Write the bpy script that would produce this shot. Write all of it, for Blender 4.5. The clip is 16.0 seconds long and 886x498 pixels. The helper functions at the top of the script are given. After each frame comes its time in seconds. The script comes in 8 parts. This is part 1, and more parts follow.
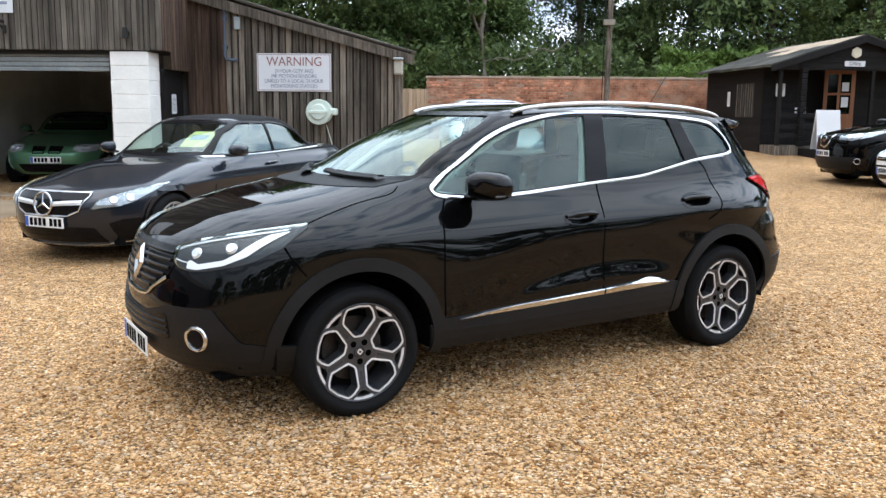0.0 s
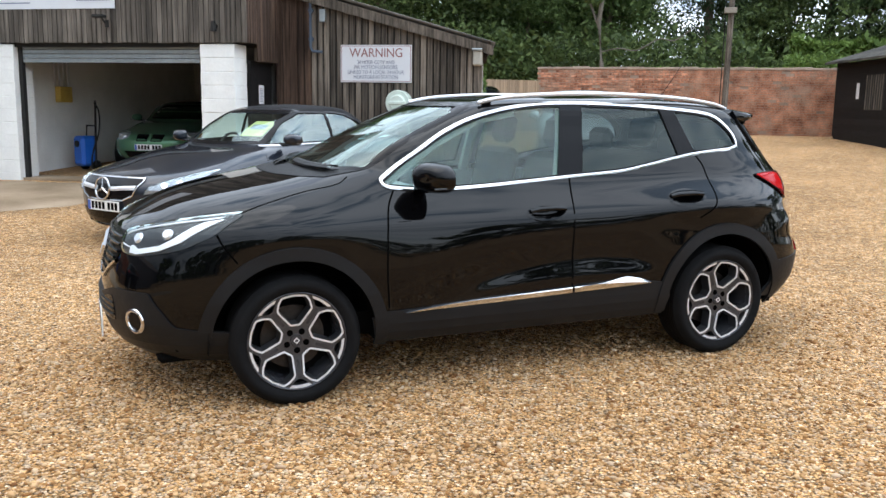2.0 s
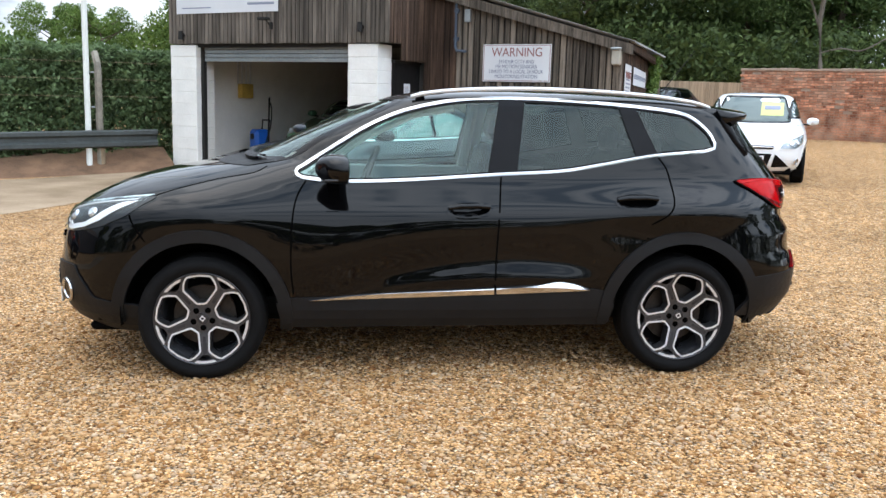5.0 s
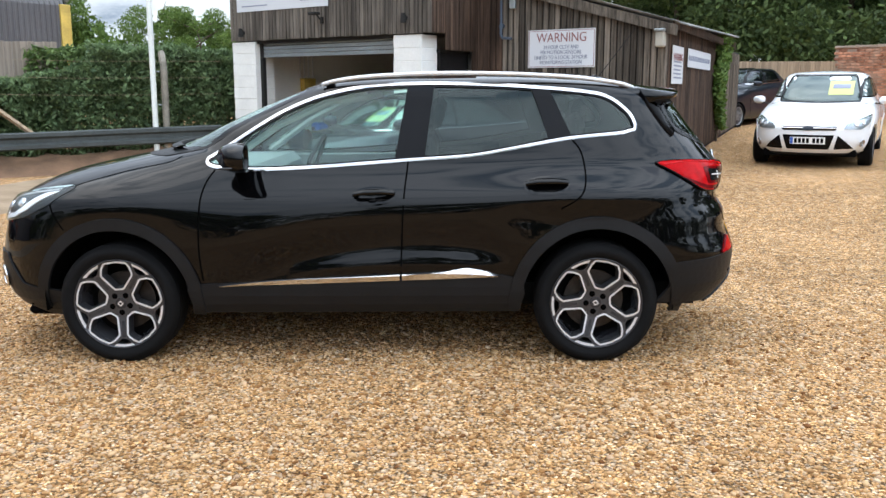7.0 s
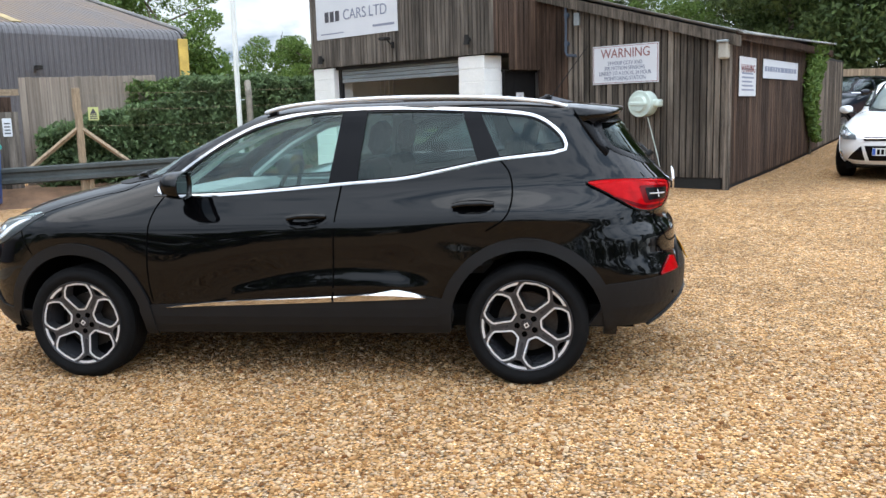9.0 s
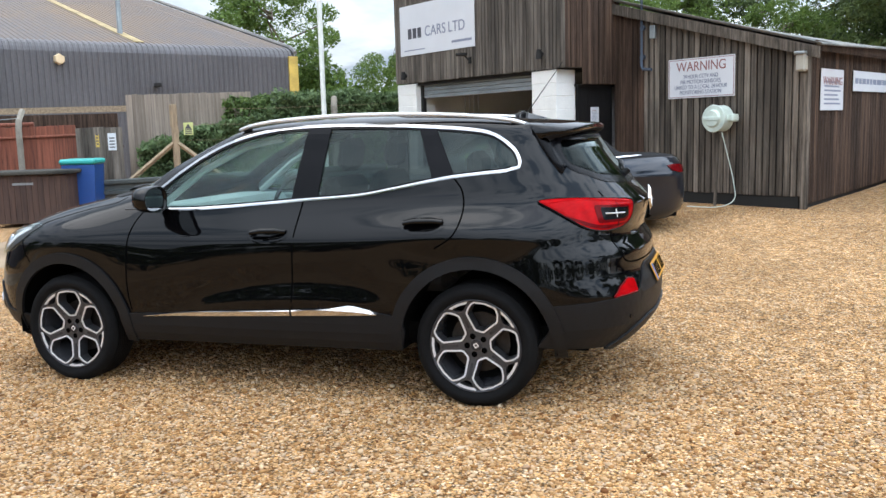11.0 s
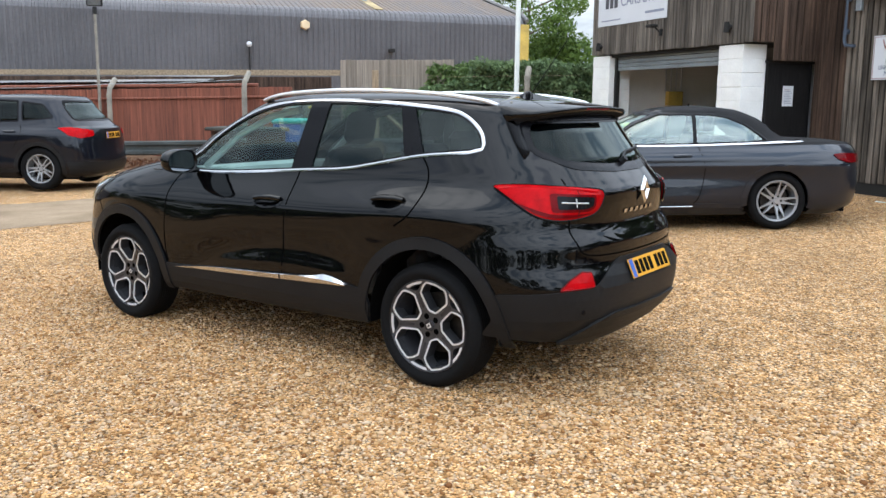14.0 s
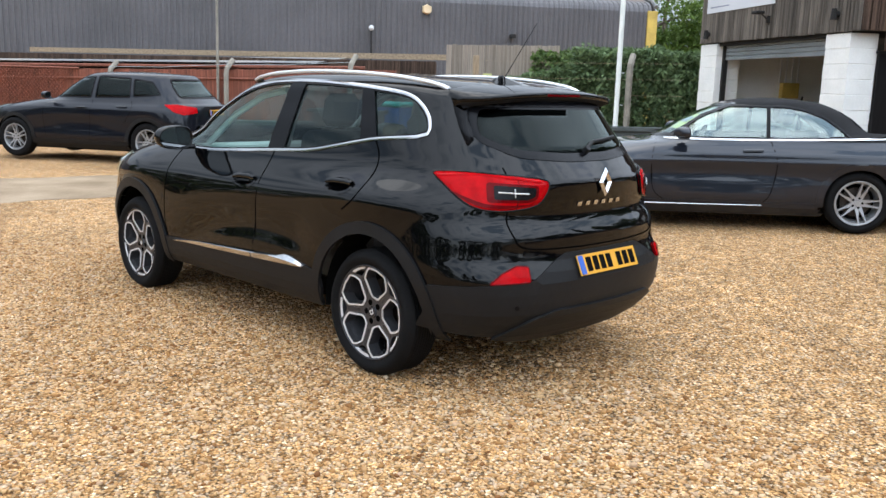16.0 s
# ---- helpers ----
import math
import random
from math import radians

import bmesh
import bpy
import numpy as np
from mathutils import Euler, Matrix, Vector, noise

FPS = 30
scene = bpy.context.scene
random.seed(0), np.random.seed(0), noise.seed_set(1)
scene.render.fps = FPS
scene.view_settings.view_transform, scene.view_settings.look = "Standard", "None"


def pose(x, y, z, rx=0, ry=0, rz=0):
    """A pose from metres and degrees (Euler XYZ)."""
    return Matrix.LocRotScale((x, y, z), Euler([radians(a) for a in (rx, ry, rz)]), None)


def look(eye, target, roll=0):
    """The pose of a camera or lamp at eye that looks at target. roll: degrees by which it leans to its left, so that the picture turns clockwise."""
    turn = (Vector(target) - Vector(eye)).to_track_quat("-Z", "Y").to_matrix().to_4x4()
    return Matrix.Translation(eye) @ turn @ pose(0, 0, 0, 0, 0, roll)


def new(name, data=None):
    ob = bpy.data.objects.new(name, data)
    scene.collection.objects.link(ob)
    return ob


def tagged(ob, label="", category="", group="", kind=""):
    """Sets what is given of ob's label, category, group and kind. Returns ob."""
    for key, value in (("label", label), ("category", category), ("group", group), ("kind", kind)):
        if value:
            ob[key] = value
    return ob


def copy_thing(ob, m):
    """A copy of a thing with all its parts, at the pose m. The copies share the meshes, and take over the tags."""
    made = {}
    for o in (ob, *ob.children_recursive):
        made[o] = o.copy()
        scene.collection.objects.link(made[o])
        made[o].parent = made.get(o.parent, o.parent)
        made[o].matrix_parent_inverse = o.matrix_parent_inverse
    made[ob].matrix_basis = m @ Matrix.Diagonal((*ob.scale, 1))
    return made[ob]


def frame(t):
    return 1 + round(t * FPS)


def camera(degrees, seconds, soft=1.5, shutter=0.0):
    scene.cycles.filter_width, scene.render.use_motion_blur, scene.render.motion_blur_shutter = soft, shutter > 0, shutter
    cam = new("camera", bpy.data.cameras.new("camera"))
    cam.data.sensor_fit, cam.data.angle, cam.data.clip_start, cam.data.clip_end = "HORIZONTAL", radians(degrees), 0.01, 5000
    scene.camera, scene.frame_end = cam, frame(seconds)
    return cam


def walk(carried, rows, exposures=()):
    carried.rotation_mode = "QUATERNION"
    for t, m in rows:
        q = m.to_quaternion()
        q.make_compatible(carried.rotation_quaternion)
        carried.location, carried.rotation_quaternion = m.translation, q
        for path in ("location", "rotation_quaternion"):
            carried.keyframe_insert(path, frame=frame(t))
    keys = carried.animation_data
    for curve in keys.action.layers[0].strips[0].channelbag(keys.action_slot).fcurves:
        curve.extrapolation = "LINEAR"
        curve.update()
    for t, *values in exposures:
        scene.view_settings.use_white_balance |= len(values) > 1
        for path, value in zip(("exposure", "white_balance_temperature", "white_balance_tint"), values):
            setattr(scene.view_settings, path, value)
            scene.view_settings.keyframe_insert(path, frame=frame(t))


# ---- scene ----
cam = camera(53.8, 16.0)
METRES, EYE, TILT, LEAN, TURN = 8.765, 1.5, 0.0, 0.0, 3.6
ROWS = [
    (0.0, 0.0, 0.0, 0.0, 0.09, -8.63, -0.58),
    (0.5, 0.0269, 0.0027, -0.0003, 3.49, -8.17, -0.34),
    (1.0, 0.0613, -0.0011, 0.001, 6.72, -8.66, -1.24),
    (1.5, 0.0887, 0.0053, -0.0002, 8.3, -9.26, -1.5),
    (2.0, 0.1138, 0.0176, 0.0007, 9.31, -9.28, -0.83),
    (2.5, 0.142, 0.0252, -0.0011, 11.58, -8.92, -0.6),
    (3.0, 0.1767, 0.0297, 0.0007, 15.73, -9.27, -1.59),
    (5.5, 0.3306, 0.0947, -0.001, 26.68, -9.43, -0.74),
    (6.0, 0.3591, 0.1089, -0.0035, 28.28, -9.64, 0.25),
    (6.5, 0.3986, 0.124, 0.001, 30.44, -10.12, 0.35),
    (7.0, 0.419, 0.1436, -0.0013, 32.78, -10.19, -0.09),
    (7.5, 0.4382, 0.1635, 0.0009, 34.0, -10.02, 0.1),
    (8.0, 0.4716, 0.1783, -0.0003, 37.25, -9.4, 0.32),
    (8.5, 0.5031, 0.1946, 0.0018, 40.27, -9.24, 0.95),
    (9.0, 0.5237, 0.2173, 0.0003, 41.4, -8.88, 1.58),
    (11.5, 0.623, 0.3213, -0.0007, 53.02, -7.99, 1.26),
    (12.0, 0.6485, 0.3478, 0.0017, 56.25, -8.5, 0.89),
    (12.5, 0.6573, 0.3693, 0.0002, 58.77, -8.9, 0.67),
    (13.0, 0.6609, 0.3952, 0.0033, 61.23, -8.76, 1.35),
    (13.5, 0.6735, 0.4219, 0.0014, 64.28, -8.78, 0.97),
    (14.0, 0.6924, 0.4533, 0.0042, 67.38, -9.64, -0.51),
    (14.5, 0.6961, 0.4761, 0.0018, 69.05, -10.14, -1.12),
    (15.0, 0.6966, 0.5059, 0.0042, 70.46, -9.92, -0.67),
    (15.5, 0.7037, 0.5359, 0.0021, 73.44, -9.7, -0.9),
    (16.0, 0.7155, 0.57, 0.0043, 77.08, -10.68, -1.76),
]
walk(cam, [(t, pose(0, 0, EYE, TILT, LEAN, TURN) @ pose(METRES * x, METRES * y, METRES * z, 90 + pitch, roll, yaw)) for t, x, y, z, yaw, pitch, roll in ROWS])

# ---- world, sun and sky ----
SUN_DIR = Vector((-0.38, -0.12, 0.90)).normalized()      # towards the sun, behind thin cloud
world = bpy.data.worlds.new("sky")
scene.world = world
world.use_nodes = True
wn, wl = world.node_tree.nodes, world.node_tree.links
wn.clear()


def wnode(kind, **kw):
    n = wn.new(kind)
    for k, v in kw.items():
        n.inputs[k].default_value = v
    return n


sky = wn.new("ShaderNodeTexSky")
sky.sky_type, sky.sun_disc = "NISHITA", False
sky.sun_elevation = math.asin(SUN_DIR.z)
sky.sun_rotation = math.atan2(SUN_DIR.x, SUN_DIR.y)
coord = wn.new("ShaderNodeTexCoord")
squash = wnode("ShaderNodeMapping", Scale=(1.0, 1.0, 2.6))
wl.new(coord.outputs["Generated"], squash.inputs["Vector"])
clouds = wnode("ShaderNodeTexNoise", Scale=4.2, Detail=11.0, Roughness=0.58, Distortion=0.35)
wl.new(squash.outputs["Vector"], clouds.inputs["Vector"])
cover = wn.new("ShaderNodeValToRGB")
cover.color_ramp.elements[0].position, cover.color_ramp.elements[0].color = 0.34, (0.3, 0.3, 0.3, 1)
cover.color_ramp.elements[1].position, cover.color_ramp.elements[1].color = 0.56, (1, 1, 1, 1)
wl.new(clouds.outputs["Fac"], cover.inputs["Fac"])
shade = wn.new("ShaderNodeValToRGB")
shade.color_ramp.elements[0].position, shade.color_ramp.elements[0].color = 0.43, (10.3, 11.1, 12.0, 1)
shade.color_ramp.elements[1].position, shade.color_ramp.elements[1].color = 0.62, (2.5, 3.3, 4.4, 1)
wl.new(clouds.outputs["Fac"], shade.inputs["Fac"])
blend = wn.new("ShaderNodeMix")
blend.data_type = "RGBA"
wl.new(cover.outputs["Color"], blend.inputs["Factor"])
wl.new(sky.outputs["Color"], blend.inputs["A"])
wl.new(shade.outputs["Color"], blend.inputs["B"])
split = wn.new("ShaderNodeSeparateXYZ")
wl.new(coord.outputs["Generated"], split.inputs["Vector"])
dome = wn.new("ShaderNodeMapRange")
dome.inputs["From Min"].default_value, dome.inputs["From Max"].default_value = 0.0, 0.9
dome.inputs["To Min"].default_value, dome.inputs["To Max"].default_value = 0.70, 1.75
wl.new(split.outputs["Z"], dome.inputs["Value"])
bright = wn.new("ShaderNodeVectorMath")
bright.operation = "SCALE"
wl.new(blend.outputs["Result"], bright.inputs[0])
side = wn.new("ShaderNodeVectorMath")
side.operation, side.inputs[1].default_value = "DOT_PRODUCT", (0.58, 0.22, 0.0)
wl.new(coord.outputs["Generated"], side.inputs[0])
sunny = wn.new("ShaderNodeMath")
sunny.operation, sunny.inputs[1].default_value = "ADD", 0.98
wl.new(side.outputs["Value"], sunny.inputs[0])
glare = wn.new("ShaderNodeMath")
glare.operation = "MULTIPLY"
wl.new(dome.outputs["Result"], glare.inputs[0])
wl.new(sunny.outputs[0], glare.inputs[1])
wl.new(glare.outputs[0], bright.inputs["Scale"])
back = wnode("ShaderNodeBackground", Strength=0.163)
wl.new(bright.outputs["Vector"], back.inputs["Color"])
wout = wn.new("ShaderNodeOutputWorld")
wl.new(back.outputs["Background"], wout.inputs["Surface"])

sun = new("sun", bpy.data.lights.new("sun", "SUN"))
sun.data.energy, sun.data.angle, sun.data.color = 0.62, radians(56), (1.0, 0.965, 0.91)
sun.matrix_world = look(SUN_DIR * 50, (0, 0, 0))
scene.view_settings.exposure = 0.72

# ---- materials ----


def tint(c, k):
    return tuple(max(0.0, min(1.0, v * k)) for v in c[:3]) + (1,)


def mat(name, col, rough=0.6, metal=0.0, var=0.18, scale=1.5, fine=40.0, bump=0.15, stretch=(1, 1, 1), coat=0.0, rand=0.0, second=None, spec=0.5, streak=0.0):
    """A node material: two scales of variation in colour, a fine bump, and a shift from piece to piece (rand)."""
    m = bpy.data.materials.new(name)
    m.use_nodes = True
    nt = m.node_tree
    n, l = nt.nodes, nt.links
    b = n["Principled BSDF"]
    b.inputs["Roughness"].default_value, b.inputs["Metallic"].default_value = rough, metal
    b.inputs["Coat Weight"].default_value = coat
    b.inputs["Coat Roughness"].default_value = 0.03
    b.inputs["Specular IOR Level"].default_value = spec
    tc = n.new("ShaderNodeTexCoord")
    mp = n.new("ShaderNodeMapping")
    mp.inputs["Scale"].default_value = stretch
    l.new(tc.outputs["Object"], mp.inputs["Vector"])
    vec = mp.outputs["Vector"]
    if rand:
        info = n.new("ShaderNodeObjectInfo")
        shift = n.new("ShaderNodeVectorMath")
        shift.operation = "ADD"
        mul = n.new("ShaderNodeMath")
        mul.operation, mul.inputs[1].default_value = "MULTIPLY", 37.0
        l.new(info.outputs["Random"], mul.inputs[0])
        l.new(mp.outputs["Vector"], shift.inputs[0])
        l.new(mul.outputs[0], shift.inputs[1])
        vec = shift.outputs[0]
    big = n.new("ShaderNodeTexNoise")
    big.inputs["Scale"].default_value, big.inputs["Detail"].default_value = scale, 5
    small = n.new("ShaderNodeTexNoise")
    small.inputs["Scale"].default_value, small.inputs["Detail"].default_value = fine, 4
    l.new(vec, big.inputs["Vector"])
    l.new(vec, small.inputs["Vector"])
    mix = n.new("ShaderNodeMath")
    mix.operation = "ADD"
    half = n.new("ShaderNodeMath")
    half.operation, half.inputs[1].default_value = "MULTIPLY", 0.5
    l.new(small.outputs["Fac"], half.inputs[0])
    l.new(big.outputs["Fac"], mix.inputs[0])
    l.new(half.outputs[0], mix.inputs[1])
    ramp = n.new("ShaderNodeValToRGB")
    ramp.color_ramp.elements[0].position, ramp.color_ramp.elements[0].color = 0.52, tint(col, 1 - var)
    ramp.color_ramp.elements[1].position, ramp.color_ramp.elements[1].color = 0.98, tint(second or col, 1 + var)
    l.new(mix.outputs[0], ramp.inputs["Fac"])
    out = ramp.outputs["Color"]
    if rand:
        hsv = n.new("ShaderNodeHueSaturation")
        span = n.new("ShaderNodeMapRange")
        span.inputs["To Min"].default_value, span.inputs["To Max"].default_value = 1 - rand, 1 + rand
        l.new(info.outputs["Random"], span.inputs["Value"])
        l.new(span.outputs["Result"], hsv.inputs["Value"])
        l.new(out, hsv.inputs["Color"])
        out = hsv.outputs["Color"]
    if streak:
        # weather stains that run down the grain
        geo = n.new("ShaderNodeNewGeometry")
        run = n.new("ShaderNodeMapping")
        run.inputs["Scale"].default_value = (7.0, 7.0, 0.9)
        wet = n.new("ShaderNodeTexNoise")
        wet.inputs["Scale"].default_value, wet.inputs["Detail"].default_value, wet.inputs["Roughness"].default_value = 1.0, 7, 0.62
        l.new(geo.outputs["Position"], run.inputs["Vector"])
        l.new(run.outputs["Vector"], wet.inputs["Vector"])
        dull = n.new("ShaderNodeMapRange")
        dull.inputs["From Min"].default_value, dull.inputs["From Max"].default_value = 0.34, 0.66
        dull.inputs["To Min"].default_value, dull.inputs["To Max"].default_value = 1 - streak, 1 + streak
        l.new(wet.outputs["Fac"], dull.inputs["Value"])
        stain = n.new("ShaderNodeHueSaturation")
        l.new(dull.outputs["Result"], stain.inputs["Value"])
        l.new(out, stain.inputs["Color"])
        out = stain.outputs["Color"]
    l.new(out, b.inputs["Base Color"])
    if bump:
        bp = n.new("ShaderNodeBump")
        bp.inputs["Strength"].default_value, bp.inputs["Distance"].default_value = bump, 0.01
        l.new(small.outputs["Fac"], bp.inputs["Height"])
        l.new(bp.outputs["Normal"], b.inputs["Normal"])
    return m


def glass_mat(name, col, clear, rough=0.02, sheen=(0.88, 1.0, 0.96, 1)):
    """Thin window glass: a mirror-like coat over a tinted see-through sheet."""
    m = bpy.data.materials.new(name)
    m.use_nodes = True
    n, l = m.node_tree.nodes, m.node_tree.links
    n.clear()
    out = n.new("ShaderNodeOutputMaterial")
    tr = n.new("ShaderNodeBsdfTransparent")
    tr.inputs["Color"].default_value = (*col, 1)
    gl = n.new("ShaderNodeBsdfGlossy")
    gl.inputs["Roughness"].default_value = rough
    gl.inputs["Color"].default_value = sheen
    f0 = ((clear - 1) / (clear + 1)) ** 2
    lw = n.new("ShaderNodeLayerWeight")
    lw.inputs["Blend"].default_value = 0.5
    steep = n.new("ShaderNodeMath")
    steep.operation, steep.inputs[1].default_value = "POWER", 5.0
    l.new(lw.outputs["Facing"], steep.inputs[0])
    fr = n.new("ShaderNodeMath")
    fr.operation, fr.inputs[1].default_value, fr.inputs[2].default_value = "MULTIPLY_ADD", 1 - f0, f0
    l.new(steep.outputs[0], fr.inputs[0])
    mx = n.new("ShaderNodeMixShader")
    l.new(fr.outputs[0], mx.inputs["Fac"])
    l.new(tr.outputs["BSDF"], mx.inputs[1])
    l.new(gl.outputs["BSDF"], mx.inputs[2])
    l.new(mx.outputs["Shader"], out.inputs["Surface"])
    return m


def glow(name, col, k):
    m = bpy.data.materials.new(name)
    m.use_nodes = True
    b = m.node_tree.nodes["Principled BSDF"]
    b.inputs["Base Color"].default_value = (*col, 1)
    b.inputs["Emission Color"].default_value = (*col, 1)
    b.inputs["Emission Strength"].default_value = k
    return m


def gravel_mat():
    """Golden flint shingle: cells of 8 to 18 mm in honey, tan, grey and white, with deep joints and trodden patches."""
    m = bpy.data.materials.new("gravel")
    m.use_nodes = True
    n, l = m.node_tree.nodes, m.node_tree.links
    b = n["Principled BSDF"]
    b.inputs["Roughness"].default_value = 0.9
    b.inputs["Specular IOR Level"].default_value = 0.1
    tc = n.new("ShaderNodeTexCoord")
    wob = n.new("ShaderNodeTexNoise")
    wob.inputs["Scale"].default_value = 60
    l.new(tc.outputs["Object"], wob.inputs["Vector"])
    add = n.new("ShaderNodeMix")
    add.data_type, add.blend_type = "RGBA", "LINEAR_LIGHT"
    add.inputs["Factor"].default_value = 0.012
    l.new(tc.outputs["Object"], add.inputs["A"])
    l.new(wob.outputs["Color"], add.inputs["B"])
    for k, sc in enumerate((70.0, 115.0)):
        v = n.new("ShaderNodeTexVoronoi")
        v.feature, v.inputs["Scale"].default_value = "F1", sc
        l.new(add.outputs["Result"], v.inputs["Vector"])
        if k == 0:
            first = v
        else:
            second = v
    bw = n.new("ShaderNodeSeparateColor")
    l.new(first.outputs["Color"], bw.inputs["Color"])
    ramp = n.new("ShaderNodeValToRGB")
    e = ramp.color_ramp.elements
    e[0].position, e[0].color = 0.0, (0.22, 0.10, 0.036, 1)
    e[1].position, e[1].color = 1.0, (0.80, 0.60, 0.39, 1)
    for p, c in ((0.18, (0.362, 0.189, 0.072, 1)), (0.45, (0.532, 0.297, 0.120, 1)), (0.68, (0.628, 0.386, 0.190, 1)), (0.86, (0.450, 0.320, 0.212, 1))):
        x = e.new(p)
        x.color = c
    l.new(bw.outputs["Red"], ramp.inputs["Fac"])
    patch = n.new("ShaderNodeTexNoise")
    patch.inputs["Scale"].default_value, patch.inputs["Detail"].default_value = 0.55, 6
    l.new(tc.outputs["Object"], patch.inputs["Vector"])
    pr = n.new("ShaderNodeMapRange")
    pr.inputs["From Min"].default_value, pr.inputs["From Max"].default_value = 0.35, 0.68
    pr.inputs["To Min"].default_value, pr.inputs["To Max"].default_value = 0.82, 1.12
    l.new(patch.outputs["Fac"], pr.inputs["Value"])
    joint = n.new("ShaderNodeMapRange")
    joint.inputs["From Min"].default_value, joint.inputs["From Max"].default_value = 0.35, 0.8
    joint.inputs["To Min"].default_value, joint.inputs["To Max"].default_value = 1.42, 0.22
    l.new(first.outputs["Distance"], joint.inputs["Value"])
    clump = n.new("ShaderNodeTexNoise")
    clump.inputs["Scale"].default_value, clump.inputs["Detail"].default_value, clump.inputs["Roughness"].default_value = 11.0, 4, 0.7
    l.new(tc.outputs["Object"], clump.inputs["Vector"])
    cr = n.new("ShaderNodeMapRange")
    cr.inputs["From Min"].default_value, cr.inputs["From Max"].default_value = 0.36, 0.64
    cr.inputs["To Min"].default_value, cr.inputs["To Max"].default_value = 0.68, 1.26
    l.new(clump.outputs["Fac"], cr.inputs["Value"])
    both = n.new("ShaderNodeMath")
    both.operation = "MULTIPLY"
    l.new(pr.outputs["Result"], both.inputs[0])
    l.new(cr.outputs["Result"], both.inputs[1])
    m1 = n.new("ShaderNodeMath")
    m1.operation = "MULTIPLY"
    l.new(both.outputs[0], m1.inputs[0])
    l.new(joint.outputs["Result"], m1.inputs[1])
    hsv = n.new("ShaderNodeHueSaturation")
    l.new(ramp.outputs["Color"], hsv.inputs["Color"])
    l.new(m1.outputs[0], hsv.inputs["Value"])
    l.new(hsv.outputs["Color"], b.inputs["Base Color"])
    s2 = n.new("ShaderNodeMath")
    s2.operation = "MULTIPLY_ADD"
    s2.inputs[1].default_value = 0.5
    l.new(second.outputs["Distance"], s2.inputs[0])
    l.new(first.outputs["Distance"], s2.inputs[2])
    bp = n.new("ShaderNodeBump")
    bp.invert = True
    bp.inputs["Strength"].default_value, bp.inputs["Distance"].default_value = 1.0, 0.016
    l.new(s2.outputs[0], bp.inputs["Height"])
    l.new(bp.outputs["Normal"], b.inputs["Normal"])
    return m


GRAVEL = gravel_mat()
CONCRETE = mat("concrete", (0.225, 0.155, 0.092), 0.95, var=0.32, scale=0.9, fine=70, bump=0.4, second=(0.27, 0.205, 0.14), spec=0.15)
SOIL = mat("soil", (0.16, 0.09, 0.05), 0.95, var=0.4, scale=3, fine=50, bump=0.8)
GREY_WOOD = mat("weathered_timber", (0.070, 0.058, 0.047), 0.85, var=0.5, scale=3, fine=30, bump=0.7, stretch=(9, 9, 0.55), rand=0.4, second=(0.128, 0.107, 0.086), spec=0.2, streak=0.45)
PALE_WOOD = mat("silvered_timber", (0.118, 0.101, 0.084), 0.85, var=0.45, scale=3, fine=30, bump=0.6, stretch=(9, 9, 0.55), rand=0.32, spec=0.2, streak=0.38)
BROWN_WOOD = mat("brown_stained_timber", (0.042, 0.024, 0.016), 0.85, var=0.5, scale=3, fine=30, bump=0.5, stretch=(9, 9, 0.5), rand=0.35, second=(0.068, 0.043, 0.030), spec=0.2, streak=0.5)
DARK_WOOD = mat("black_stained_timber", (0.010, 0.009, 0.009), 0.7, var=0.4, scale=4, fine=30, bump=0.4, stretch=(9, 9, 0.6), rand=0.25, spec=0.15)
TAN_FENCE = mat("tan_fence_timber", (0.33, 0.235, 0.15), 0.85, var=0.3, scale=3, fine=30, bump=0.4, stretch=(9, 9, 0.5), rand=0.2)
RED_FENCE = mat("red_stained_fence_timber", (0.19, 0.060, 0.034), 0.85, var=0.45, scale=3, fine=30, bump=0.4, stretch=(9, 9, 0.5), rand=0.2)
SILVER_FENCE = mat("silvered_fence_timber", (0.25, 0.205, 0.165), 0.9, var=0.35, scale=3, fine=30, bump=0.4, stretch=(9, 9, 0.5), rand=0.2, spec=0.2)
ROUGH_WOOD = mat("rough_post_timber", (0.30, 0.22, 0.14), 0.85, var=0.35, scale=4, fine=30, bump=0.5, stretch=(6, 6, 1))
WHITE_WALL = mat("white_painted_blockwork", (0.80, 0.79, 0.75), 0.75, var=0.07, scale=2.5, fine=35, bump=0.25)
INNER_WALL = mat("bare_blockwork", (0.48, 0.47, 0.45), 0.85, var=0.3, scale=1.5, fine=35, bump=0.3)
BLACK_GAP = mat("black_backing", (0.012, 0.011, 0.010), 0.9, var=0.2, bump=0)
BRICK = mat("red_brick", (0.33, 0.115, 0.058), 0.9, var=0.55, scale=3.0, fine=25, bump=0.5, second=(0.44, 0.22, 0.135))
MORTAR = mat("lime_mortar", (0.34, 0.26, 0.20), 0.95, var=0.25, scale=3, fine=40, bump=0.5)
PALE_SHEET = mat("pale_corrugated_roofing", (0.20, 0.215, 0.21), 0.8, 0.0, var=0.3, scale=1.0, fine=18, bump=0.1, second=(0.27, 0.26, 0.24), spec=0.2)
ROOF_SHEET = mat("grey_roof_sheet", (0.13, 0.128, 0.125), 0.85, var=0.35, scale=1.2, fine=20, bump=0.3)
FELT = mat("roofing_felt", (0.036, 0.038, 0.035), 0.95, var=0.35, scale=1.0, fine=40, bump=0.4, spec=0.15, second=(0.075, 0.07, 0.06))
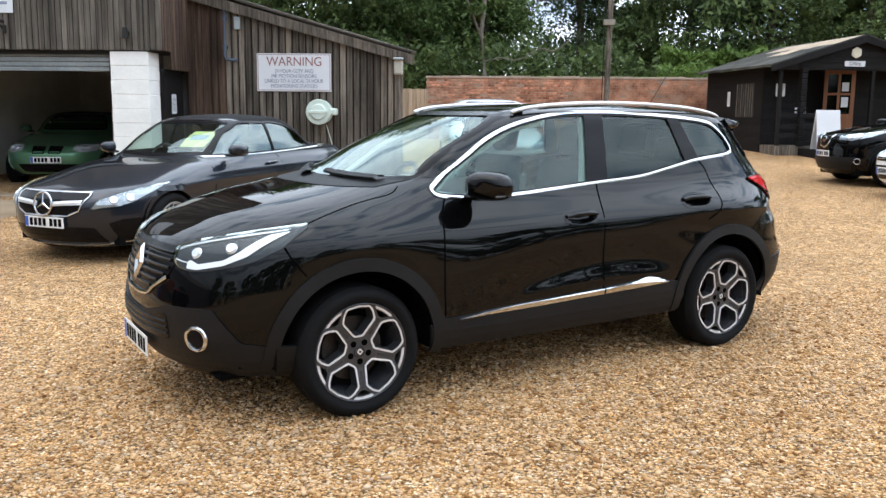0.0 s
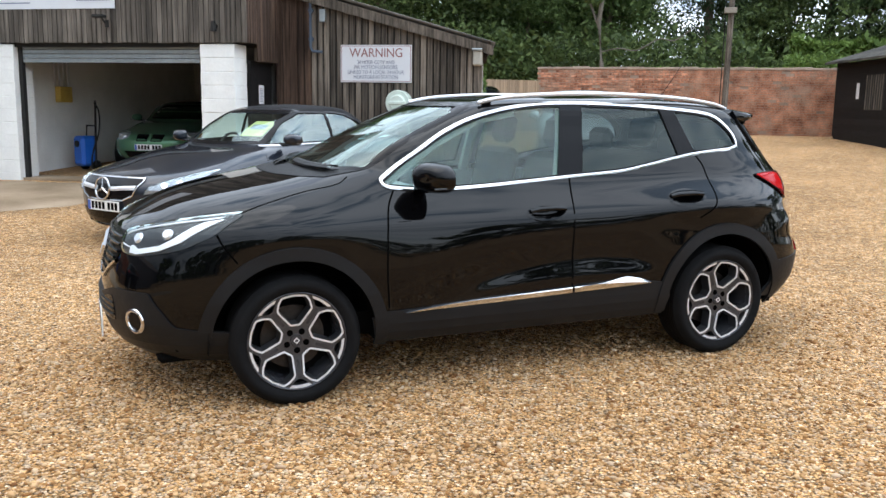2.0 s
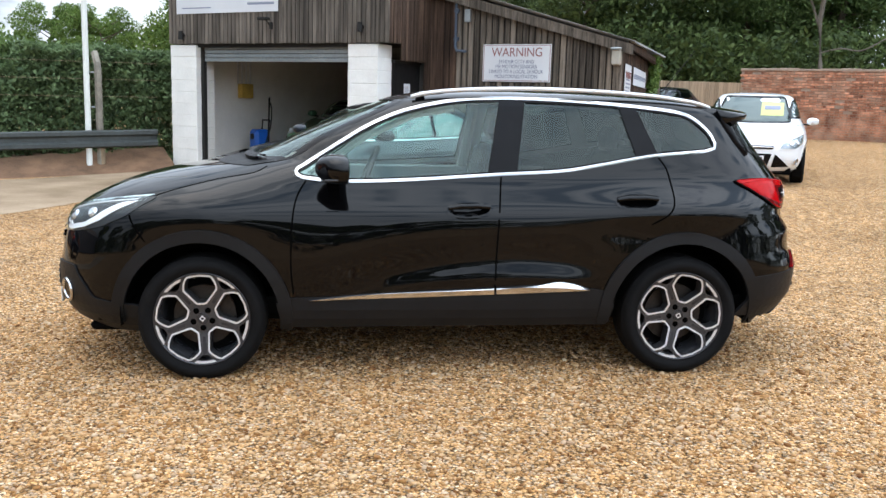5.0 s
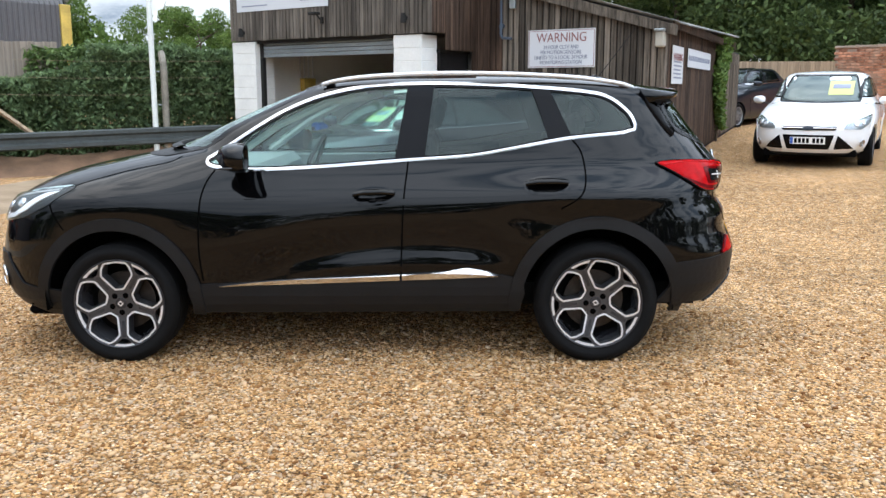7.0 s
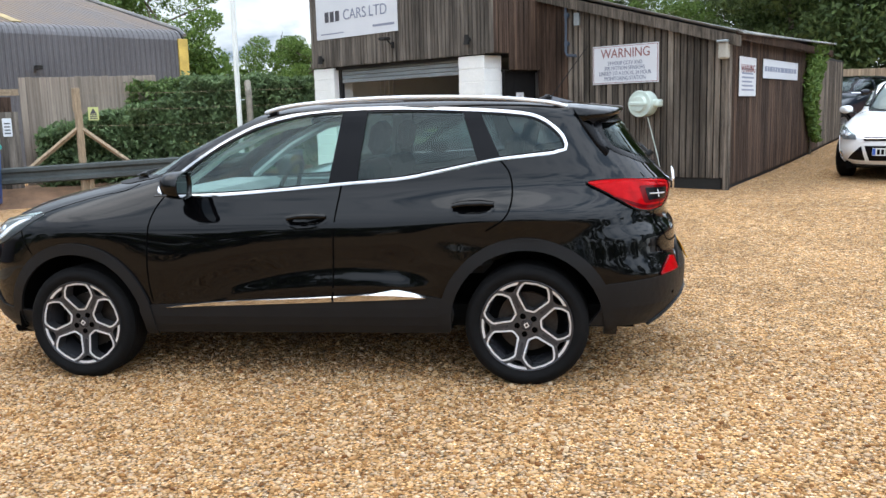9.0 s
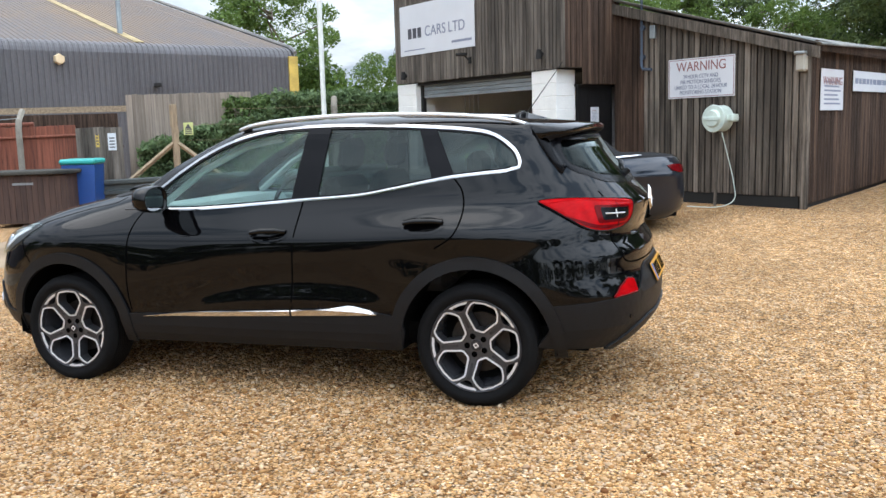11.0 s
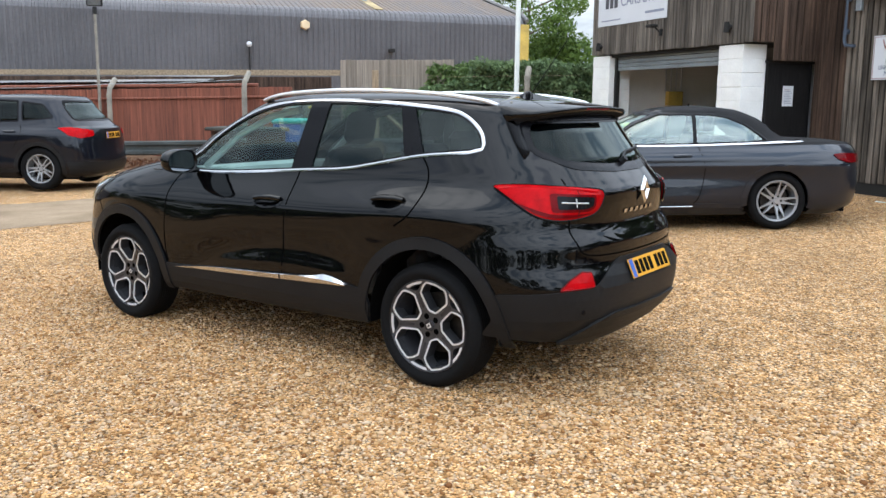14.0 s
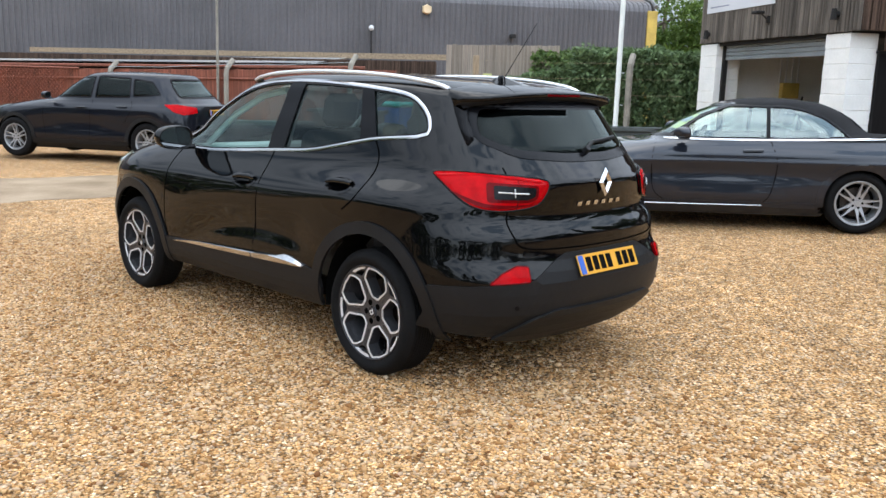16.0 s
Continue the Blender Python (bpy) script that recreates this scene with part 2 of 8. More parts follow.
STEEL_SHEET = mat("grey_corrugated_steel", (0.098, 0.092, 0.096), 0.5, var=0.2, scale=0.5, fine=12, bump=0.05, spec=0.4)
WEATHER_SHEET = mat("lichened_roof_sheet", (0.15, 0.155, 0.165), 0.8, var=0.25, scale=0.35, fine=6, bump=0.1, second=(0.24, 0.22, 0.19))
ROOF_LICHEN = mat("rust_stained_roof_sheet", (0.20, 0.187, 0.187), 0.9, var=0.22, scale=0.28, fine=5, bump=0.1, second=(0.175, 0.130, 0.095), spec=0.12, stretch=(0.6, 1, 1))
GALV = mat("galvanised_steel", (0.30, 0.33, 0.34), 0.5, 0.6, var=0.2, scale=1.5, fine=20, bump=0.08)
RAIL_STEEL = mat("weathered_crash_barrier", (0.052, 0.060, 0.058), 0.7, 0.1, var=0.3, scale=1.5, fine=15, bump=0.15)
YELLOW_PAINT = mat("yellow_paint", (0.52, 0.36, 0.08), 0.6, var=0.25, scale=3, bump=0.1)
SIGN_WHITE = mat("white_sign_board", (0.62, 0.63, 0.65), 0.5, var=0.04, scale=2, bump=0.02)
SIGN_RED = mat("red_lettering", (0.25, 0.10, 0.09), 0.6, var=0.1, bump=0)
SIGN_GREY = mat("grey_lettering", (0.22, 0.24, 0.31), 0.6, var=0.1, bump=0)
SIGN_DARK = mat("dark_lettering", (0.06, 0.06, 0.07), 0.6, var=0.1, bump=0)
CONC_POST = mat("concrete_post", (0.24, 0.215, 0.175), 0.9, var=0.3, scale=4, fine=40, bump=0.4)
POLE_WHITE = mat("white_pole_paint", (0.74, 0.76, 0.72), 0.5, var=0.08, scale=3, bump=0.05)
BARK = mat("bark", (0.11, 0.085, 0.06), 0.95, var=0.4, scale=5, fine=30, bump=0.8, stretch=(4, 4, 1))


def leaf_mat(name, a, b):
    """Leaves whose colour shifts from leaf to leaf and lets some light through."""
    m = bpy.data.materials.new(name)
    m.use_nodes = True
    n, l = m.node_tree.nodes, m.node_tree.links
    p = n["Principled BSDF"]
    p.inputs["Roughness"].default_value = 0.55
    p.inputs["Specular IOR Level"].default_value = 0.25
    g = n.new("ShaderNodeNewGeometry")
    r = n.new("ShaderNodeValToRGB")
    r.color_ramp.elements[0].color, r.color_ramp.elements[1].color = (*a, 1), (*b, 1)
    l.new(g.outputs["Random Per Island"], r.inputs["Fac"])
    l.new(r.outputs["Color"], p.inputs["Base Color"])
    t = n.new("ShaderNodeBsdfTranslucent")
    l.new(r.outputs["Color"], t.inputs["Color"])
    mx = n.new("ShaderNodeMixShader")
    mx.inputs["Fac"].default_value = 0.3
    l.new(p.outputs["BSDF"], mx.inputs[1])
    l.new(t.outputs["BSDF"], mx.inputs[2])
    l.new(mx.outputs["Shader"], n["Material Output"].inputs["Surface"])
    return m


LEAF_DARK = leaf_mat("dark_woodland_leaves", (0.035, 0.06, 0.02), (0.145, 0.20, 0.065))
LEAF_MID = leaf_mat("mid_green_leaves", (0.05, 0.09, 0.028), (0.17, 0.24, 0.075))
LEAF_BRIGHT = leaf_mat("fresh_green_leaves", (0.06, 0.11, 0.02), (0.17, 0.25, 0.06))
LEAF_HEDGE = leaf_mat("hedge_leaves", (0.05, 0.085, 0.035), (0.19, 0.27, 0.12))
LEAF_CONIFER = leaf_mat("conifer_sprays", (0.025, 0.045, 0.02), (0.075, 0.11, 0.045))

# ---- mesh helpers ----


def mesh_of(name, bm, material, smooth=False):
    me = bpy.data.meshes.new(name)
    bm.to_mesh(me)
    bm.free()
    for m in material if isinstance(material, (list, tuple)) else (material,):
        me.materials.append(m)
    if smooth:
        me.polygons.foreach_set("use_smooth", [True] * len(me.polygons))
    return me


def part(name, bm, material, parent=None, label="", smooth=False, at=None):
    ob = new(name, mesh_of(name, bm, material, smooth))
    if parent is not None:
        ob.parent = parent
    if at is not None:
        ob.matrix_basis = at
    if label:
        ob["label"] = label
    return ob


def thing(name, at, label, category, group="", kind=""):
    ob = new(name)
    ob.empty_display_size = 0.2
    ob.matrix_basis = at
    return tagged(ob, label, category, group, kind)


def box(x0, x1, y0, y1, z0, z1, bevel=0.0, bm=None):
    own = bm is None
    bm = bm or bmesh.new()
    r = bmesh.ops.create_cube(bm, size=1, matrix=Matrix.Translation(((x0 + x1) / 2, (y0 + y1) / 2, (z0 + z1) / 2)) @ Matrix.Diagonal((abs(x1 - x0), abs(y1 - y0), abs(z1 - z0), 1)))
    if bevel and own:
        bmesh.ops.bevel(bm, geom=bm.edges[:], offset=bevel, segments=1, affect="EDGES")
    return bm


def rod(p, q, r0, r1=None, seg=8, bm=None):
    bm = bm or bmesh.new()
    p, q = Vector(p), Vector(q)
    d = q - p
    m = Matrix.Translation((p + q) / 2) @ d.to_track_quat("Z", "Y").to_matrix().to_4x4()
    bmesh.ops.create_cone(bm, cap_ends=True, segments=seg, radius1=r0, radius2=r0 if r1 is None else r1, depth=d.length, matrix=m)
    return bm


def prism(pts, axis, a, b, bm=None):
    """A flat outline pushed along an axis from a to b. pts are the two other coordinates, in x, y, z order."""
    bm = bm or bmesh.new()
    def at(p, v):
        return {"x": (v, p[0], p[1]), "y": (p[0], v, p[1]), "z": (p[0], p[1], v)}[axis]
    lo, hi = [bm.verts.new(at(p, a)) for p in pts], [bm.verts.new(at(p, b)) for p in pts]
    bm.faces.new(lo)
    bm.faces.new(hi[::-1])
    for i in range(len(pts)):
        j = (i + 1) % len(pts)
        bm.faces.new((lo[i], hi[i], hi[j], lo[j]))
    bmesh.ops.recalc_face_normals(bm, faces=bm.faces[:])
    return bm


def shared(name, me, parent, m):
    ob = new(name, me)
    ob.parent = parent
    ob.matrix_basis = m
    return ob


def words(text, size, material, parent, at, width=0.0):
    """Raised lettering, word by word, fitted to a width."""
    said = text.split()
    made = [word(t, size, material, parent) for t in said]
    wide = [max(v.co.x for v in o.data.vertices) - min(v.co.x for v in o.data.vertices) for o in made]
    gap = size * 0.34
    total = sum(wide) + gap * (len(wide) - 1)
    k = width / total if width else 1.0
    x = -total / 2
    for o, w in zip(made, wide):
        o.matrix_basis = at @ Matrix.Translation(((x + w / 2) * k, 0, 0)) @ Matrix.Diagonal((k, 1, 1, 1))
        x += w + gap


def word(text, size, material, parent, name="lettering", thick=0.002):
    """One word in the built-in font, turned into a mesh."""
    cu = bpy.data.curves.new("lettering", "FONT")
    cu.body, cu.size, cu.align_x, cu.align_y, cu.extrude = text, size, "CENTER", "CENTER", thick
    tmp = bpy.data.objects.new("lettering", cu)
    scene.collection.objects.link(tmp)
    dg = bpy.context.evaluated_depsgraph_get()
    me = bpy.data.meshes.new_from_object(tmp.evaluated_get(dg))
    bpy.data.objects.remove(tmp)
    bpy.data.curves.remove(cu)
    xs = [v.co.x for v in me.vertices]
    for v in me.vertices:
        v.co.x -= (max(xs) + min(xs)) / 2
    me.materials.clear()
    me.materials.append(material)
    return shared(name, me, parent, Matrix())


def smoothstep(a, b, v):
    t = max(0.0, min(1.0, (v - a) / (b - a)))
    return t * t * (3 - 2 * t)


def table(rows):
    """A smooth curve through rows of (key, value)."""
    ks = [r[0] for r in rows]
    vs = [r[1] for r in rows]
    n = len(ks)
    d = [(vs[i + 1] - vs[i]) / (ks[i + 1] - ks[i]) for i in range(n - 1)]
    t = [d[0]] + [0.0 if d[i - 1] * d[i] <= 0 else 2 * d[i - 1] * d[i] / (d[i - 1] + d[i]) for i in range(1, n - 1)] + [d[-1]]
    def f(k):
        if k <= ks[0]:
            return vs[0]
        if k >= ks[-1]:
            return vs[-1]
        i = 0
        while ks[i + 1] < k:
            i += 1
        h = ks[i + 1] - ks[i]
        u = (k - ks[i]) / h
        return (2 * u**3 - 3 * u**2 + 1) * vs[i] + (u**3 - 2 * u**2 + u) * h * t[i] + (-2 * u**3 + 3 * u**2) * vs[i + 1] + (u**3 - u**2) * h * t[i + 1]
    return f


RISE = table([(-40, -0.25), (-5, -0.10), (2.5, -0.035), (4.25, -0.010), (5.8, 0.013), (8.5, 0.055), (11.1, 0.115), (13.95, 0.285), (16.4, 0.36), (24.5, 0.72), (27.8, 0.80), (60, 1.0)])


def ground_z(x, y):
    return RISE(y) + 0.006 * min(0.0, x + 5)


# ---- ground: one sheet to the horizon ----


def ground_sheet():
    xs = [-900, -300, -120, -60, -40, -30] + [-24 + 0.75 * i for i in range(65)] + [30, 40, 60, 120, 300, 900]
    ys = [-900, -300, -120, -60, -40, -25, -18] + [-14 + 0.6 * i for i in range(80)] + [38, 45, 60, 120, 300, 900]
    bm = bmesh.new()
    vs = [[bm.verts.new((x, y, ground_z(x, y) if abs(x) < 70 and -45 < y < 60 else (1.0 if y > 0 else -0.4))) for y in ys] for x in xs]
    for i in range(len(xs) - 1):
        for j in range(len(ys) - 1):
            bm.faces.new((vs[i][j], vs[i + 1][j], vs[i + 1][j + 1], vs[i][j + 1]))
    ob = part("ground", bm, GRAVEL, smooth=True)
    return tagged(ob, "golden flint shingle spread over the forecourt", "gravel", kind="structure")


ground_sheet()

# ---- garage with clad upper storey ----


def boards(parent, me, spots):
    for m in spots:
        shared("board", me, parent, m)


def board_mesh(name, w, d, h, material, bevel=0.004):
    return mesh_of(name, box(-w / 2, w / 2, -d / 2, d / 2, 0, h, bevel), material)


def clad(parent, x0, x1, pitch, width, y, z0, z1, material, depth=0.022, rot=0.0, jitter=0.006, seed=1):
    """Upright boards side by side along x (turned by rot about the first), each its own piece."""
    rng = random.Random(seed)
    n = int(round((x1 - x0) / pitch))
    meshes = [board_mesh("board", width * k, depth, 1.0, material) for k in (0.96, 1.0, 1.03)]
    for i in range(n):
        x = x0 + (i + 0.5) * pitch
        za, zb = (z0(x) if callable(z0) else z0), (z1(x) if callable(z1) else z1)
        zb += rng.uniform(-jitter, jitter)
        za += rng.uniform(-jitter, jitter)
        m = Matrix.Translation((x, y + rng.uniform(-0.004, 0.004), za)) @ Matrix.Diagonal((1, 1, zb - za, 1))
        shared("board", meshes[i % 3], parent, m)


GX0, GX1, GY = -9.70, -4.97, 12.787     # garage front
UP = 5.6


def garage():
    wall = thing("garage", Matrix(), "timber-clad garage on white-painted block piers with its shutter rolled up", "garage", kind="structure")
    g = ground_z(-7, 12.8)
    # white piers, laid in courses
    for name, x0, x1, y0, y1 in (("pier", -9.70, -9.07, GY, 13.25), ("pier", -5.75, -5.17, GY, 13.21)):
        top, base, k = 2.40, g - 0.1, 0
        step = (top - base) / 11
        for i in range(11):
            z = base + i * step
            part("block", box(x0 + 0.003 * (i % 2), x1 - 0.002 * (i % 3), y0 + 0.002 * (i % 2), y1, z + 0.003, z + step - 0.003, 0.006), WHITE_WALL, wall)
        part("pier_core", box(x0 + 0.01, x1 - 0.01, y0 + 0.01, y1 - 0.01, base, top), WHITE_WALL, wall)
    # upper storey shell behind the boards, black as the shade in their gaps
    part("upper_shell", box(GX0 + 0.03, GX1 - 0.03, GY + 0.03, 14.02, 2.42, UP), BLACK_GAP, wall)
    part("rear_roof", box(GX0 + 0.03, GX1 - 0.03, 14.02, 20.0, 2.42, 2.60), ROOF_SHEET, wall)
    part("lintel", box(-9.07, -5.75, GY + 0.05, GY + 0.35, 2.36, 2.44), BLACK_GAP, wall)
    part("left_wall", box(-9.70, -9.45, 13.25, 20.0, g - 0.3, 2.42), WHITE_WALL, wall)
    part("back_wall", box(-9.45, -5.2, 19.4, 19.7, g - 0.3, 2.42), INNER_WALL, wall)
    part("right_wall", box(-5.42, -5.17, 14.02, 20.0, g - 0.3, 2.42), INNER_WALL, wall)
    part("floor_slab", box(-9.70, -5.2, 12.85, 19.6, g - 0.3, g + 0.03), CONCRETE, wall)
    clad(wall, GX0, GX1, 0.088, 0.077, GY - 0.02, 2.415, UP, PALE_WOOD, seed=2)
    # side of the upper storey, above the personnel door
    side = part("side_cladding", box(-0.6, 0.6, 0, 0.012, 0, 0.01), BROWN_WOOD, wall)
    rng = random.Random(3)
    me = board_mesh("board", 0.115, 0.022, 1.0, BROWN_WOOD)
    for i in range(10):
        y = GY + 0.06 + i * 0.125
        low = 2.16 if y > 13.18 else 2.42
        shared("board", me, wall, Matrix.Translation((GX1 + 0.0 + rng.uniform(-.004, .004), y, low)) @ Matrix.Rotation(math.pi / 2, 4, "Z") @ Matrix.Diagonal((1, 1, UP - low, 1)))
    bpy.data.objects.remove(side)
    # shutter, rolled up
    for i in range(4):
        part("shutter_slat", box(-9.07, -5.75, GY + 0.15, GY + 0.18, 2.115 + i * 0.072, 2.183 + i * 0.072, 0.008), GALV, wall)
    for x in (-9.04, -5.78):
        part("shutter_guide", box(x - 0.035, x + 0.035, GY + 0.12, GY + 0.2, g, 2.38), BLACK_GAP, wall)
    # personnel door in the return wall
    door = thing("door_1", Matrix.Translation((-5.14, 13.61, 0)), "black personnel door with a white notice pinned to it", "door", kind="structure")
    part("door_leaf", box(-0.03, 0.03, -0.40, 0.40, g, 2.13, 0.004), DARK_WOOD, door)
    part("notice", box(0.035, 0.040, -0.12, 0.07, 1.50, 1.80), SIGN_WHITE, door)
    for k in range(9):
        part("print_bar", box(0.0405, 0.042, -0.09, 0.04 - 0.015 * (k % 3), 1.54 + k * 0.025, 1.548 + k * 0.025), SIGN_RED if k == 8 else SIGN_GREY, door)
    part("door_head", box(-5.17, -5.10, 13.19, 14.05, 2.13, 2.17), BLACK_GAP, wall)
    return wall


garage()


def trade_sign():
    s = thing("shop_sign", pose(-8.32, GY - 0.045, 3.36), "large white trade sign board fixed to the timber cladding", "sign")
    part("panel", box(-1.165, 1.165, 0, 0.012, -0.42, 0.52, 0.003), SIGN_WHITE, s)
    up = pose(0, -0.003, 0, 90)
    for k in range(3):
        part("name_block", box(-0.89 + k * 0.16, -0.77 + k * 0.16, -0.004, 0, -0.11, 0.08, 0.001), SIGN_DARK, s)
    words("CARS LTD", 0.27, SIGN_GREY, s, pose(0.28, -0.003, -0.02, 90), width=1.22)
    part("print_bar", box(-1.02, -0.34, -0.004, 0, -0.335, -0.315), SIGN_GREY, s)
    part("print_bar", box(0.50, 1.08, -0.004, 0, -0.30, -0.26), SIGN_GREY, s)


trade_sign()


def flood_lamp(x, z, big):
    if big:
        s = thing("floodlight", pose(x, GY - 0.05, z), "small black floodlight on a bracket over the shutter", "lamp")
        part("bracket", rod((0, 0, 0), (0, -0.12, 0.10), 0.012), BLACK_GAP, s)
        part("housing", box(-0.09, 0.09, -0.24, -0.10, 0.08, 0.13, 0.012), BLACK_GAP, s)
        part("arm", rod((0.02, 0, -0.05), (0.02, 0, 0.06), 0.03), BLACK_GAP, s)
    else:
        s = thing("wall_spotlight", pose(x, GY - 0.05, z), "small black wall spotlight on the cladding", "lamp")
        part("mount", rod((0, 0.02, 0), (0, -0.04, 0), 0.04), BLACK_GAP, s)
        part("head", rod((0, -0.05, 0.07), (0, -0.05, -0.08), 0.035, 0.05), BLACK_GAP, s)


flood_lamp(-7.32, 2.70, True)
flood_lamp(-5.46, 2.66, False)
flood_lamp(-9.34, 2.57, False)

# ---- lean-to workshop beside the garage ----
BX0, BX1, BY = -5.0, -1.56, 13.95
SIDE = Vector((-0.198, 0.980, 0)).normalized()


def eave(x):
    return 2.47 + (BX1 - x) * 0.277


def workshop():
    w = thing("workshop", Matrix(), "weathered board-clad lean-to workshop with a sloping sheet roof", "shed", kind="structure")
    g = ground_z(-3, 13.9)
    far = Vector((BX1, BY, 0)) + SIDE * 9.1
    # dark core behind the boards, following the plan, black as the shade between them
    bm = bmesh.new()
    lo = [(BX0, BY + 0.03), (BX1 - 0.03, BY + 0.03), (far.x - 0.03, far.y), (BX0, far.y)]
    a = [bm.verts.new((x, y, g - 0.3)) for x, y in lo]
    b = [bm.verts.new((x, y, (eave(x), eave(x), eave(BX1), eave(BX0) - 1.1)[i] - 0.06)) for i, (x, y) in enumerate(lo)]
    bm.faces.new(a[::-1])
    bm.faces.new(b)
    for i in range(4):
        j = (i + 1) % 4
        bm.faces.new((a[i], a[j], b[j], b[i]))
    part("core", bm, BLACK_GAP, w)
    clad(w, BX0, -4.38, 0.125, 0.118, BY, g + 0.17, lambda x: eave(x), BROWN_WOOD, seed=5)
    clad(w, -4.38, BX1 + 0.01, 0.108, 0.086, BY, g + 0.17, lambda x: eave(x) - 0.02, GREY_WOOD, seed=6)
    part("corner_post", box(BX1 - 0.06, BX1 + 0.02, BY - 0.03, BY + 0.05, g, 2.40, 0.006), GREY_WOOD, w)
    # side wall, in its own frame
    me = board_mesh("board", 0.118, 0.02, 1.0, BROWN_WOOD)
    me2 = board_mesh("board", 0.128, 0.02, 1.0, GREY_WOOD)
    ang = math.atan2(SIDE.y, SIDE.x)
    n = int(9.0 / 0.128)
    for i in range(n):
        p = Vector((BX1, BY, 0)) + SIDE * (0.09 + i * 0.128)
        gz = ground_z(p.x, p.y)
        low = gz + 0.06
        top = 2.44 if i < 50 else 2.36
        shared("board", me if i < 50 else me2, w, Matrix.Translation((p.x, p.y, low)) @ Matrix.Rotation(ang, 4, "Z") @ Matrix.Diagonal((1, 1, top - low, 1)))
    # roof sheet, barge board and eaves
    nrm = Vector((SIDE.y, -SIDE.x, 0))
    e0 = Vector((BX1, BY - 0.14, 0)) + nrm * 0.16
    e1 = Vector((BX1, BY, 0)) + SIDE * 6.7 + nrm * 0.16
    e0, e1 = e0 + nrm * .08, e1 + nrm * .08
    bm = bmesh.new()
    rows = []
    for k in range(369):
        p = e0.lerp(e1, k / 368)
        zz = .016 * math.cos(k * math.pi / 2)
        rows.append((bm.verts.new((p.x, p.y, eave(p.x) + .075 + zz - .20 * k / 368)), bm.verts.new((BX0, p.y, eave(BX0) + .10 + zz - .75 * k / 368))))
    for a, b in zip(rows, rows[1:]):
        bm.faces.new((a[0], b[0], b[1], a[1]))
    sheet = part("roof_sheet", bm, PALE_SHEET, w, "pale grey corrugated roof sheet")
    thick = sheet.modifiers.new("thickness", "SOLIDIFY")
    thick.thickness = .006
    bm = bmesh.new()
    d = [bm.verts.new(c) for c in ((BX0, BY + .02, eave(BX0)), (BX1 + .13, BY + .02, eave(BX1) - .045), (e1.x - .03, e1.y, eave(BX1) - .045), (BX0, e1.y, eave(BX0) - .70))]
    bm.faces.new(d)
    part("roof_deck", bm, BROWN_WOOD, w)
    part("barge_board", prism([(BX0, eave(BX0) - 0.13), (BX1 + 0.2, eave(BX1 + 0.2) - 0.12), (BX1 + 0.2, eave(BX1 + 0.2) + 0.03), (BX0, eave(BX0) + 0.03)], "y", BY - 0.10, BY - 0.055), GREY_WOOD, w)
    q0, q1 = Vector((BX1, BY - 0.1, 0)) + nrm * 0.13, Vector((BX1, BY, 0)) + SIDE * 6.85 + nrm * 0.13
    bm = bmesh.new()
    vs = []
    for p in (q0, q1):
        for o in (0, 0.03):
            for z in (2.40, 2.53):
                vs.append(bm.verts.new((p.x + nrm.x * o, p.y + nrm.y * o, z)))
    for f in ((0, 1, 3, 2), (4, 6, 7, 5), (0, 4, 5, 1), (2, 3, 7, 6), (1, 5, 7, 3), (0, 2, 6, 4)):
        bm.faces.new([vs[i] for i in f])
    bmesh.ops.recalc_face_normals(bm, faces=bm.faces[:])
    part("eaves_board", bm, BROWN_WOOD, w)
    part("plinth", box(BX0, BX1 - 0.1, BY + 0.01, BY + 0.2, g - 0.2, g + 0.18), BLACK_GAP, w)
    return w


workshop()


def warning_board():
    s = thing("warning_sign", pose(-3.27, BY - 0.035, 2.165), "white warning sign with a red border on the timber wall", "sign")
    part("panel", box(-0.595, 0.595, 0, 0.01, -0.295, 0.295, 0.003), SIGN_WHITE, s)
    for x0, x1, z0, z1 in ((-0.58, 0.58, 0.272, 0.28), (-0.58, 0.58, -0.28, -0.272), (-0.58, -0.572, -0.272, 0.272), (0.572, 0.58, -0.272, 0.272)):
        part("border", box(x0, x1, -0.003, 0, z0, z1), SIGN_RED, s)
    words("WARNING", 0.2, SIGN_RED, s, pose(0, -0.003, 0.165, 90), width=0.88)
    for i, (t, wd) in enumerate((("24 HOUR CCTV AND", 0.62), ("PIR MOTION SENSORS", 0.72), ("LINKED TO A LOCAL 24 HOUR", 0.94), ("MONITORING STATION", 0.74))):
        words(t, 0.085, SIGN_GREY, s, pose(0, -0.003, 0.02 - i * 0.078, 90), width=wd)


warning_board()


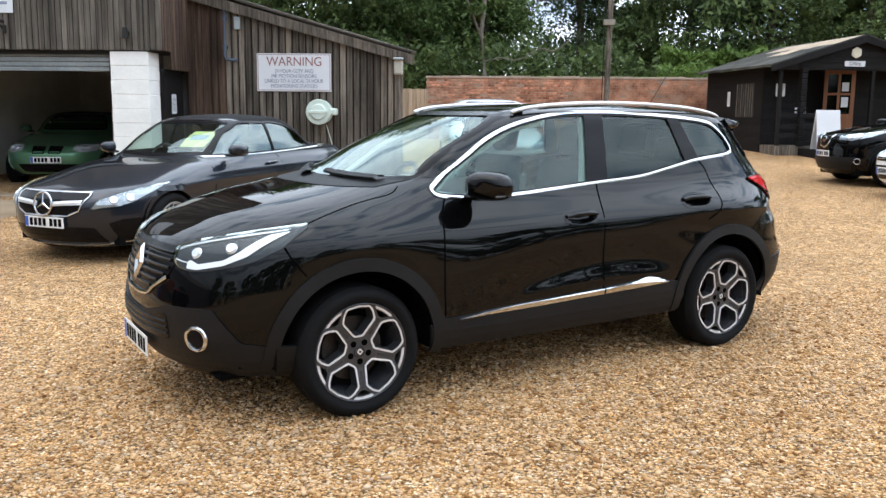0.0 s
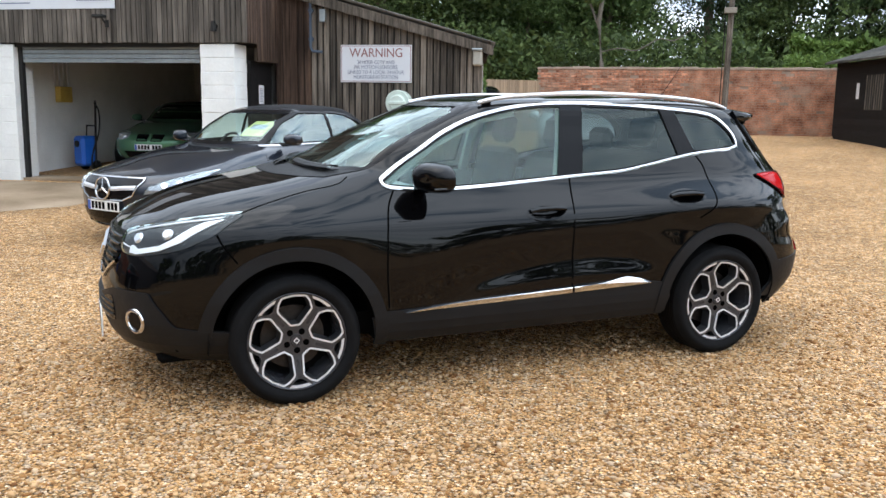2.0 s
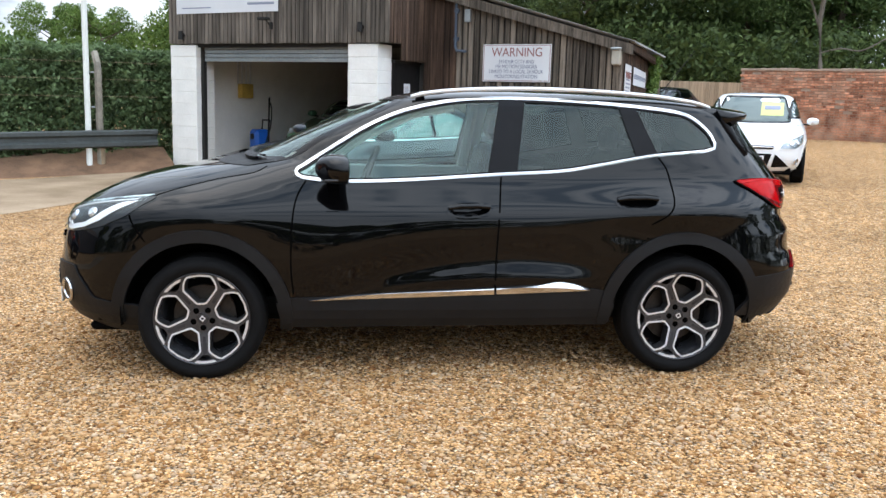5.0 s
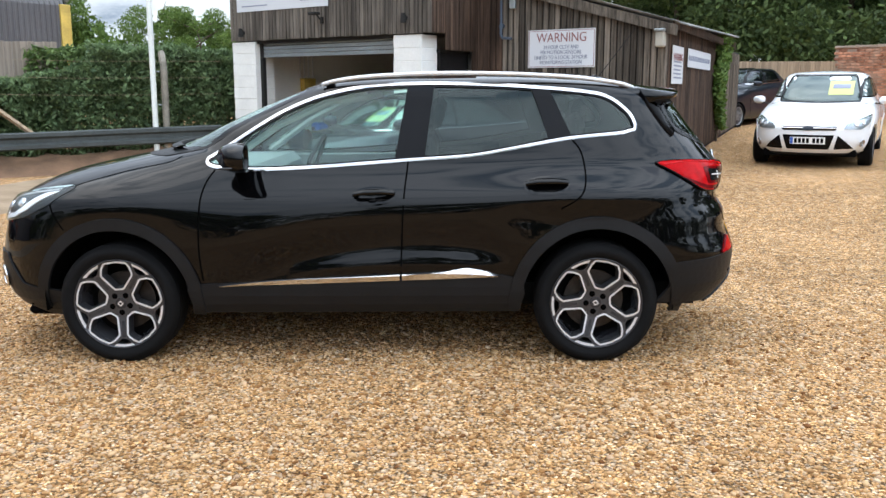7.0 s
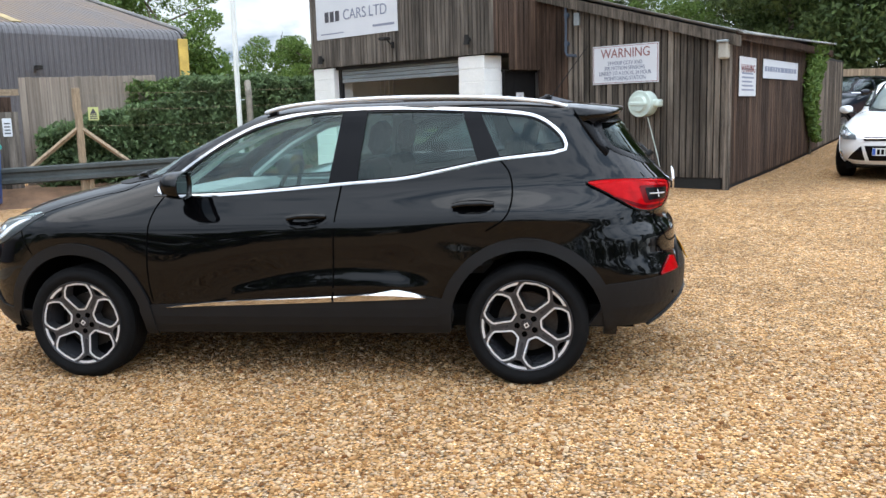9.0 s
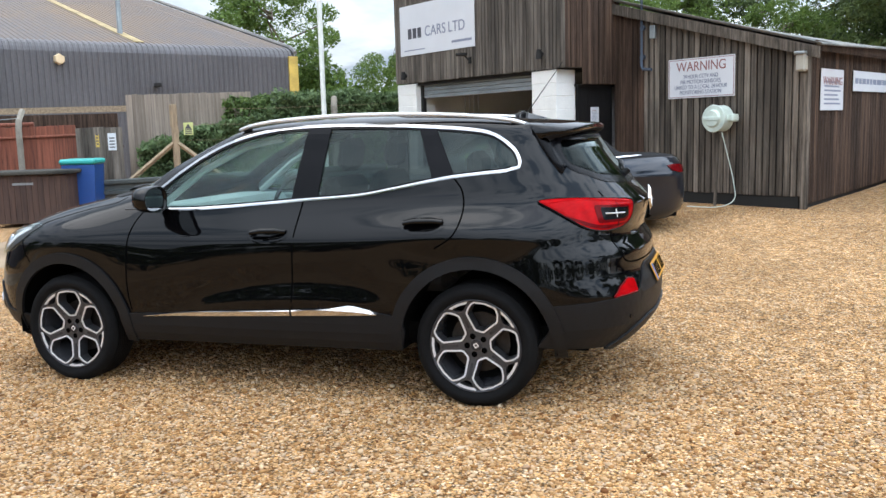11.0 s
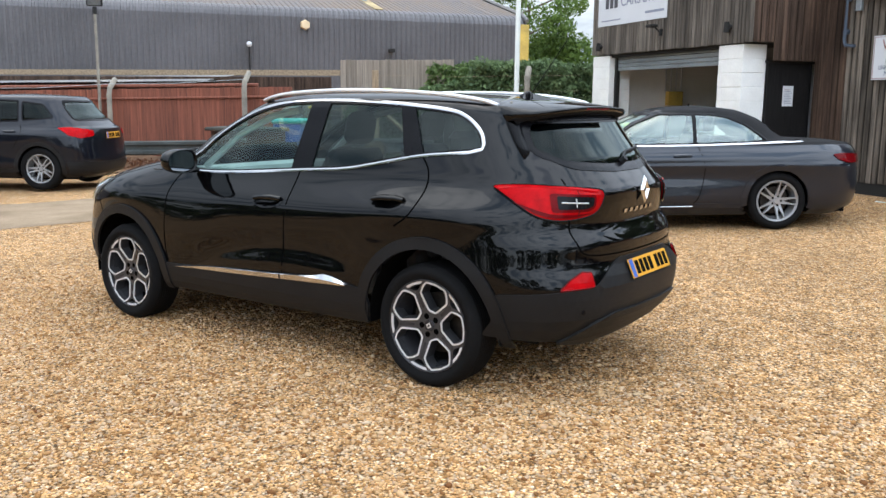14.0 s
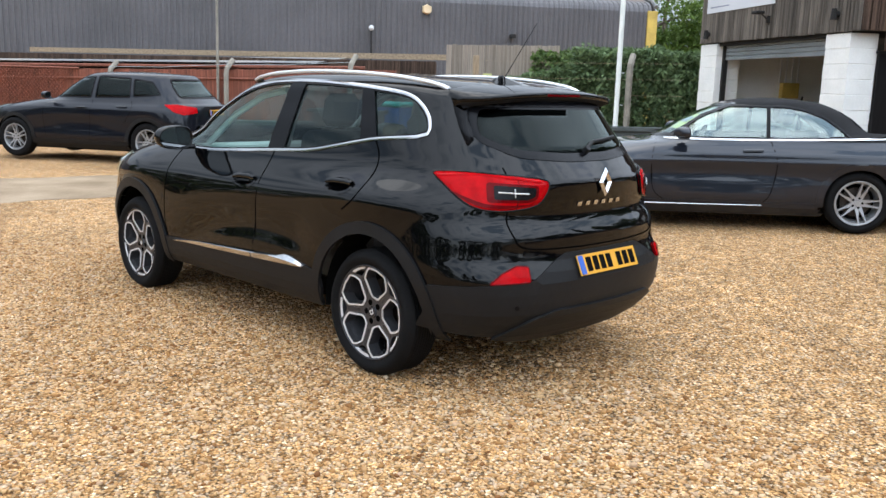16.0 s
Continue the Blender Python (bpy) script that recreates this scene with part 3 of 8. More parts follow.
def side_sign(dist, wd, z0, z1, name, label, red):
    p = Vector((BX1, BY, 0)) + SIDE * dist + Vector((SIDE.y, -SIDE.x, 0)) * 0.03
    ang = math.degrees(math.atan2(SIDE.y, SIDE.x))
    s = thing(name, pose(p.x, p.y, 0, 0, 0, ang), label, "sign")
    part("panel", box(0, wd, -0.01, 0, z0, z1, 0.002), SIGN_WHITE, s)
    mid, h = (z0 + z1) / 2, z1 - z0
    if red:
        words("WARNING", 0.16, SIGN_RED, s, pose(wd / 2, -0.0125, z1 - 0.17, 90), width=wd * 0.85)
        for k in range(6):
            part("print_bar", box(wd * 0.14, wd * (0.86 - 0.06 * (k % 3)), -0.0125, -0.01, z0 + 0.08 + k * 0.06, z0 + 0.105 + k * 0.06), SIGN_GREY, s)
    else:
        x = 0.08
        rng = random.Random(4)
        while x < wd - 0.15:
            k = rng.uniform(0.1, 0.26)
            part("print_bar", box(x, min(wd - 0.06, x + k), -0.0125, -0.01, mid - 0.04, mid + 0.04), SIGN_GREY, s)
            x += k + 0.04


side_sign(0.39, 0.92, 1.62, 2.19, "warning_sign", "tall white warning sign with red heading on the brown side wall", True)
side_sign(1.75, 2.45, 1.90, 2.20, "wall_sign", "long white sign board lettered in grey on the side wall", False)

# ---- cars ----
from mathutils import geometry

RUBBER = mat("tyre_rubber", (0.0048, 0.0047, 0.0049), 0.8, var=0.35, scale=6, fine=60, bump=0.2, spec=0.14)
CLADDING = mat("grained_black_plastic", (0.0085, 0.0088, 0.0096), 0.48, var=0.15, scale=5, fine=250, bump=0.12, spec=0.2)
CHROME = mat("chrome", (0.62, 0.62, 0.63), 0.14, 1.0, var=0.04, scale=4, bump=0)
SATIN = mat("satin_aluminium", (0.66, 0.66, 0.67), 0.32, 0.4, var=0.06, scale=4, bump=0)
GUNMETAL = mat("gunmetal_wheel_paint", (0.045, 0.045, 0.05), 0.25, 0.35, var=0.15, scale=4, bump=0.03)
SPOKE = mat("grey_metallic_spoke_paint", (0.048, 0.048, 0.052), 0.3, 0.45, var=0.12, scale=5, bump=0.02)
SILVER_WHEEL = mat("silver_wheel_paint", (0.30, 0.305, 0.315), 0.33, 0.5, var=0.08, scale=4, bump=0.02)
MIRROR_GLASS = mat("mirror_glass", (0.17, 0.18, 0.185), 0.04, 1.0, var=0.03, bump=0)
PIANO = mat("gloss_black_trim", (0.004, 0.004, 0.005), 0.22, var=0.1, bump=0, spec=0.13)
SEAM = mat("shut_line_shadow_gap", (0.002, 0.002, 0.002), 0.9, var=0.1, bump=0, spec=0.0)
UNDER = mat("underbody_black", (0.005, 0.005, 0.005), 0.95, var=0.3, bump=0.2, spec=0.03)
DISC = mat("brake_disc_iron", (0.05, 0.042, 0.037), 0.5, 0.8, var=0.3, scale=10, bump=0.05)
RED_LENS = mat("red_lamp_lens", (0.34, 0.002, 0.004), 0.12, var=0.22, scale=18, bump=0.0, coat=0.03, spec=0.05)
RED_DEEP = mat("deep_red_lamp_lens", (0.10, 0.0015, 0.003), 0.12, var=0.2, scale=12, bump=0.0, coat=0.03, spec=0.06)
AMBER = mat("amber_lens", (0.7, 0.25, 0.03), 0.2, var=0.1, bump=0.02)
LAMP_WHITE = mat("clear_lamp_reflector", (0.75, 0.78, 0.82), 0.18, 0.6, var=0.1, scale=9, bump=0.02)
LAMP_GREY = mat("grey_lamp_bezel", (0.030, 0.032, 0.035), 0.35, 0.3, var=0.15, scale=9, bump=0.02)
LAMP_MID = mat("silvered_lamp_bowl", (0.34, 0.36, 0.38), 0.2, 0.6, var=0.2, scale=14, bump=0.02)
LED_WHITE = mat("white_light_guide", (0.85, 0.88, 0.92), 0.25, var=0.03, bump=0)
PLATE_WHITE = mat("white_number_plate", (0.78, 0.78, 0.76), 0.4, var=0.03, bump=0)
PLATE_YELLOW = mat("yellow_number_plate", (0.62, 0.30, 0.02), 0.4, var=0.08, bump=0)
PLATE_BLUE = mat("blue_plate_band", (0.03, 0.10, 0.42), 0.4, var=0.03, bump=0)
SHADE_GLASS = glass_mat("shaded_windscreen", (0.22, 0.25, 0.25), 1.9)
CARD_YELLOW = mat("yellow_price_card", (0.50, 0.52, 0.20), 0.6, var=0.05, bump=0)
SEAT_DARK = mat("charcoal_seat_fabric", (0.045, 0.045, 0.048), 0.85, var=0.2, scale=6, fine=90, bump=0.2)
TRIM_GREY = mat("grey_cabin_trim", (0.26, 0.27, 0.275), 0.7, var=0.15, scale=5, fine=90, bump=0.1)
LINING = mat("pale_headlining", (0.40, 0.41, 0.40), 0.9, var=0.1, scale=6, fine=90, bump=0.1)
SOFT_TOP_AND_SHADE = mat("black_soft_top_and_spoiler_shade", (0.012, 0.012, 0.013), 0.9, var=0.25, scale=4, fine=200, bump=0.2, spec=0.2)
CLEAR = glass_mat("clear_tinted_glass", (0.72, 0.92, 0.87), 1.58)
TOP_GLASS = glass_mat("coated_green_glass", (0.80, 0.92, 0.88), 2.3)
PRIVACY = glass_mat("privacy_glass", (0.24, 0.28, 0.275), 1.48)
REAR_GLASS = glass_mat("dark_rear_glass", (0.10, 0.115, 0.115), 1.27)
SCREEN = glass_mat("windscreen_glass", (0.80, 0.93, 0.88), 2.0)
COVER = glass_mat("clear_lamp_cover", (0.93, 0.95, 0.96), 1.24)


def paint(name, col, metal=0.0, rough=0.3, flake=0.0, ior=1.42):
    m = mat(name, col, rough, metal, var=0.05, scale=1.2, fine=900, bump=flake, coat=1.0, spec=0.08)
    m.node_tree.nodes["Principled BSDF"].inputs["Coat IOR"].default_value = ior
    return m


BLACK_PAINT = paint("black_car_paint", (0.0015, 0.0015, 0.0018), 0.0, 0.2, ior=1.35)
BLACK_PAINT.node_tree.nodes["Principled BSDF"].inputs["Specular IOR Level"].default_value = 0.0
MERC_PAINT = paint("dark_grey_blue_car_paint", (0.011, 0.014, 0.021), 0.3, 0.33, ior=1.45)
NAVY_PAINT = paint("black_blue_car_paint", (0.004, 0.005, 0.009), 0.2, 0.35, ior=1.36)
WHITE_PAINT = paint("white_car_paint", (0.78, 0.79, 0.80), 0.0, 0.4)
GREEN_PAINT = paint("metallic_green_car_paint", (0.10, 0.23, 0.13), 0.5, 0.35)
BLUE_PAINT = paint("dark_blue_car_paint", (0.012, 0.016, 0.026), 0.3, 0.35)


class Shape:
    """A car body as a stack of plan outlines: front and rear ends, half width and roundness, all by height."""

    def __init__(self, x0, front, rear, width, nf, nr, m, bumps=(), relief=None):
        self.x0, self.bumps, self.relief = x0, bumps, relief
        self.xf, self.xr, self.w, self.nf, self.nr, self.m = (table(r) for r in (front, rear, width, nf, nr, m))
        self.z0, self.z1 = width[0][0], width[-1][0]
        self.rings = {}

    def swell(self, x, z):
        s = sum(a * math.exp(-(((x - cx) / sx) ** 2) - ((z - cz) / sz) ** 2) for cx, sx, cz, sz, a in self.bumps)
        return s + self.relief(x, z) if self.relief else s

    def half(self, x, z):
        u = (self.x0 - x) / (self.x0 - self.xf(z)) if x < self.x0 else (x - self.x0) / (self.xr(z) - self.x0)
        n = self.nf(z) if x < self.x0 else self.nr(z)
        if u >= 1:
            return 0.0
        k = (1 - u**n) ** (1 / self.m(z))
        return (self.w(z) + self.swell(x, z)) * k

    def top(self, x, y):
        lo, hi = self.z0 + 0.5, self.z1
        for _ in range(26):
            mid = (lo + hi) / 2
            if self.half(x, mid) >= abs(y):
                lo = mid
            else:
                hi = mid
        return lo

    def ring(self, z, kf=18, ks=120, kr=18):
        """Half an outline at a height, from the middle of the front round the side to the middle of the rear."""
        pts, qc, m, w = [], 0.84, self.m(z), self.w(z)
        af, ar, nf, nr = self.x0 - self.xf(z), self.xr(z) - self.x0, self.nf(z), self.nr(z)
        for i in range(kf):
            q = qc * i / kf
            x = self.x0 - af * (1 - q**m) ** (1 / nf)
            pts.append((x, q * (w + self.swell(x, z))))
        cf, cr = self.x0 - af * (1 - qc**m) ** (1 / nf), self.x0 + ar * (1 - qc**m) ** (1 / nr)
        for i in range(ks + 1):
            x = cf + (cr - cf) * i / ks
            pts.append((x, self.half(x, z)))
        for i in range(kr - 1, -1, -1):
            q = qc * i / kr
            x = self.x0 + ar * (1 - q**m) ** (1 / nr)
            pts.append((x, q * (w + self.swell(x, z))))
        return pts

    def along(self, z, s, rear):
        """The point at a length s round the outline from the middle of the front or rear."""
        key = (round(z, 3), rear)
        if key not in self.rings:
            p = self.ring(round(z, 3), 40, 90, 40)
            p = p[::-1] if rear else p
            acc = [0.0]
            for a, b in zip(p, p[1:]):
                acc.append(acc[-1] + math.hypot(b[0] - a[0], b[1] - a[1]))
            self.rings[key] = (p, acc)
        p, acc = self.rings[key]
        t = min(abs(s), acc[-2])
        lo, hi = 0, len(acc) - 1
        while hi - lo > 1:
            mid = (lo + hi) // 2
            if acc[mid] <= t:
                lo = mid
            else:
                hi = mid
        u = (t - acc[lo]) / max(1e-9, acc[hi] - acc[lo])
        x, y = p[lo][0] + u * (p[hi][0] - p[lo][0]), p[lo][1] + u * (p[hi][1] - p[lo][1])
        return x, y if s > 0 else -y

    def place(self, kind, a, b, off=0.0):
        """Lay a drawn point on the body: L, R sides (x, z); F, B round the front or rear (length, z); T from above (x, y)."""
        if kind in "LR":
            sg = -1 if kind == "L" else 1
            f = lambda a, b: Vector((a, sg * self.half(a, b), b))
        elif kind in "FB":
            def f(a, b):
                x, y = self.along(b, a, kind == "B")
                return Vector((x, y, b))
        else:
            f = lambda a, b: Vector((a, b, self.top(a, b)))
        p = f(a, b)
        if not off:
            return p
        e = 0.004
        n = (f(a + e, b) - f(a - e, b)).cross(f(a, b + e) - f(a, b - e))
        if n.length < 1e-12:
            return p
        n.normalize()
        want = Vector((0, -1, 0)) if kind == "L" else Vector((0, 1, 0)) if kind == "R" else Vector((-1, 0, 0)) if kind == "F" else Vector((1, 0, 0)) if kind == "B" else Vector((0, 0, 1))
        if n.dot(want) < 0:
            n = -n
        return p + n * off


def inside(p, poly):
    x, y, hit = p[0], p[1], False
    for (ax, ay), (bx, by) in zip(poly, poly[1:] + poly[:1]):
        if (ay > y) != (by > y) and x < (bx - ax) * (y - ay) / (by - ay) + ax:
            hit = not hit
    return hit


def rounded(poly, r=0.02, k=3):
    """The outline with its corners rounded off."""
    out, n = [], len(poly)
    for i in range(n):
        p, a, b = Vector(poly[i]), Vector(poly[i - 1]), Vector(poly[(i + 1) % n])
        u, v = a - p, b - p
        d = min(r, u.length * 0.45, v.length * 0.45)
        u, v = p + u.normalized() * d, p + v.normalized() * d
        for j in range(k + 1):
            t = j / k
            q = u * (1 - t) ** 2 + p * 2 * t * (1 - t) + v * t * t
            out.append((q.x, q.y))
    return out


def resample(poly, step, closed=True):
    out = []
    pairs = list(zip(poly, poly[1:] + poly[:1])) if closed else list(zip(poly, poly[1:]))
    for a, b in pairs:
        n = max(1, int(math.hypot(b[0] - a[0], b[1] - a[1]) / step))
        out += [(a[0] + (b[0] - a[0]) * i / n, a[1] + (b[1] - a[1]) * i / n) for i in range(n)]
    return out if closed else out + [poly[-1]]


def spline(pts, k=6, closed=False):
    """A smooth curve through a few points."""
    out, n = [], len(pts)
    for i in range(n if closed else n - 1):
        p0, p1, p2, p3 = (pts[j % n] if closed else pts[max(0, min(n - 1, j))] for j in (i - 1, i, i + 1, i + 2))
        for s in range(k):
            t = s / k
            out.append(tuple(0.5 * (2 * b + (c - a) * t + (2 * a - 5 * b + 4 * c - d) * t * t + (3 * b - a - 3 * c + d) * t**3) for a, b, c, d in zip(p0, p1, p2, p3)))
    return out if closed else out + [tuple(pts[-1])]


def panel(shape, kind, poly, off, thick=0.01, step=0.035, holes=()):
    """A shaped plate that lies on the body, with an edge going in."""
    loops = [resample(list(poly), step)] + [resample(list(h), step) for h in holes]
    pts, edges = [], []
    for lp in loops:
        b = len(pts)
        pts += [Vector(p) for p in lp]
        edges += [(b + i, b + (i + 1) % len(lp)) for i in range(len(lp))]
    x0, x1, y0, y1 = min(p[0] for p in loops[0]), max(p[0] for p in loops[0]), min(p[1] for p in loops[0]), max(p[1] for p in loops[0])
    for i in range(1, int((x1 - x0) / step) + 1):
        for j in range(1, int((y1 - y0) / step) + 1):
            p = (x0 + i * step + (j % 2) * step * 0.5, y0 + j * step)
            if inside(p, loops[0]) and not any(inside(p, h) for h in loops[1:]):
                if min((p[0] - q[0]) ** 2 + (p[1] - q[1]) ** 2 for lp in loops for q in lp) > (0.4 * step) ** 2:
                    pts.append(Vector(p))
    vs, es, fs, *_ = geometry.delaunay_2d_cdt(pts, edges, [], 0, 1e-6)
    bm = bmesh.new()
    up = [bm.verts.new(shape.place(kind, v[0], v[1], off)) for v in vs]
    count = {}
    for f in fs:
        c = (sum(vs[i][0] for i in f) / 3, sum(vs[i][1] for i in f) / 3)
        p, q, r = (vs[i] for i in f)
        wide = max((p - q).length, (q - r).length, (r - p).length)
        if abs((q.x - p.x) * (r.y - p.y) - (q.y - p.y) * (r.x - p.x)) < .0016 * wide:
            continue
        if inside(c, loops[0]) and not any(inside(c, h) for h in loops[1:]):
            bm.faces.new([up[i] for i in f])
            for a, b in zip(f, f[1:] + f[:1]):
                count[frozenset((a, b))] = count.get(frozenset((a, b)), 0) + 1
    if thick:
        low = {}
        for e, k in count.items():
            if k == 1:
                a, b = tuple(e)
                for i in (a, b):
                    if i not in low:
                        low[i] = bm.verts.new(shape.place(kind, vs[i][0], vs[i][1], off - thick))
                bm.faces.new((up[a], up[b], low[b], low[a]))
    bmesh.ops.recalc_face_normals(bm, faces=bm.faces[:])
    for v in [v for v in bm.verts if not v.link_faces]:
        bm.verts.remove(v)
    bm.faces.ensure_lookup_table()
    # the broad face must look outwards
    first = bm.faces[0]
    first.normal_update()
    c = loops[0][0]
    mid = min(vs, key=lambda v: abs(v[0] - (x0 + x1) / 2) + abs(v[1] - (y0 + y1) / 2))
    out = shape.place(kind, mid[0], mid[1], off + .02) - shape.place(kind, mid[0], mid[1], off - .02)
    near = min((f for f in bm.faces), key=lambda f: (f.calc_center_median() - shape.place(kind, mid[0], mid[1], off)).length)
    near.normal_update()
    if near.normal.dot(out) < 0:
        bmesh.ops.reverse_faces(bm, faces=bm.faces[:])
    return bm


def strip(shape, kind, line, width, off, thick=0.006, closed=False, step=0.03, taper=None):
    """A trim strip along a drawn line on the body."""
    line = resample(list(line), step, closed)
    n = len(line)
    bm = bmesh.new()
    rows = []
    for i in range(n):
        a = line[i - 1] if closed or i else line[i]
        b = line[(i + 1) % n] if closed or i < n - 1 else line[i]
        d = Vector((b[0] - a[0], b[1] - a[1]))
        d = d.normalized() if d.length > 1e-9 else Vector((1, 0))
        t = Vector((-d.y, d.x)) * (width / 2 * (taper(i / max(1, n - 1)) if taper else 1.0))
        p = Vector(line[i])
        q = [(p + t, off - thick), (p + t, off * 0.8), (p, off), (p - t, off * 0.8), (p - t, off - thick)]
        rows.append([bm.verts.new(shape.place(kind, c.x, c.y, o)) for c, o in q])
    for i in range(n if closed else n - 1):
        r, s = rows[i], rows[(i + 1) % n]
        for j in range(4):
            bm.faces.new((r[j], r[j + 1], s[j + 1], s[j]))
    bmesh.ops.recalc_face_normals(bm, faces=bm.faces[:])
    return bm


def lathe(profile, seg, bm=None):
    """Turn a profile of (radius, y) about the y axis."""
    bm = bm or bmesh.new()
    rows = [[bm.verts.new((r * math.cos(2 * math.pi * i / seg), y, r * math.sin(2 * math.pi * i / seg))) for i in range(seg)] for r, y in profile]
    for a, b in zip(rows, rows[1:]):
        for i in range(seg):
            j = (i + 1) % seg
            bm.faces.new((a[i], a[j], b[j], b[i]))
    bmesh.ops.recalc_face_normals(bm, faces=bm.faces[:])
    return bm


def disc_with_windows(outer, holes, depth, thick, step=0.02):
    """A wheel face in the x, z plane, dished by depth(r), with windows cut through it."""
    loops = [outer] + holes
    pts, edges = [], []
    for lp in loops:
        b = len(pts)
        pts += [Vector(p) for p in lp]
        edges += [(b + i, b + (i + 1) % len(lp)) for i in range(len(lp))]
    vs, es, fs, *_ = geometry.delaunay_2d_cdt(pts, edges, [], 0, 1e-7)
    bm = bmesh.new()
    up = [bm.verts.new((v[0], depth(v.length), v[1])) for v in vs]
    low = [bm.verts.new((v[0] * 0.99, depth(v.length) + thick, v[1] * 0.99)) for v in vs]
    count = {}
    for f in fs:
        c = (sum(vs[i][0] for i in f) / 3, sum(vs[i][1] for i in f) / 3)
        if inside(c, outer) and not any(inside(c, h) for h in holes):
            bm.faces.new([up[i] for i in f])
            for a, b in zip(f, f[1:] + f[:1]):
                count[frozenset((a, b))] = count.get(frozenset((a, b)), 0) + 1
    for e, k in count.items():
        if k == 1:
            a, b = tuple(e)
            bm.faces.new((up[a], up[b], low[b], low[a]))
    for v in [v for v in bm.verts if not v.link_faces]:
        bm.verts.remove(v)
    bmesh.ops.recalc_face_normals(bm, faces=bm.faces[:])
    return bm


def polar(r, deg):
    return (r * math.cos(radians(deg)), r * math.sin(radians(deg)))


def window_band(loop, depth, grow, lift):
    """The polished flat edge round a window in a wheel face."""
    bm = bmesh.new()
    rows = []
    for p, o in zip(loop, grown2(loop, grow)):
        rows.append([bm.verts.new((q[0], depth(math.hypot(*q)) - h, q[1])) for q, h in ((p, -.006), (p, lift), (o, lift), (o, -.003))])
    for r, s in zip(rows, rows[1:] + rows[:1]):
        for j in range(3):
            bm.faces.new((r[j], r[j + 1], s[j + 1], s[j]))
    bmesh.ops.recalc_face_normals(bm, faces=bm.faces[:])
    return bm


def window_wall(loop, depth, deep):
    """The drafted side wall of a wheel window, stepped in fine ridges towards the barrel."""
    bm = bmesh.new()
    rows = []
    inner = [grown2(loop, -.0012 * k) for k in range(7)]
    for i in range(len(loop)):
        rows.append([bm.verts.new((inner[k][i][0], depth(math.hypot(*loop[i])) + .002 + deep * k / 6 - (.004 if k % 2 else 0), inner[k][i][1])) for k in range(7)])
    for r, s in zip(rows, rows[1:] + rows[:1]):
        for j in range(6):
            bm.faces.new((r[j], r[j + 1], s[j + 1], s[j]))
    bmesh.ops.recalc_face_normals(bm, faces=bm.faces[:])
    return bm


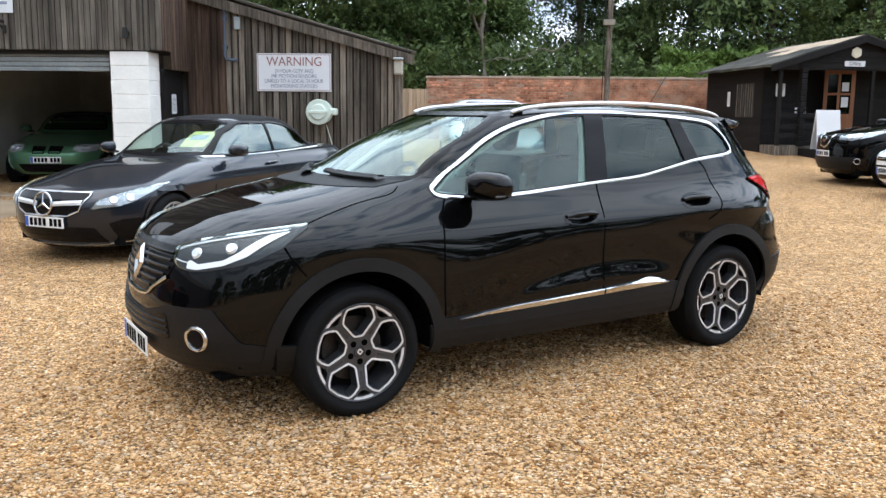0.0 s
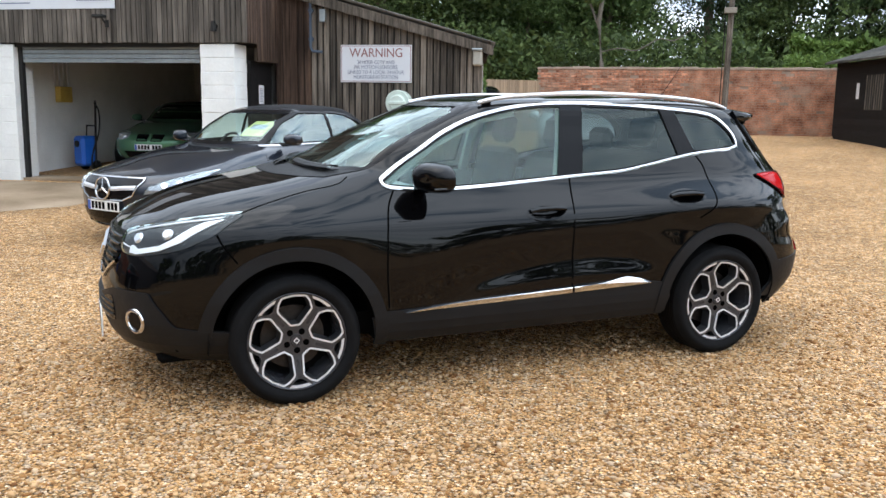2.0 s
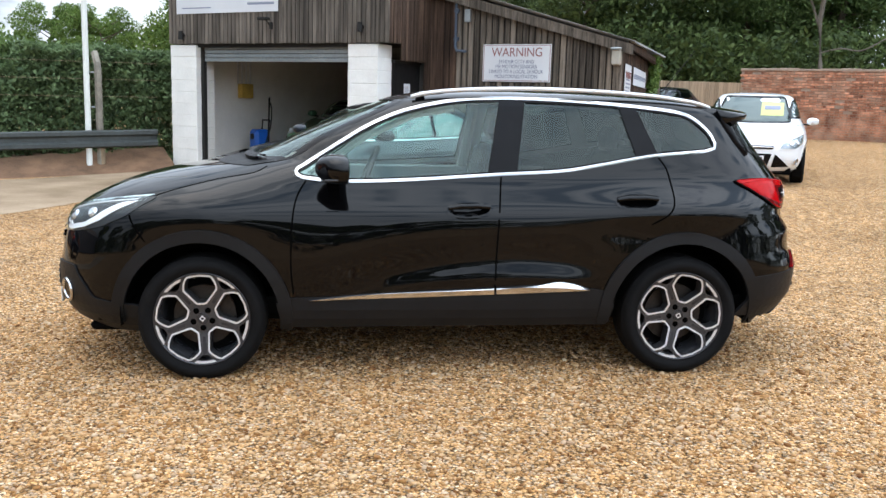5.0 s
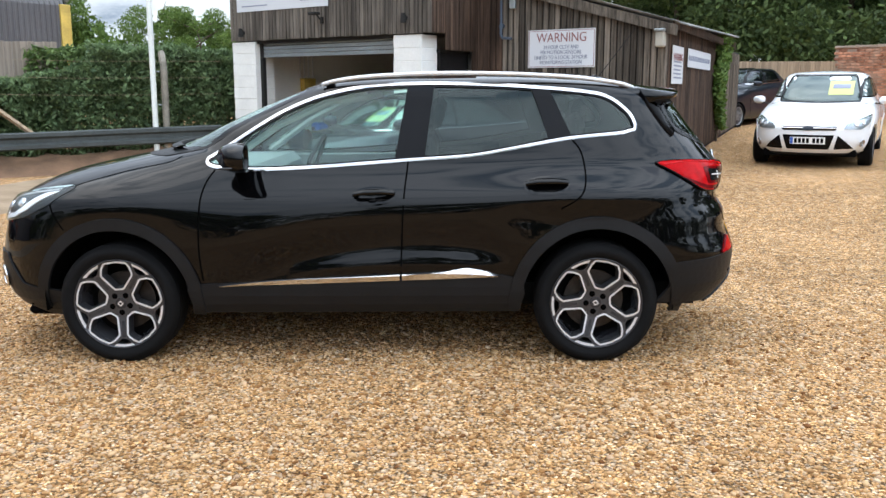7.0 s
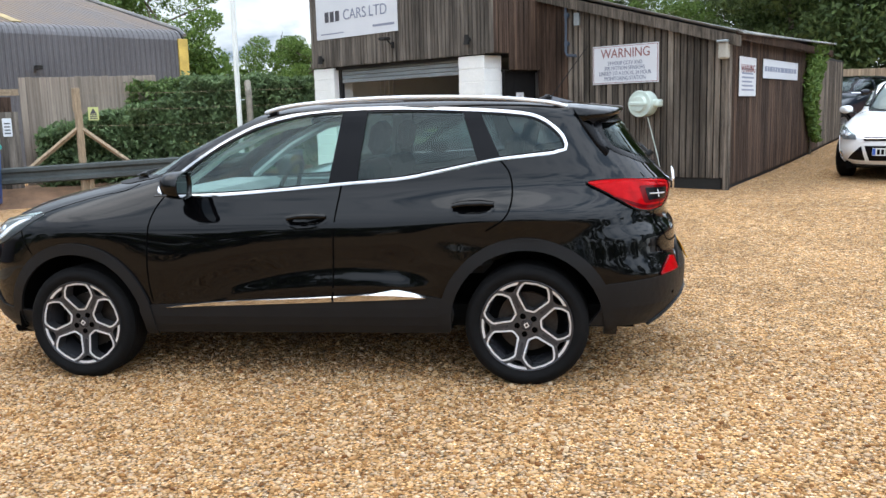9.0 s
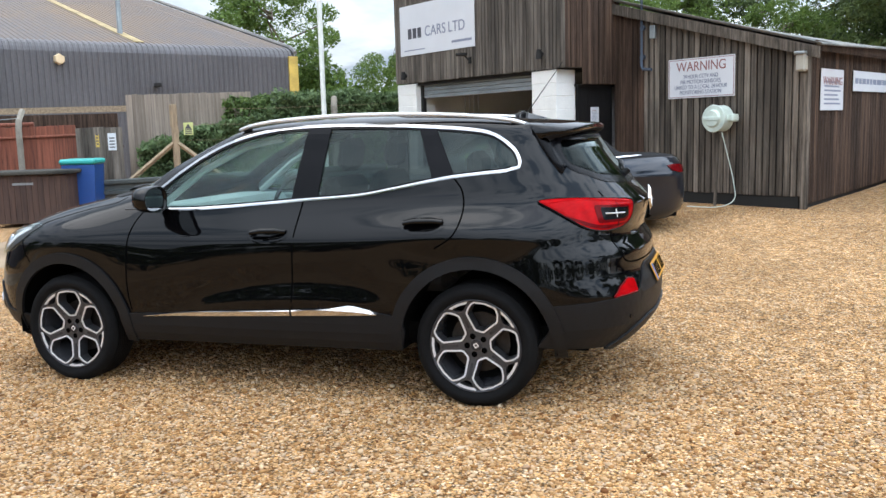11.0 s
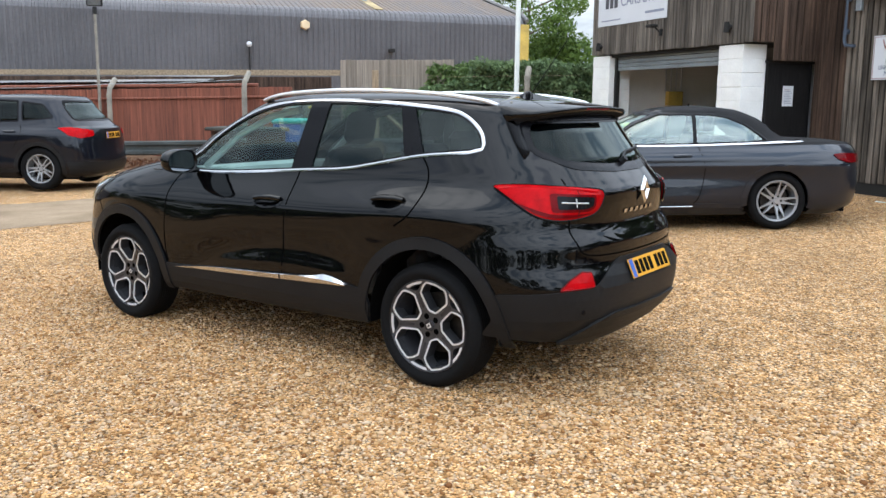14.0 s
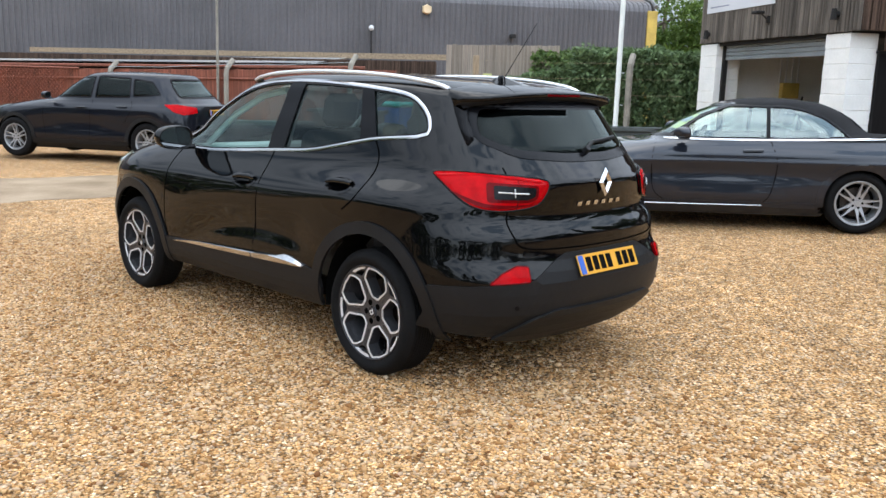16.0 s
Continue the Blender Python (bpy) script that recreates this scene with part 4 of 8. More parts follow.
def wheel(parent, x, y, R, rim, width, style, turn=0.0, right=False, z=None):
    """One wheel: the tyre, with rim, spokes, edge bands, cap and brake disc as parts of it. It faces -y."""
    h = width / 2
    prof = [(rim - 0.012, -h * 0.72), (rim + 0.004, -h * 0.86), (rim + 0.03, -h * 0.99), (rim + (R - rim) * 0.62, -h), (R - 0.018, -h * 0.86), (R - 0.004, -h * 0.7)]
    tread = []
    for k in range(9):
        u = -0.62 + 1.24 * k / 8
        tread += [(R, u * h - 0.006 * h), (R, u * h + 0.10 * h), (R - 0.007, u * h + 0.105 * h), (R - 0.007, u * h + 0.135 * h)]
    prof += tread + [(R - 0.004, h * 0.78), (R - 0.02, h * 0.9), (rim + 0.02, h), (rim - 0.012, h * 0.7)]
    w = part("wheel", lathe(prof, 56), RUBBER, parent, smooth=False, at=pose(x, y, R - 0.006 if z is None else z, 0, turn, 180 if right else 0))
    w.data.polygons.foreach_set("use_smooth", [True] * len(w.data.polygons))
    face = -h * 0.80
    depth = lambda r: face + 0.034 * max(0.0, 1 - (r / (rim * 0.95))) ** 1.1
    part("rim_barrel", lathe([(rim - 0.006, face + 0.004), (rim + 0.004, face - 0.008), (rim - 0.002, face - 0.012), (rim - 0.012, face + 0.004), (rim - 0.03, face + 0.05), (rim - 0.045, h * 0.8)], 48), GUNMETAL if style == "hex" else SILVER_WHEEL, w, smooth=True)
    part("brake_disc", lathe([(0.03, face + 0.11), (rim * 0.66, face + 0.11), (rim * 0.66, face + 0.13)], 32), DISC, w)
    # black disc painted as the shade deep inside the wheel
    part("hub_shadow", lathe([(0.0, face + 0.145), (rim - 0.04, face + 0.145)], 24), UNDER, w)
    ro = rim - 0.004
    if style == "hex":
        outer = [polar(ro, i * 4) for i in range(90)]
        hexes, pockets, lands = [], [], []
        turned = lambda pts, a: [(rim * (v * math.cos(radians(a)) - u * math.sin(radians(a))), rim * (v * math.sin(radians(a)) + u * math.cos(radians(a)))) for u, v in pts]
        for k in range(5):
            a = 90 + 72 * k
            hexes.append(rounded(turned([(.085, .335), (.330, .640), (.300, .790), (.238, .900), (0, .930), (-.238, .900), (-.300, .790), (-.330, .640), (-.085, .335)], a), 0.007, 2))
            b = a + 36
            pockets.append(rounded([polar(rim * 0.80, b - 3.5), polar(rim * 0.80, b + 3.5), polar(rim * 0.905, b + 11), polar(rim * 0.913, b), polar(rim * 0.905, b - 11)], 0.004, 1))
            lands.append([polar(rim * 0.978, b + d) for d in (-14, -7, 0, 7, 14)] + [polar(rim * 0.922, b + d) for d in (11, 5, 0, -5, -11)])
        part("spokes", disc_with_windows(outer, hexes + pockets, depth, 0.045), SPOKE, w)
        for hx in hexes:
            part("polished_edge", window_band(hx, depth, 0.0092, 0.0045), SATIN, w)
            part("window_wall", window_wall(hx, depth, 0.060), SPOKE, w)
        for ld in lands:
            part("polished_land", disc_with_windows(ld, [], lambda r: depth(r) - .004, 0.012), SATIN, w)
        for k in range(5):
            b = 126 + 72 * k
            part("spoke_groove", disc_with_windows(rounded(turned([(-.030, .40), (.030, .40), (.052, .66), (.040, .77), (-.040, .77), (-.052, .66)], b), .004, 1), [], lambda r: depth(r) - .0012, 0.004), GUNMETAL, w)
    else:
        n = style
        outer = [polar(ro, i * 4) for i in range(90)]
        holes = []
        for k in range(n):
            a = 90 + 360 / n * k
            g = 360 / n
            holes.append(rounded([polar(rim * 0.25, a), polar(rim * 0.55, a - g * 0.262), polar(rim * 0.92, a - g * 0.338), polar(rim * 0.935, a), polar(rim * 0.92, a + g * 0.338), polar(rim * 0.55, a + g * 0.262)], 0.008, 1))
            b = a + g / 2
            holes.append(rounded([polar(rim * 0.32, b), polar(rim * 0.60, b - g * 0.105), polar(rim * 0.915, b - g * 0.115), polar(rim * 0.925, b), polar(rim * 0.915, b + g * 0.115), polar(rim * 0.60, b + g * 0.105)], 0.004, 1))
        part("spokes", disc_with_windows(outer, holes, depth, 0.035), SILVER_WHEEL, w)
    hub = depth(rim * (.335 if style == "hex" else .30))
    part("hub_cap", lathe([(0.0, hub - 0.008), (0.029, hub - 0.008), (0.033, hub + 0.004)], 20), GUNMETAL if style == "hex" else SILVER_WHEEL, w, smooth=False)
    # black discs on the hub paint in the shade of the bolt holes
    for k in range(5):
        c = polar(0.052, 90 + 36 + 72 * k)
        part("bolt_hole_disc", rod((c[0], hub + 0.006, c[1]), (c[0], hub - 0.0015, c[1]), 0.0165 if style == "hex" else 0.0125, seg=12), SEAM, w)
    if style == "hex":
        part("cap_emblem", lathe([(0.010, hub - 0.0095), (0.017, hub - 0.0095), (0.017, hub - 0.006)], 4), SATIN, w)
    return w


def plate(parent, m, colour, bars=7, width=0.50, height=0.105):
    p = part("number_plate", box(-width / 2, width / 2, -0.004, 0.004, -height / 2, height / 2, 0.002), colour, parent, at=m)
    part("plate_band", box(-width / 2 + 0.004, -width / 2 + 0.045, -0.0055, -0.004, -height / 2 + 0.004, height / 2 - 0.004), PLATE_BLUE, p)
    x = -width / 2 + 0.062
    for k in range(bars):
        if k == 4:
            x += 0.032
        part("plate_bar", box(x, x + 0.042, -0.0055, -0.004, -0.037, 0.037), UNDER, p)
        x += 0.057
    return p


def body_mesh(parent, shape, colour, levels, skip, pick, ks=120, seams=True):
    """The painted shell, split by pick() into parts that keep one smooth run of normals. skip() leaves openings."""
    rings = [shape.ring(z, 18, ks, 18) for z in levels]
    cols = len(rings[0])
    verts, idx = [], []
    for z, r in zip(levels, rings):
        row = []
        for i, (x, y) in enumerate(r):
            row.append(len(verts))
            verts.append((x, -y, z))
        for i in range(cols - 2, 0, -1):
            row.append(len(verts))
            verts.append((r[i][0], r[i][1], z))
        idx.append(row)
    n = len(idx[0])
    faces, group = [], []
    for a, b in zip(idx, idx[1:]):
        for i in range(n):
            j = (i + 1) % n
            f = (a[i], a[j], b[j], b[i])
            c = [sum(verts[k][t] for k in f) / 4 for t in range(3)]
            if not skip(*c):
                faces.append(f)
                group.append(pick(*c))
    top = tuple(idx[-1])
    V = np.array(verts)
    F = np.array(faces)
    nrm = np.cross(V[F[:, 2]] - V[F[:, 0]], V[F[:, 3]] - V[F[:, 1]])
    full = np.zeros_like(V)
    for k in range(4):
        np.add.at(full, F[:, k], nrm)
    full /= np.maximum(np.linalg.norm(full, axis=1, keepdims=True), 1e-12)
    made = {}
    for name in dict.fromkeys(group):
        mine = [f for f, g in zip(faces, group) if g == name]
        if name == "body":
            mine = mine + [top]
        used = sorted({i for f in mine for i in f})
        at = {i: k for k, i in enumerate(used)}
        me = bpy.data.meshes.new(name.split(".")[0])
        me.from_pydata([verts[i] for i in used], [], [[at[i] for i in f] for f in mine])
        me.materials.append(colour)
        me.polygons.foreach_set("use_smooth", [True] * len(me.polygons))
        me.normals_split_custom_set_from_vertices([tuple(full[i]) for i in used])
        me.update()
        ob = new(name.split(".")[0], me)
        ob.parent = parent
        made[name] = ob
    return made


def span(a, b, step):
    n = max(1, int(round((b - a) / step)))
    return [a + (b - a) * i / n for i in range(n)]


def arches(shape, xs, zc, r):
    return lambda x, y, z: any((x - c) ** 2 + (z - zc) ** 2 < r * r for c in xs) and abs(y) > 0.45 * shape.w(0.6)


def well(parent, xs, zc, r, half):
    """Dark liners inside the wheel arches and the floor pan."""
    for c in xs:
        for sg in (-1, 1):
            bm = bmesh.new()
            rows = []
            for i in range(17):
                a = math.pi * (-0.04 + 1.08 * i / 16)
                p = (c + (r + 0.01) * math.cos(a), zc + (r + 0.01) * math.sin(a))
                rows.append([bm.verts.new((p[0], sg * y, p[1])) for y in (half - 0.03, half - 0.42)])
            for a, b in zip(rows, rows[1:]):
                bm.faces.new((a[0], a[1], b[1], b[0]))
            bm.faces.new([row[1] for row in rows])
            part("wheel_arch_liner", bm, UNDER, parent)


def seat(parent, x, y, z, back=0.62, wide=0.5):
    bm = box(x - 0.27, x + 0.25, y - wide / 2, y + wide / 2, z, z + 0.16, 0.05)
    s = part("seat", bm, SEAT_DARK, parent)
    bm = box(-0.06, 0.06, -wide / 2, wide / 2, 0, back, 0.045)
    part("seat_back", bm, SEAT_DARK, s, at=pose(x + 0.27, y, z + 0.08, 0, 14, 0))
    bm = box(-0.045, 0.045, -0.13, 0.13, 0, 0.2, 0.04)
    part("headrest", bm, SEAT_DARK, s, at=pose(x + 0.27 + (back + 0.03) * 0.25, y, z + 0.08 + back * 0.97 + 0.03, 0, 12, 0))


def mirror_pair(parent, x, y, z, paint_mat, sx=0.11, sy=0.125, sz=0.085):
    """Rounded door mirrors: a painted shell, the glass set into its rear, a foot and a dark base."""
    for sg in (-1, 1):
        ob = None
        secs = [(-1.0, .30), (-.93, .52), (-.78, .74), (-.50, .91), (-.15, .99), (.20, 1.0), (.48, .97), (.52, .93), (.46, .88), (.34, .86)]
        bm = bmesh.new()
        rows = []
        for u, k in secs:
            row = []
            for i in range(28):
                a = 2 * math.pi * i / 28
                c, s = math.cos(a), math.sin(a)
                py, pz = math.copysign(abs(c) ** .74, c), math.copysign(abs(s) ** .80, s)
                out = py * sg
                row.append(bm.verts.new((u * sx + .02 * out * (u < .3), py * sy * k, pz * sz * k * (1 - .10 * out) - .004 * u)))
            rows.append(row)
        for p, q in zip(rows, rows[1:]):
            for i in range(28):
                j = (i + 1) % 28
                bm.faces.new((p[i], p[j], q[j], q[i]))
        bm.faces.new(rows[0][::-1])
        bmesh.ops.recalc_face_normals(bm, faces=bm.faces[:])
        ob = part("door_mirror", bm, paint_mat, parent, at=pose(x, sg * y, z, 0, 0, -sg * 7), smooth=True)
        gm = bmesh.new()
        gm.faces.new([gm.verts.new((.36 * sx, v.y, v.z)) for v in [Vector((0, math.copysign(abs(math.cos(t)) ** .74, math.cos(t)) * sy * .85, math.copysign(abs(math.sin(t)) ** .80, math.sin(t)) * sz * .84)) for t in [2 * math.pi * i / 28 for i in range(28)]]])
        part("mirror_glass", gm, MIRROR_GLASS, ob)
        part("mirror_foot", box(-0.05, 0.035, -sg * 0.17, -sg * 0.04, -sz * 1.02, -sz * 0.60, 0.014), PIANO, ob)
        part("mirror_repeater", box(-sx * .85, -sx * .1, sg * sy * .93, sg * sy * 1.005, -sz * .62, -sz * .50, 0.003), LAMP_GREY, ob)




def bevelled_strip(shape, kind, x0, x1, low, ridge, high):
    """A bright door strip with a narrow upper bevel that meets a broad lower face in a ridge."""
    bm = bmesh.new()
    rows = []
    n = 40
    for i in range(n + 1):
        x = x0 + (x1 - x0) * i / n
        rows.append([bm.verts.new(shape.place(kind, x, z, o)) for z, o in ((high(x) + .001, -.004), (high(x), .0185 - .012 * smoothstep(.40, .56, x)), (ridge(x), .024), (low(x), .019), (low(x) - .001, -.004))])
    for r, s in zip(rows, rows[1:]):
        for j in range(4):
            bm.faces.new((r[j], r[j + 1], s[j + 1], s[j]))
    bm.faces.new(rows[0])
    bm.faces.new(rows[-1][::-1])
    bmesh.ops.recalc_face_normals(bm, faces=bm.faces[:])
    return bm


def bowl(shape, kind, cx, cz, a, b, deep):
    """A shallow oval dish let into a door behind its handle."""
    bm = bmesh.new()
    rows = [[bm.verts.new(shape.place(kind, cx + a * r * math.cos(t), cz + b * r * math.sin(t) + .004 * r * math.cos(t), .0005 - deep * (1 - r * r))) for t in [2 * math.pi * k / 32 for k in range(32)]] for r in (.02, .3, .55, .75, .9, 1.0)]
    for p, q in zip(rows, rows[1:]):
        for k in range(32):
            j = (k + 1) % 32
            bm.faces.new((p[k], q[k], q[j], p[j]) if kind == "L" else (p[j], q[j], q[k], p[k]))
    bm.faces.new(rows[0] if kind == "L" else rows[0][::-1])
    return bm


def door_hollow(x, z):
    """The long hollow pressed into the lower doors: a soft upper side and a short ledge below that looks up."""
    zc = .672 - .15 * ((x - .36) / .90) ** 2
    d = z - zc
    across = math.exp(-(d / .15) ** 2) if d > 0 else math.exp(-(d / .085) ** 2)
    return -.024 * across * smoothstep(-.92, -.25, x) * (1 - smoothstep(.62, .98, x))


def black_suv():
    """The family SUV in the middle of the forecourt."""
    car = thing("suv_car", pose(-0.090, 5.706, 0.0015, 0, -0.5, 35.18), "glossy black five-door SUV with chrome window trim on shingle", "car")
    sh = Shape(0.45,
        [(.22, -2.04), (.26, -2.12), (.35, -2.19), (.45, -2.215), (.55, -2.215), (.65, -2.20), (.75, -2.175), (.84, -2.14), (.89, -2.10), (.93, -2.04), (.97, -1.96), (1.01, -1.87), (1.05, -1.745), (1.09, -1.565), (1.12, -1.40), (1.15, -1.24), (1.175, -1.12), (1.20, -1.06), (1.30, -.86), (1.40, -.63), (1.48, -.43), (1.53, -.29), (1.55, -.20), (1.565, -.08), (1.575, .05), (1.583, .25), (1.588, .42)],
        [(.22, 1.96), (.28, 2.06), (.35, 2.14), (.45, 2.205), (.58, 2.215), (.64, 2.195), (.70, 2.168), (.75, 2.165), (.79, 2.165), (.83, 2.148), (.87, 2.122), (.90, 2.115), (.95, 2.126), (1.0, 2.14), (1.05, 2.145), (1.10, 2.105), (1.15, 2.055), (1.20, 2.01), (1.30, 1.93), (1.40, 1.86), (1.46, 1.815), (1.475, 1.795), (1.49, 1.755), (1.51, 1.67), (1.53, 1.56), (1.55, 1.36), (1.565, 1.12), (1.575, .90), (1.583, .68), (1.588, .5)],
        [(.22, .77), (.26, .82), (.32, .862), (.4, .882), (.48, .893), (.56, .903), (.66, .905), (.74, .900), (.80, .893), (.85, .885), (.90, .874), (.94, .856), (1.0, .820), (1.05, .790), (1.1, .765), (1.2, .735), (1.3, .705), (1.4, .670), (1.47, .648), (1.51, .628), (1.54, .590), (1.56, .525), (1.575, .40), (1.583, .25), (1.588, .10)],
        [(.22, 8), (.5, 9), (.8, 9), (.97, 9), (1.05, 7), (1.12, 5.5), (1.19, 5), (1.3, 6), (1.5, 6), (1.588, 3)],
        [(.22, 8), (.6, 8.2), (.9, 7.4), (1.09, 6.8), (1.26, 6.2), (1.4, 6.2), (1.5, 6.4), (1.57, 5), (1.588, 3.5)],
        [(.22, 2.5), (1.05, 2.5), (1.2, 3.0), (1.5, 3.0), (1.588, 2.2)],
        [(-1.35, .38, .90, .13, .032), (1.32, .48, .950, .095, .050), (0, 1.0, .40, .07, .008)], door_hollow)
    AX, AZ = (-1.323, 1.323), 0.338
    # side windows: front door, rear door, quarter light
    win_all = spline([(-.785, 1.098), (-.60, 1.083), (-.27, 1.092), (.27, 1.128), (.62, 1.150), (.83, 1.182), (1.05, 1.222), (1.21, 1.246), (1.47, 1.268)], 5) + spline([(1.535, 1.285), (1.50, 1.355), (1.40, 1.432), (1.28, 1.463), (1.03, 1.487), (.68, 1.508), (.34, 1.514), (.06, 1.500), (-.20, 1.448), (-.40, 1.370), (-.58, 1.265), (-.775, 1.140), (-.812, 1.118), (-.808, 1.107)], 5)
    def cut(x0a, x0b, x1a, x1b):
        """The stretch of the window band between two leaning lines (x at the sill, x at the head)."""
        def side(p, xa, xb):
            t = (p[1] - 1.1) / 0.4
            return p[0] - (xa + (xb - xa) * t)
        pts = resample(win_all, 0.012)
        out = [p for p in pts if side(p, x0a, x0b) >= 0 and side(p, x1a, x1b) <= 0]
        return out
    w1 = cut(-5, -5, .218, .290)
    w2 = cut(.368, .418, 1.122, .985)
    w3 = cut(1.250, 1.062, 5, 5)
    screen = rounded([(-.685, 1.168), (-.655, 1.27), (-.60, 1.42), (-.555, 1.50), (-.49, 1.532), (.49, 1.532), (.555, 1.50), (.60, 1.42), (.655, 1.27), (.685, 1.168), (.35, 1.162), (0, 1.160), (-.35, 1.162)], .03)
    rear_glass = rounded([(-.55, 1.425), (.55, 1.425), (.605, 1.35), (.625, 1.265), (.47, 1.192), (.16, 1.170), (-.16, 1.170), (-.47, 1.192), (-.625, 1.265), (-.605, 1.35)], .05)
    wide = [grown2(w, .016) for w in (w1, w2, w3)]
    arch = arches(sh, AX, AZ, .425)
    def grown(poly, k):
        c = (sum(p[0] for p in poly) / len(poly), sum(p[1] for p in poly) / len(poly))
        return [(c[0] + (p[0] - c[0]) * k, c[1] + (p[1] - c[1]) * k) for p in poly]
    sc = grown(screen, .97)
    HANDLES = ((.105, .928), (1.045, .980))
    def skip(x, y, z):
        if arch(x, y, z):
            return True
        if abs(y) > .6 and any(((x - hx) / .112) ** 2 + ((z - hz) / .034) ** 2 < 1 for hx, hz in HANDLES):
            return True
        if z < .282 and x > -1.70 or z < .318 and x > 1.70 and abs(y) > .5:
            return True
        if z > 1.08 and abs(y) > .45:
            if any(inside((x, z), w) for w in wide):
                return True
        if z > 1.14 and x < .1 and inside((y * 1.10, z), sc):
            return True
        return False
    door_f = [(-.845, .45), (-.85, .70), (-.842, .90), (-.80, 1.02), (-.76, 1.09), (-.5, 1.34), (.34, 1.53), (.29, 1.10), (.265, .85), (.25, .43)]
    door_r = [(.25, .43), (.265, .85), (.29, 1.10), (.34, 1.53), (1.0, 1.50), (1.17, 1.25), (1.245, 1.16), (1.26, 1.05), (1.20, .93), (.98, .84), (.83, .62), (.79, .45)]
    def pick(x, y, z):
        s = "l" if y < 0 else "r"
        if abs(y) > .4:
            if inside((x, z), door_f):
                return "front_door." + s
            if inside((x, z), door_r):
                return "rear_door." + s
        if z > .985 and x < -1.0 and abs(y) < .70 and z < 1.2:
            return "bonnet"
        if x > 1.95 and z > .74 and abs(y) < .62:
            return "tailgate"
        return "body"
    levels = span(.22, .46, .03) + span(.46, .94, .013) + span(.94, 1.18, .010) + span(1.18, 1.50, .02) + span(1.50, 1.588, .006) + [1.588]
    made = body_mesh(car, sh, BLACK_PAINT, levels, skip, pick, ks=190)
    body = made["body"]
    well(car, AX, AZ, .425, .86)
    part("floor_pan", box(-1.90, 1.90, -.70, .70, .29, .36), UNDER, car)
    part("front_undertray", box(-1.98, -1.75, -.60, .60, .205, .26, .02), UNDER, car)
    for k, (kind, d) in enumerate((("L", "l"), ("R", "r"))):
        fd, rd = made["front_door." + d], made["rear_door." + d]
        part("side_window", panel(sh, kind, w1, -.006, 0, .05), CLEAR, fd, "clear tinted door glass", smooth=True)
        part("side_window", panel(sh, kind, w2, -.006, 0, .05), PRIVACY, rd, "dark privacy glass", smooth=True)
        part("quarter_light", panel(sh, kind, w3, -.006, 0, .05), PRIVACY, body, "dark privacy glass", smooth=True)
        part("window_frame", panel(sh, kind, grown2(win_all, .016), .003, .005, .03, [grown2(w, -.003) for w in (w1, w2, w3)]), PIANO, body)
        part("window_lining", panel(sh, kind, grown2(win_all, .035), -.016, 0, .03, [grown2(w, .001) for w in (w1, w2, w3)]), TRIM_GREY, body)
        part("window_chrome", strip(sh, kind, resample([(p[0], p[1]) for p in grown2(win_all, .014)], .03), .016, .008, .012, True, .03), CHROME, body, "bright chrome window surround")
        # shut lines
        for ln in (spline([(-.775, 1.07), (-.82, .99), (-.842, .87), (-.851, .64), (-.838, .47)], 5), spline([(.345, 1.50), (.318, 1.3), (.291, 1.10), (.268, .87), (.254, .56), (.248, .33)], 5), spline([(1.178, 1.235), (1.240, 1.155), (1.258, 1.03), (1.225, .93), (1.12, .86)], 5)):
            part("shut_line", strip(sh, kind, ln, .009, .0012, .003, False, .04), SEAM, body)
        # sill and arch cladding
        part("sill_cladding", panel(sh, kind, [(-.90, .285), (-.93, .42), (-.85, .452), (.25, .478), (.80, .50), (.91, .48), (.93, .40), (.90, .29)], .010, .02, .05), CLADDING, body, "grained black plastic sill", smooth=False)
        for cx in AX:
            lo, hi = -8, 190
            ring_o = [(cx + .480 * math.cos(radians(a)), AZ + .480 * math.sin(radians(a))) for a in range(lo, hi, 6)]
            ring_i = [(cx + .414 * math.cos(radians(a)), AZ + .414 * math.sin(radians(a))) for a in range(lo, hi, 6)]
            part("arch_cladding", panel(sh, kind, ring_o + ring_i[::-1], .016, .018, .035), CLADDING, body, "grained black wheel arch trim", smooth=False)
        # bright door strips
        low = lambda x: .4375 + (x + .72) * .0365
        high = table([(-.76, .441), (-.70, .448), (-.3, .480), (.25, .506), (.50, .521), (.61, .538), (.67, .530), (.785, .500)])
        ridge = table([(-.76, .440), (-.70, .4455), (-.3, .4765), (.25, .5025), (.44, .513), (.52, .513), (.60, .511), (.66, .508), (.785, .498)])
        part("door_strip", bevelled_strip(sh, kind, -.755, .245, low, ridge, high), CHROME, fd, "bright chrome sill strip")
        part("door_strip", bevelled_strip(sh, kind, .258, .780, low, ridge, high), CHROME, rd, "bright chrome sill strip")
        # handles
        for (hx, hz), dd in zip(HANDLES, (fd, rd)):
            part("handle_recess", bowl(sh, kind, hx, hz, .125, .045, .032), BLACK_PAINT, dd, smooth=True)
            part("handle_ring", strip(sh, kind, [(hx + .122 * math.cos(radians(a)), hz + .042 * math.sin(radians(a)) + .004 * math.cos(radians(a))) for a in range(0, 360, 12)], .016, .0022, .004, True, .03), BLACK_PAINT, dd)
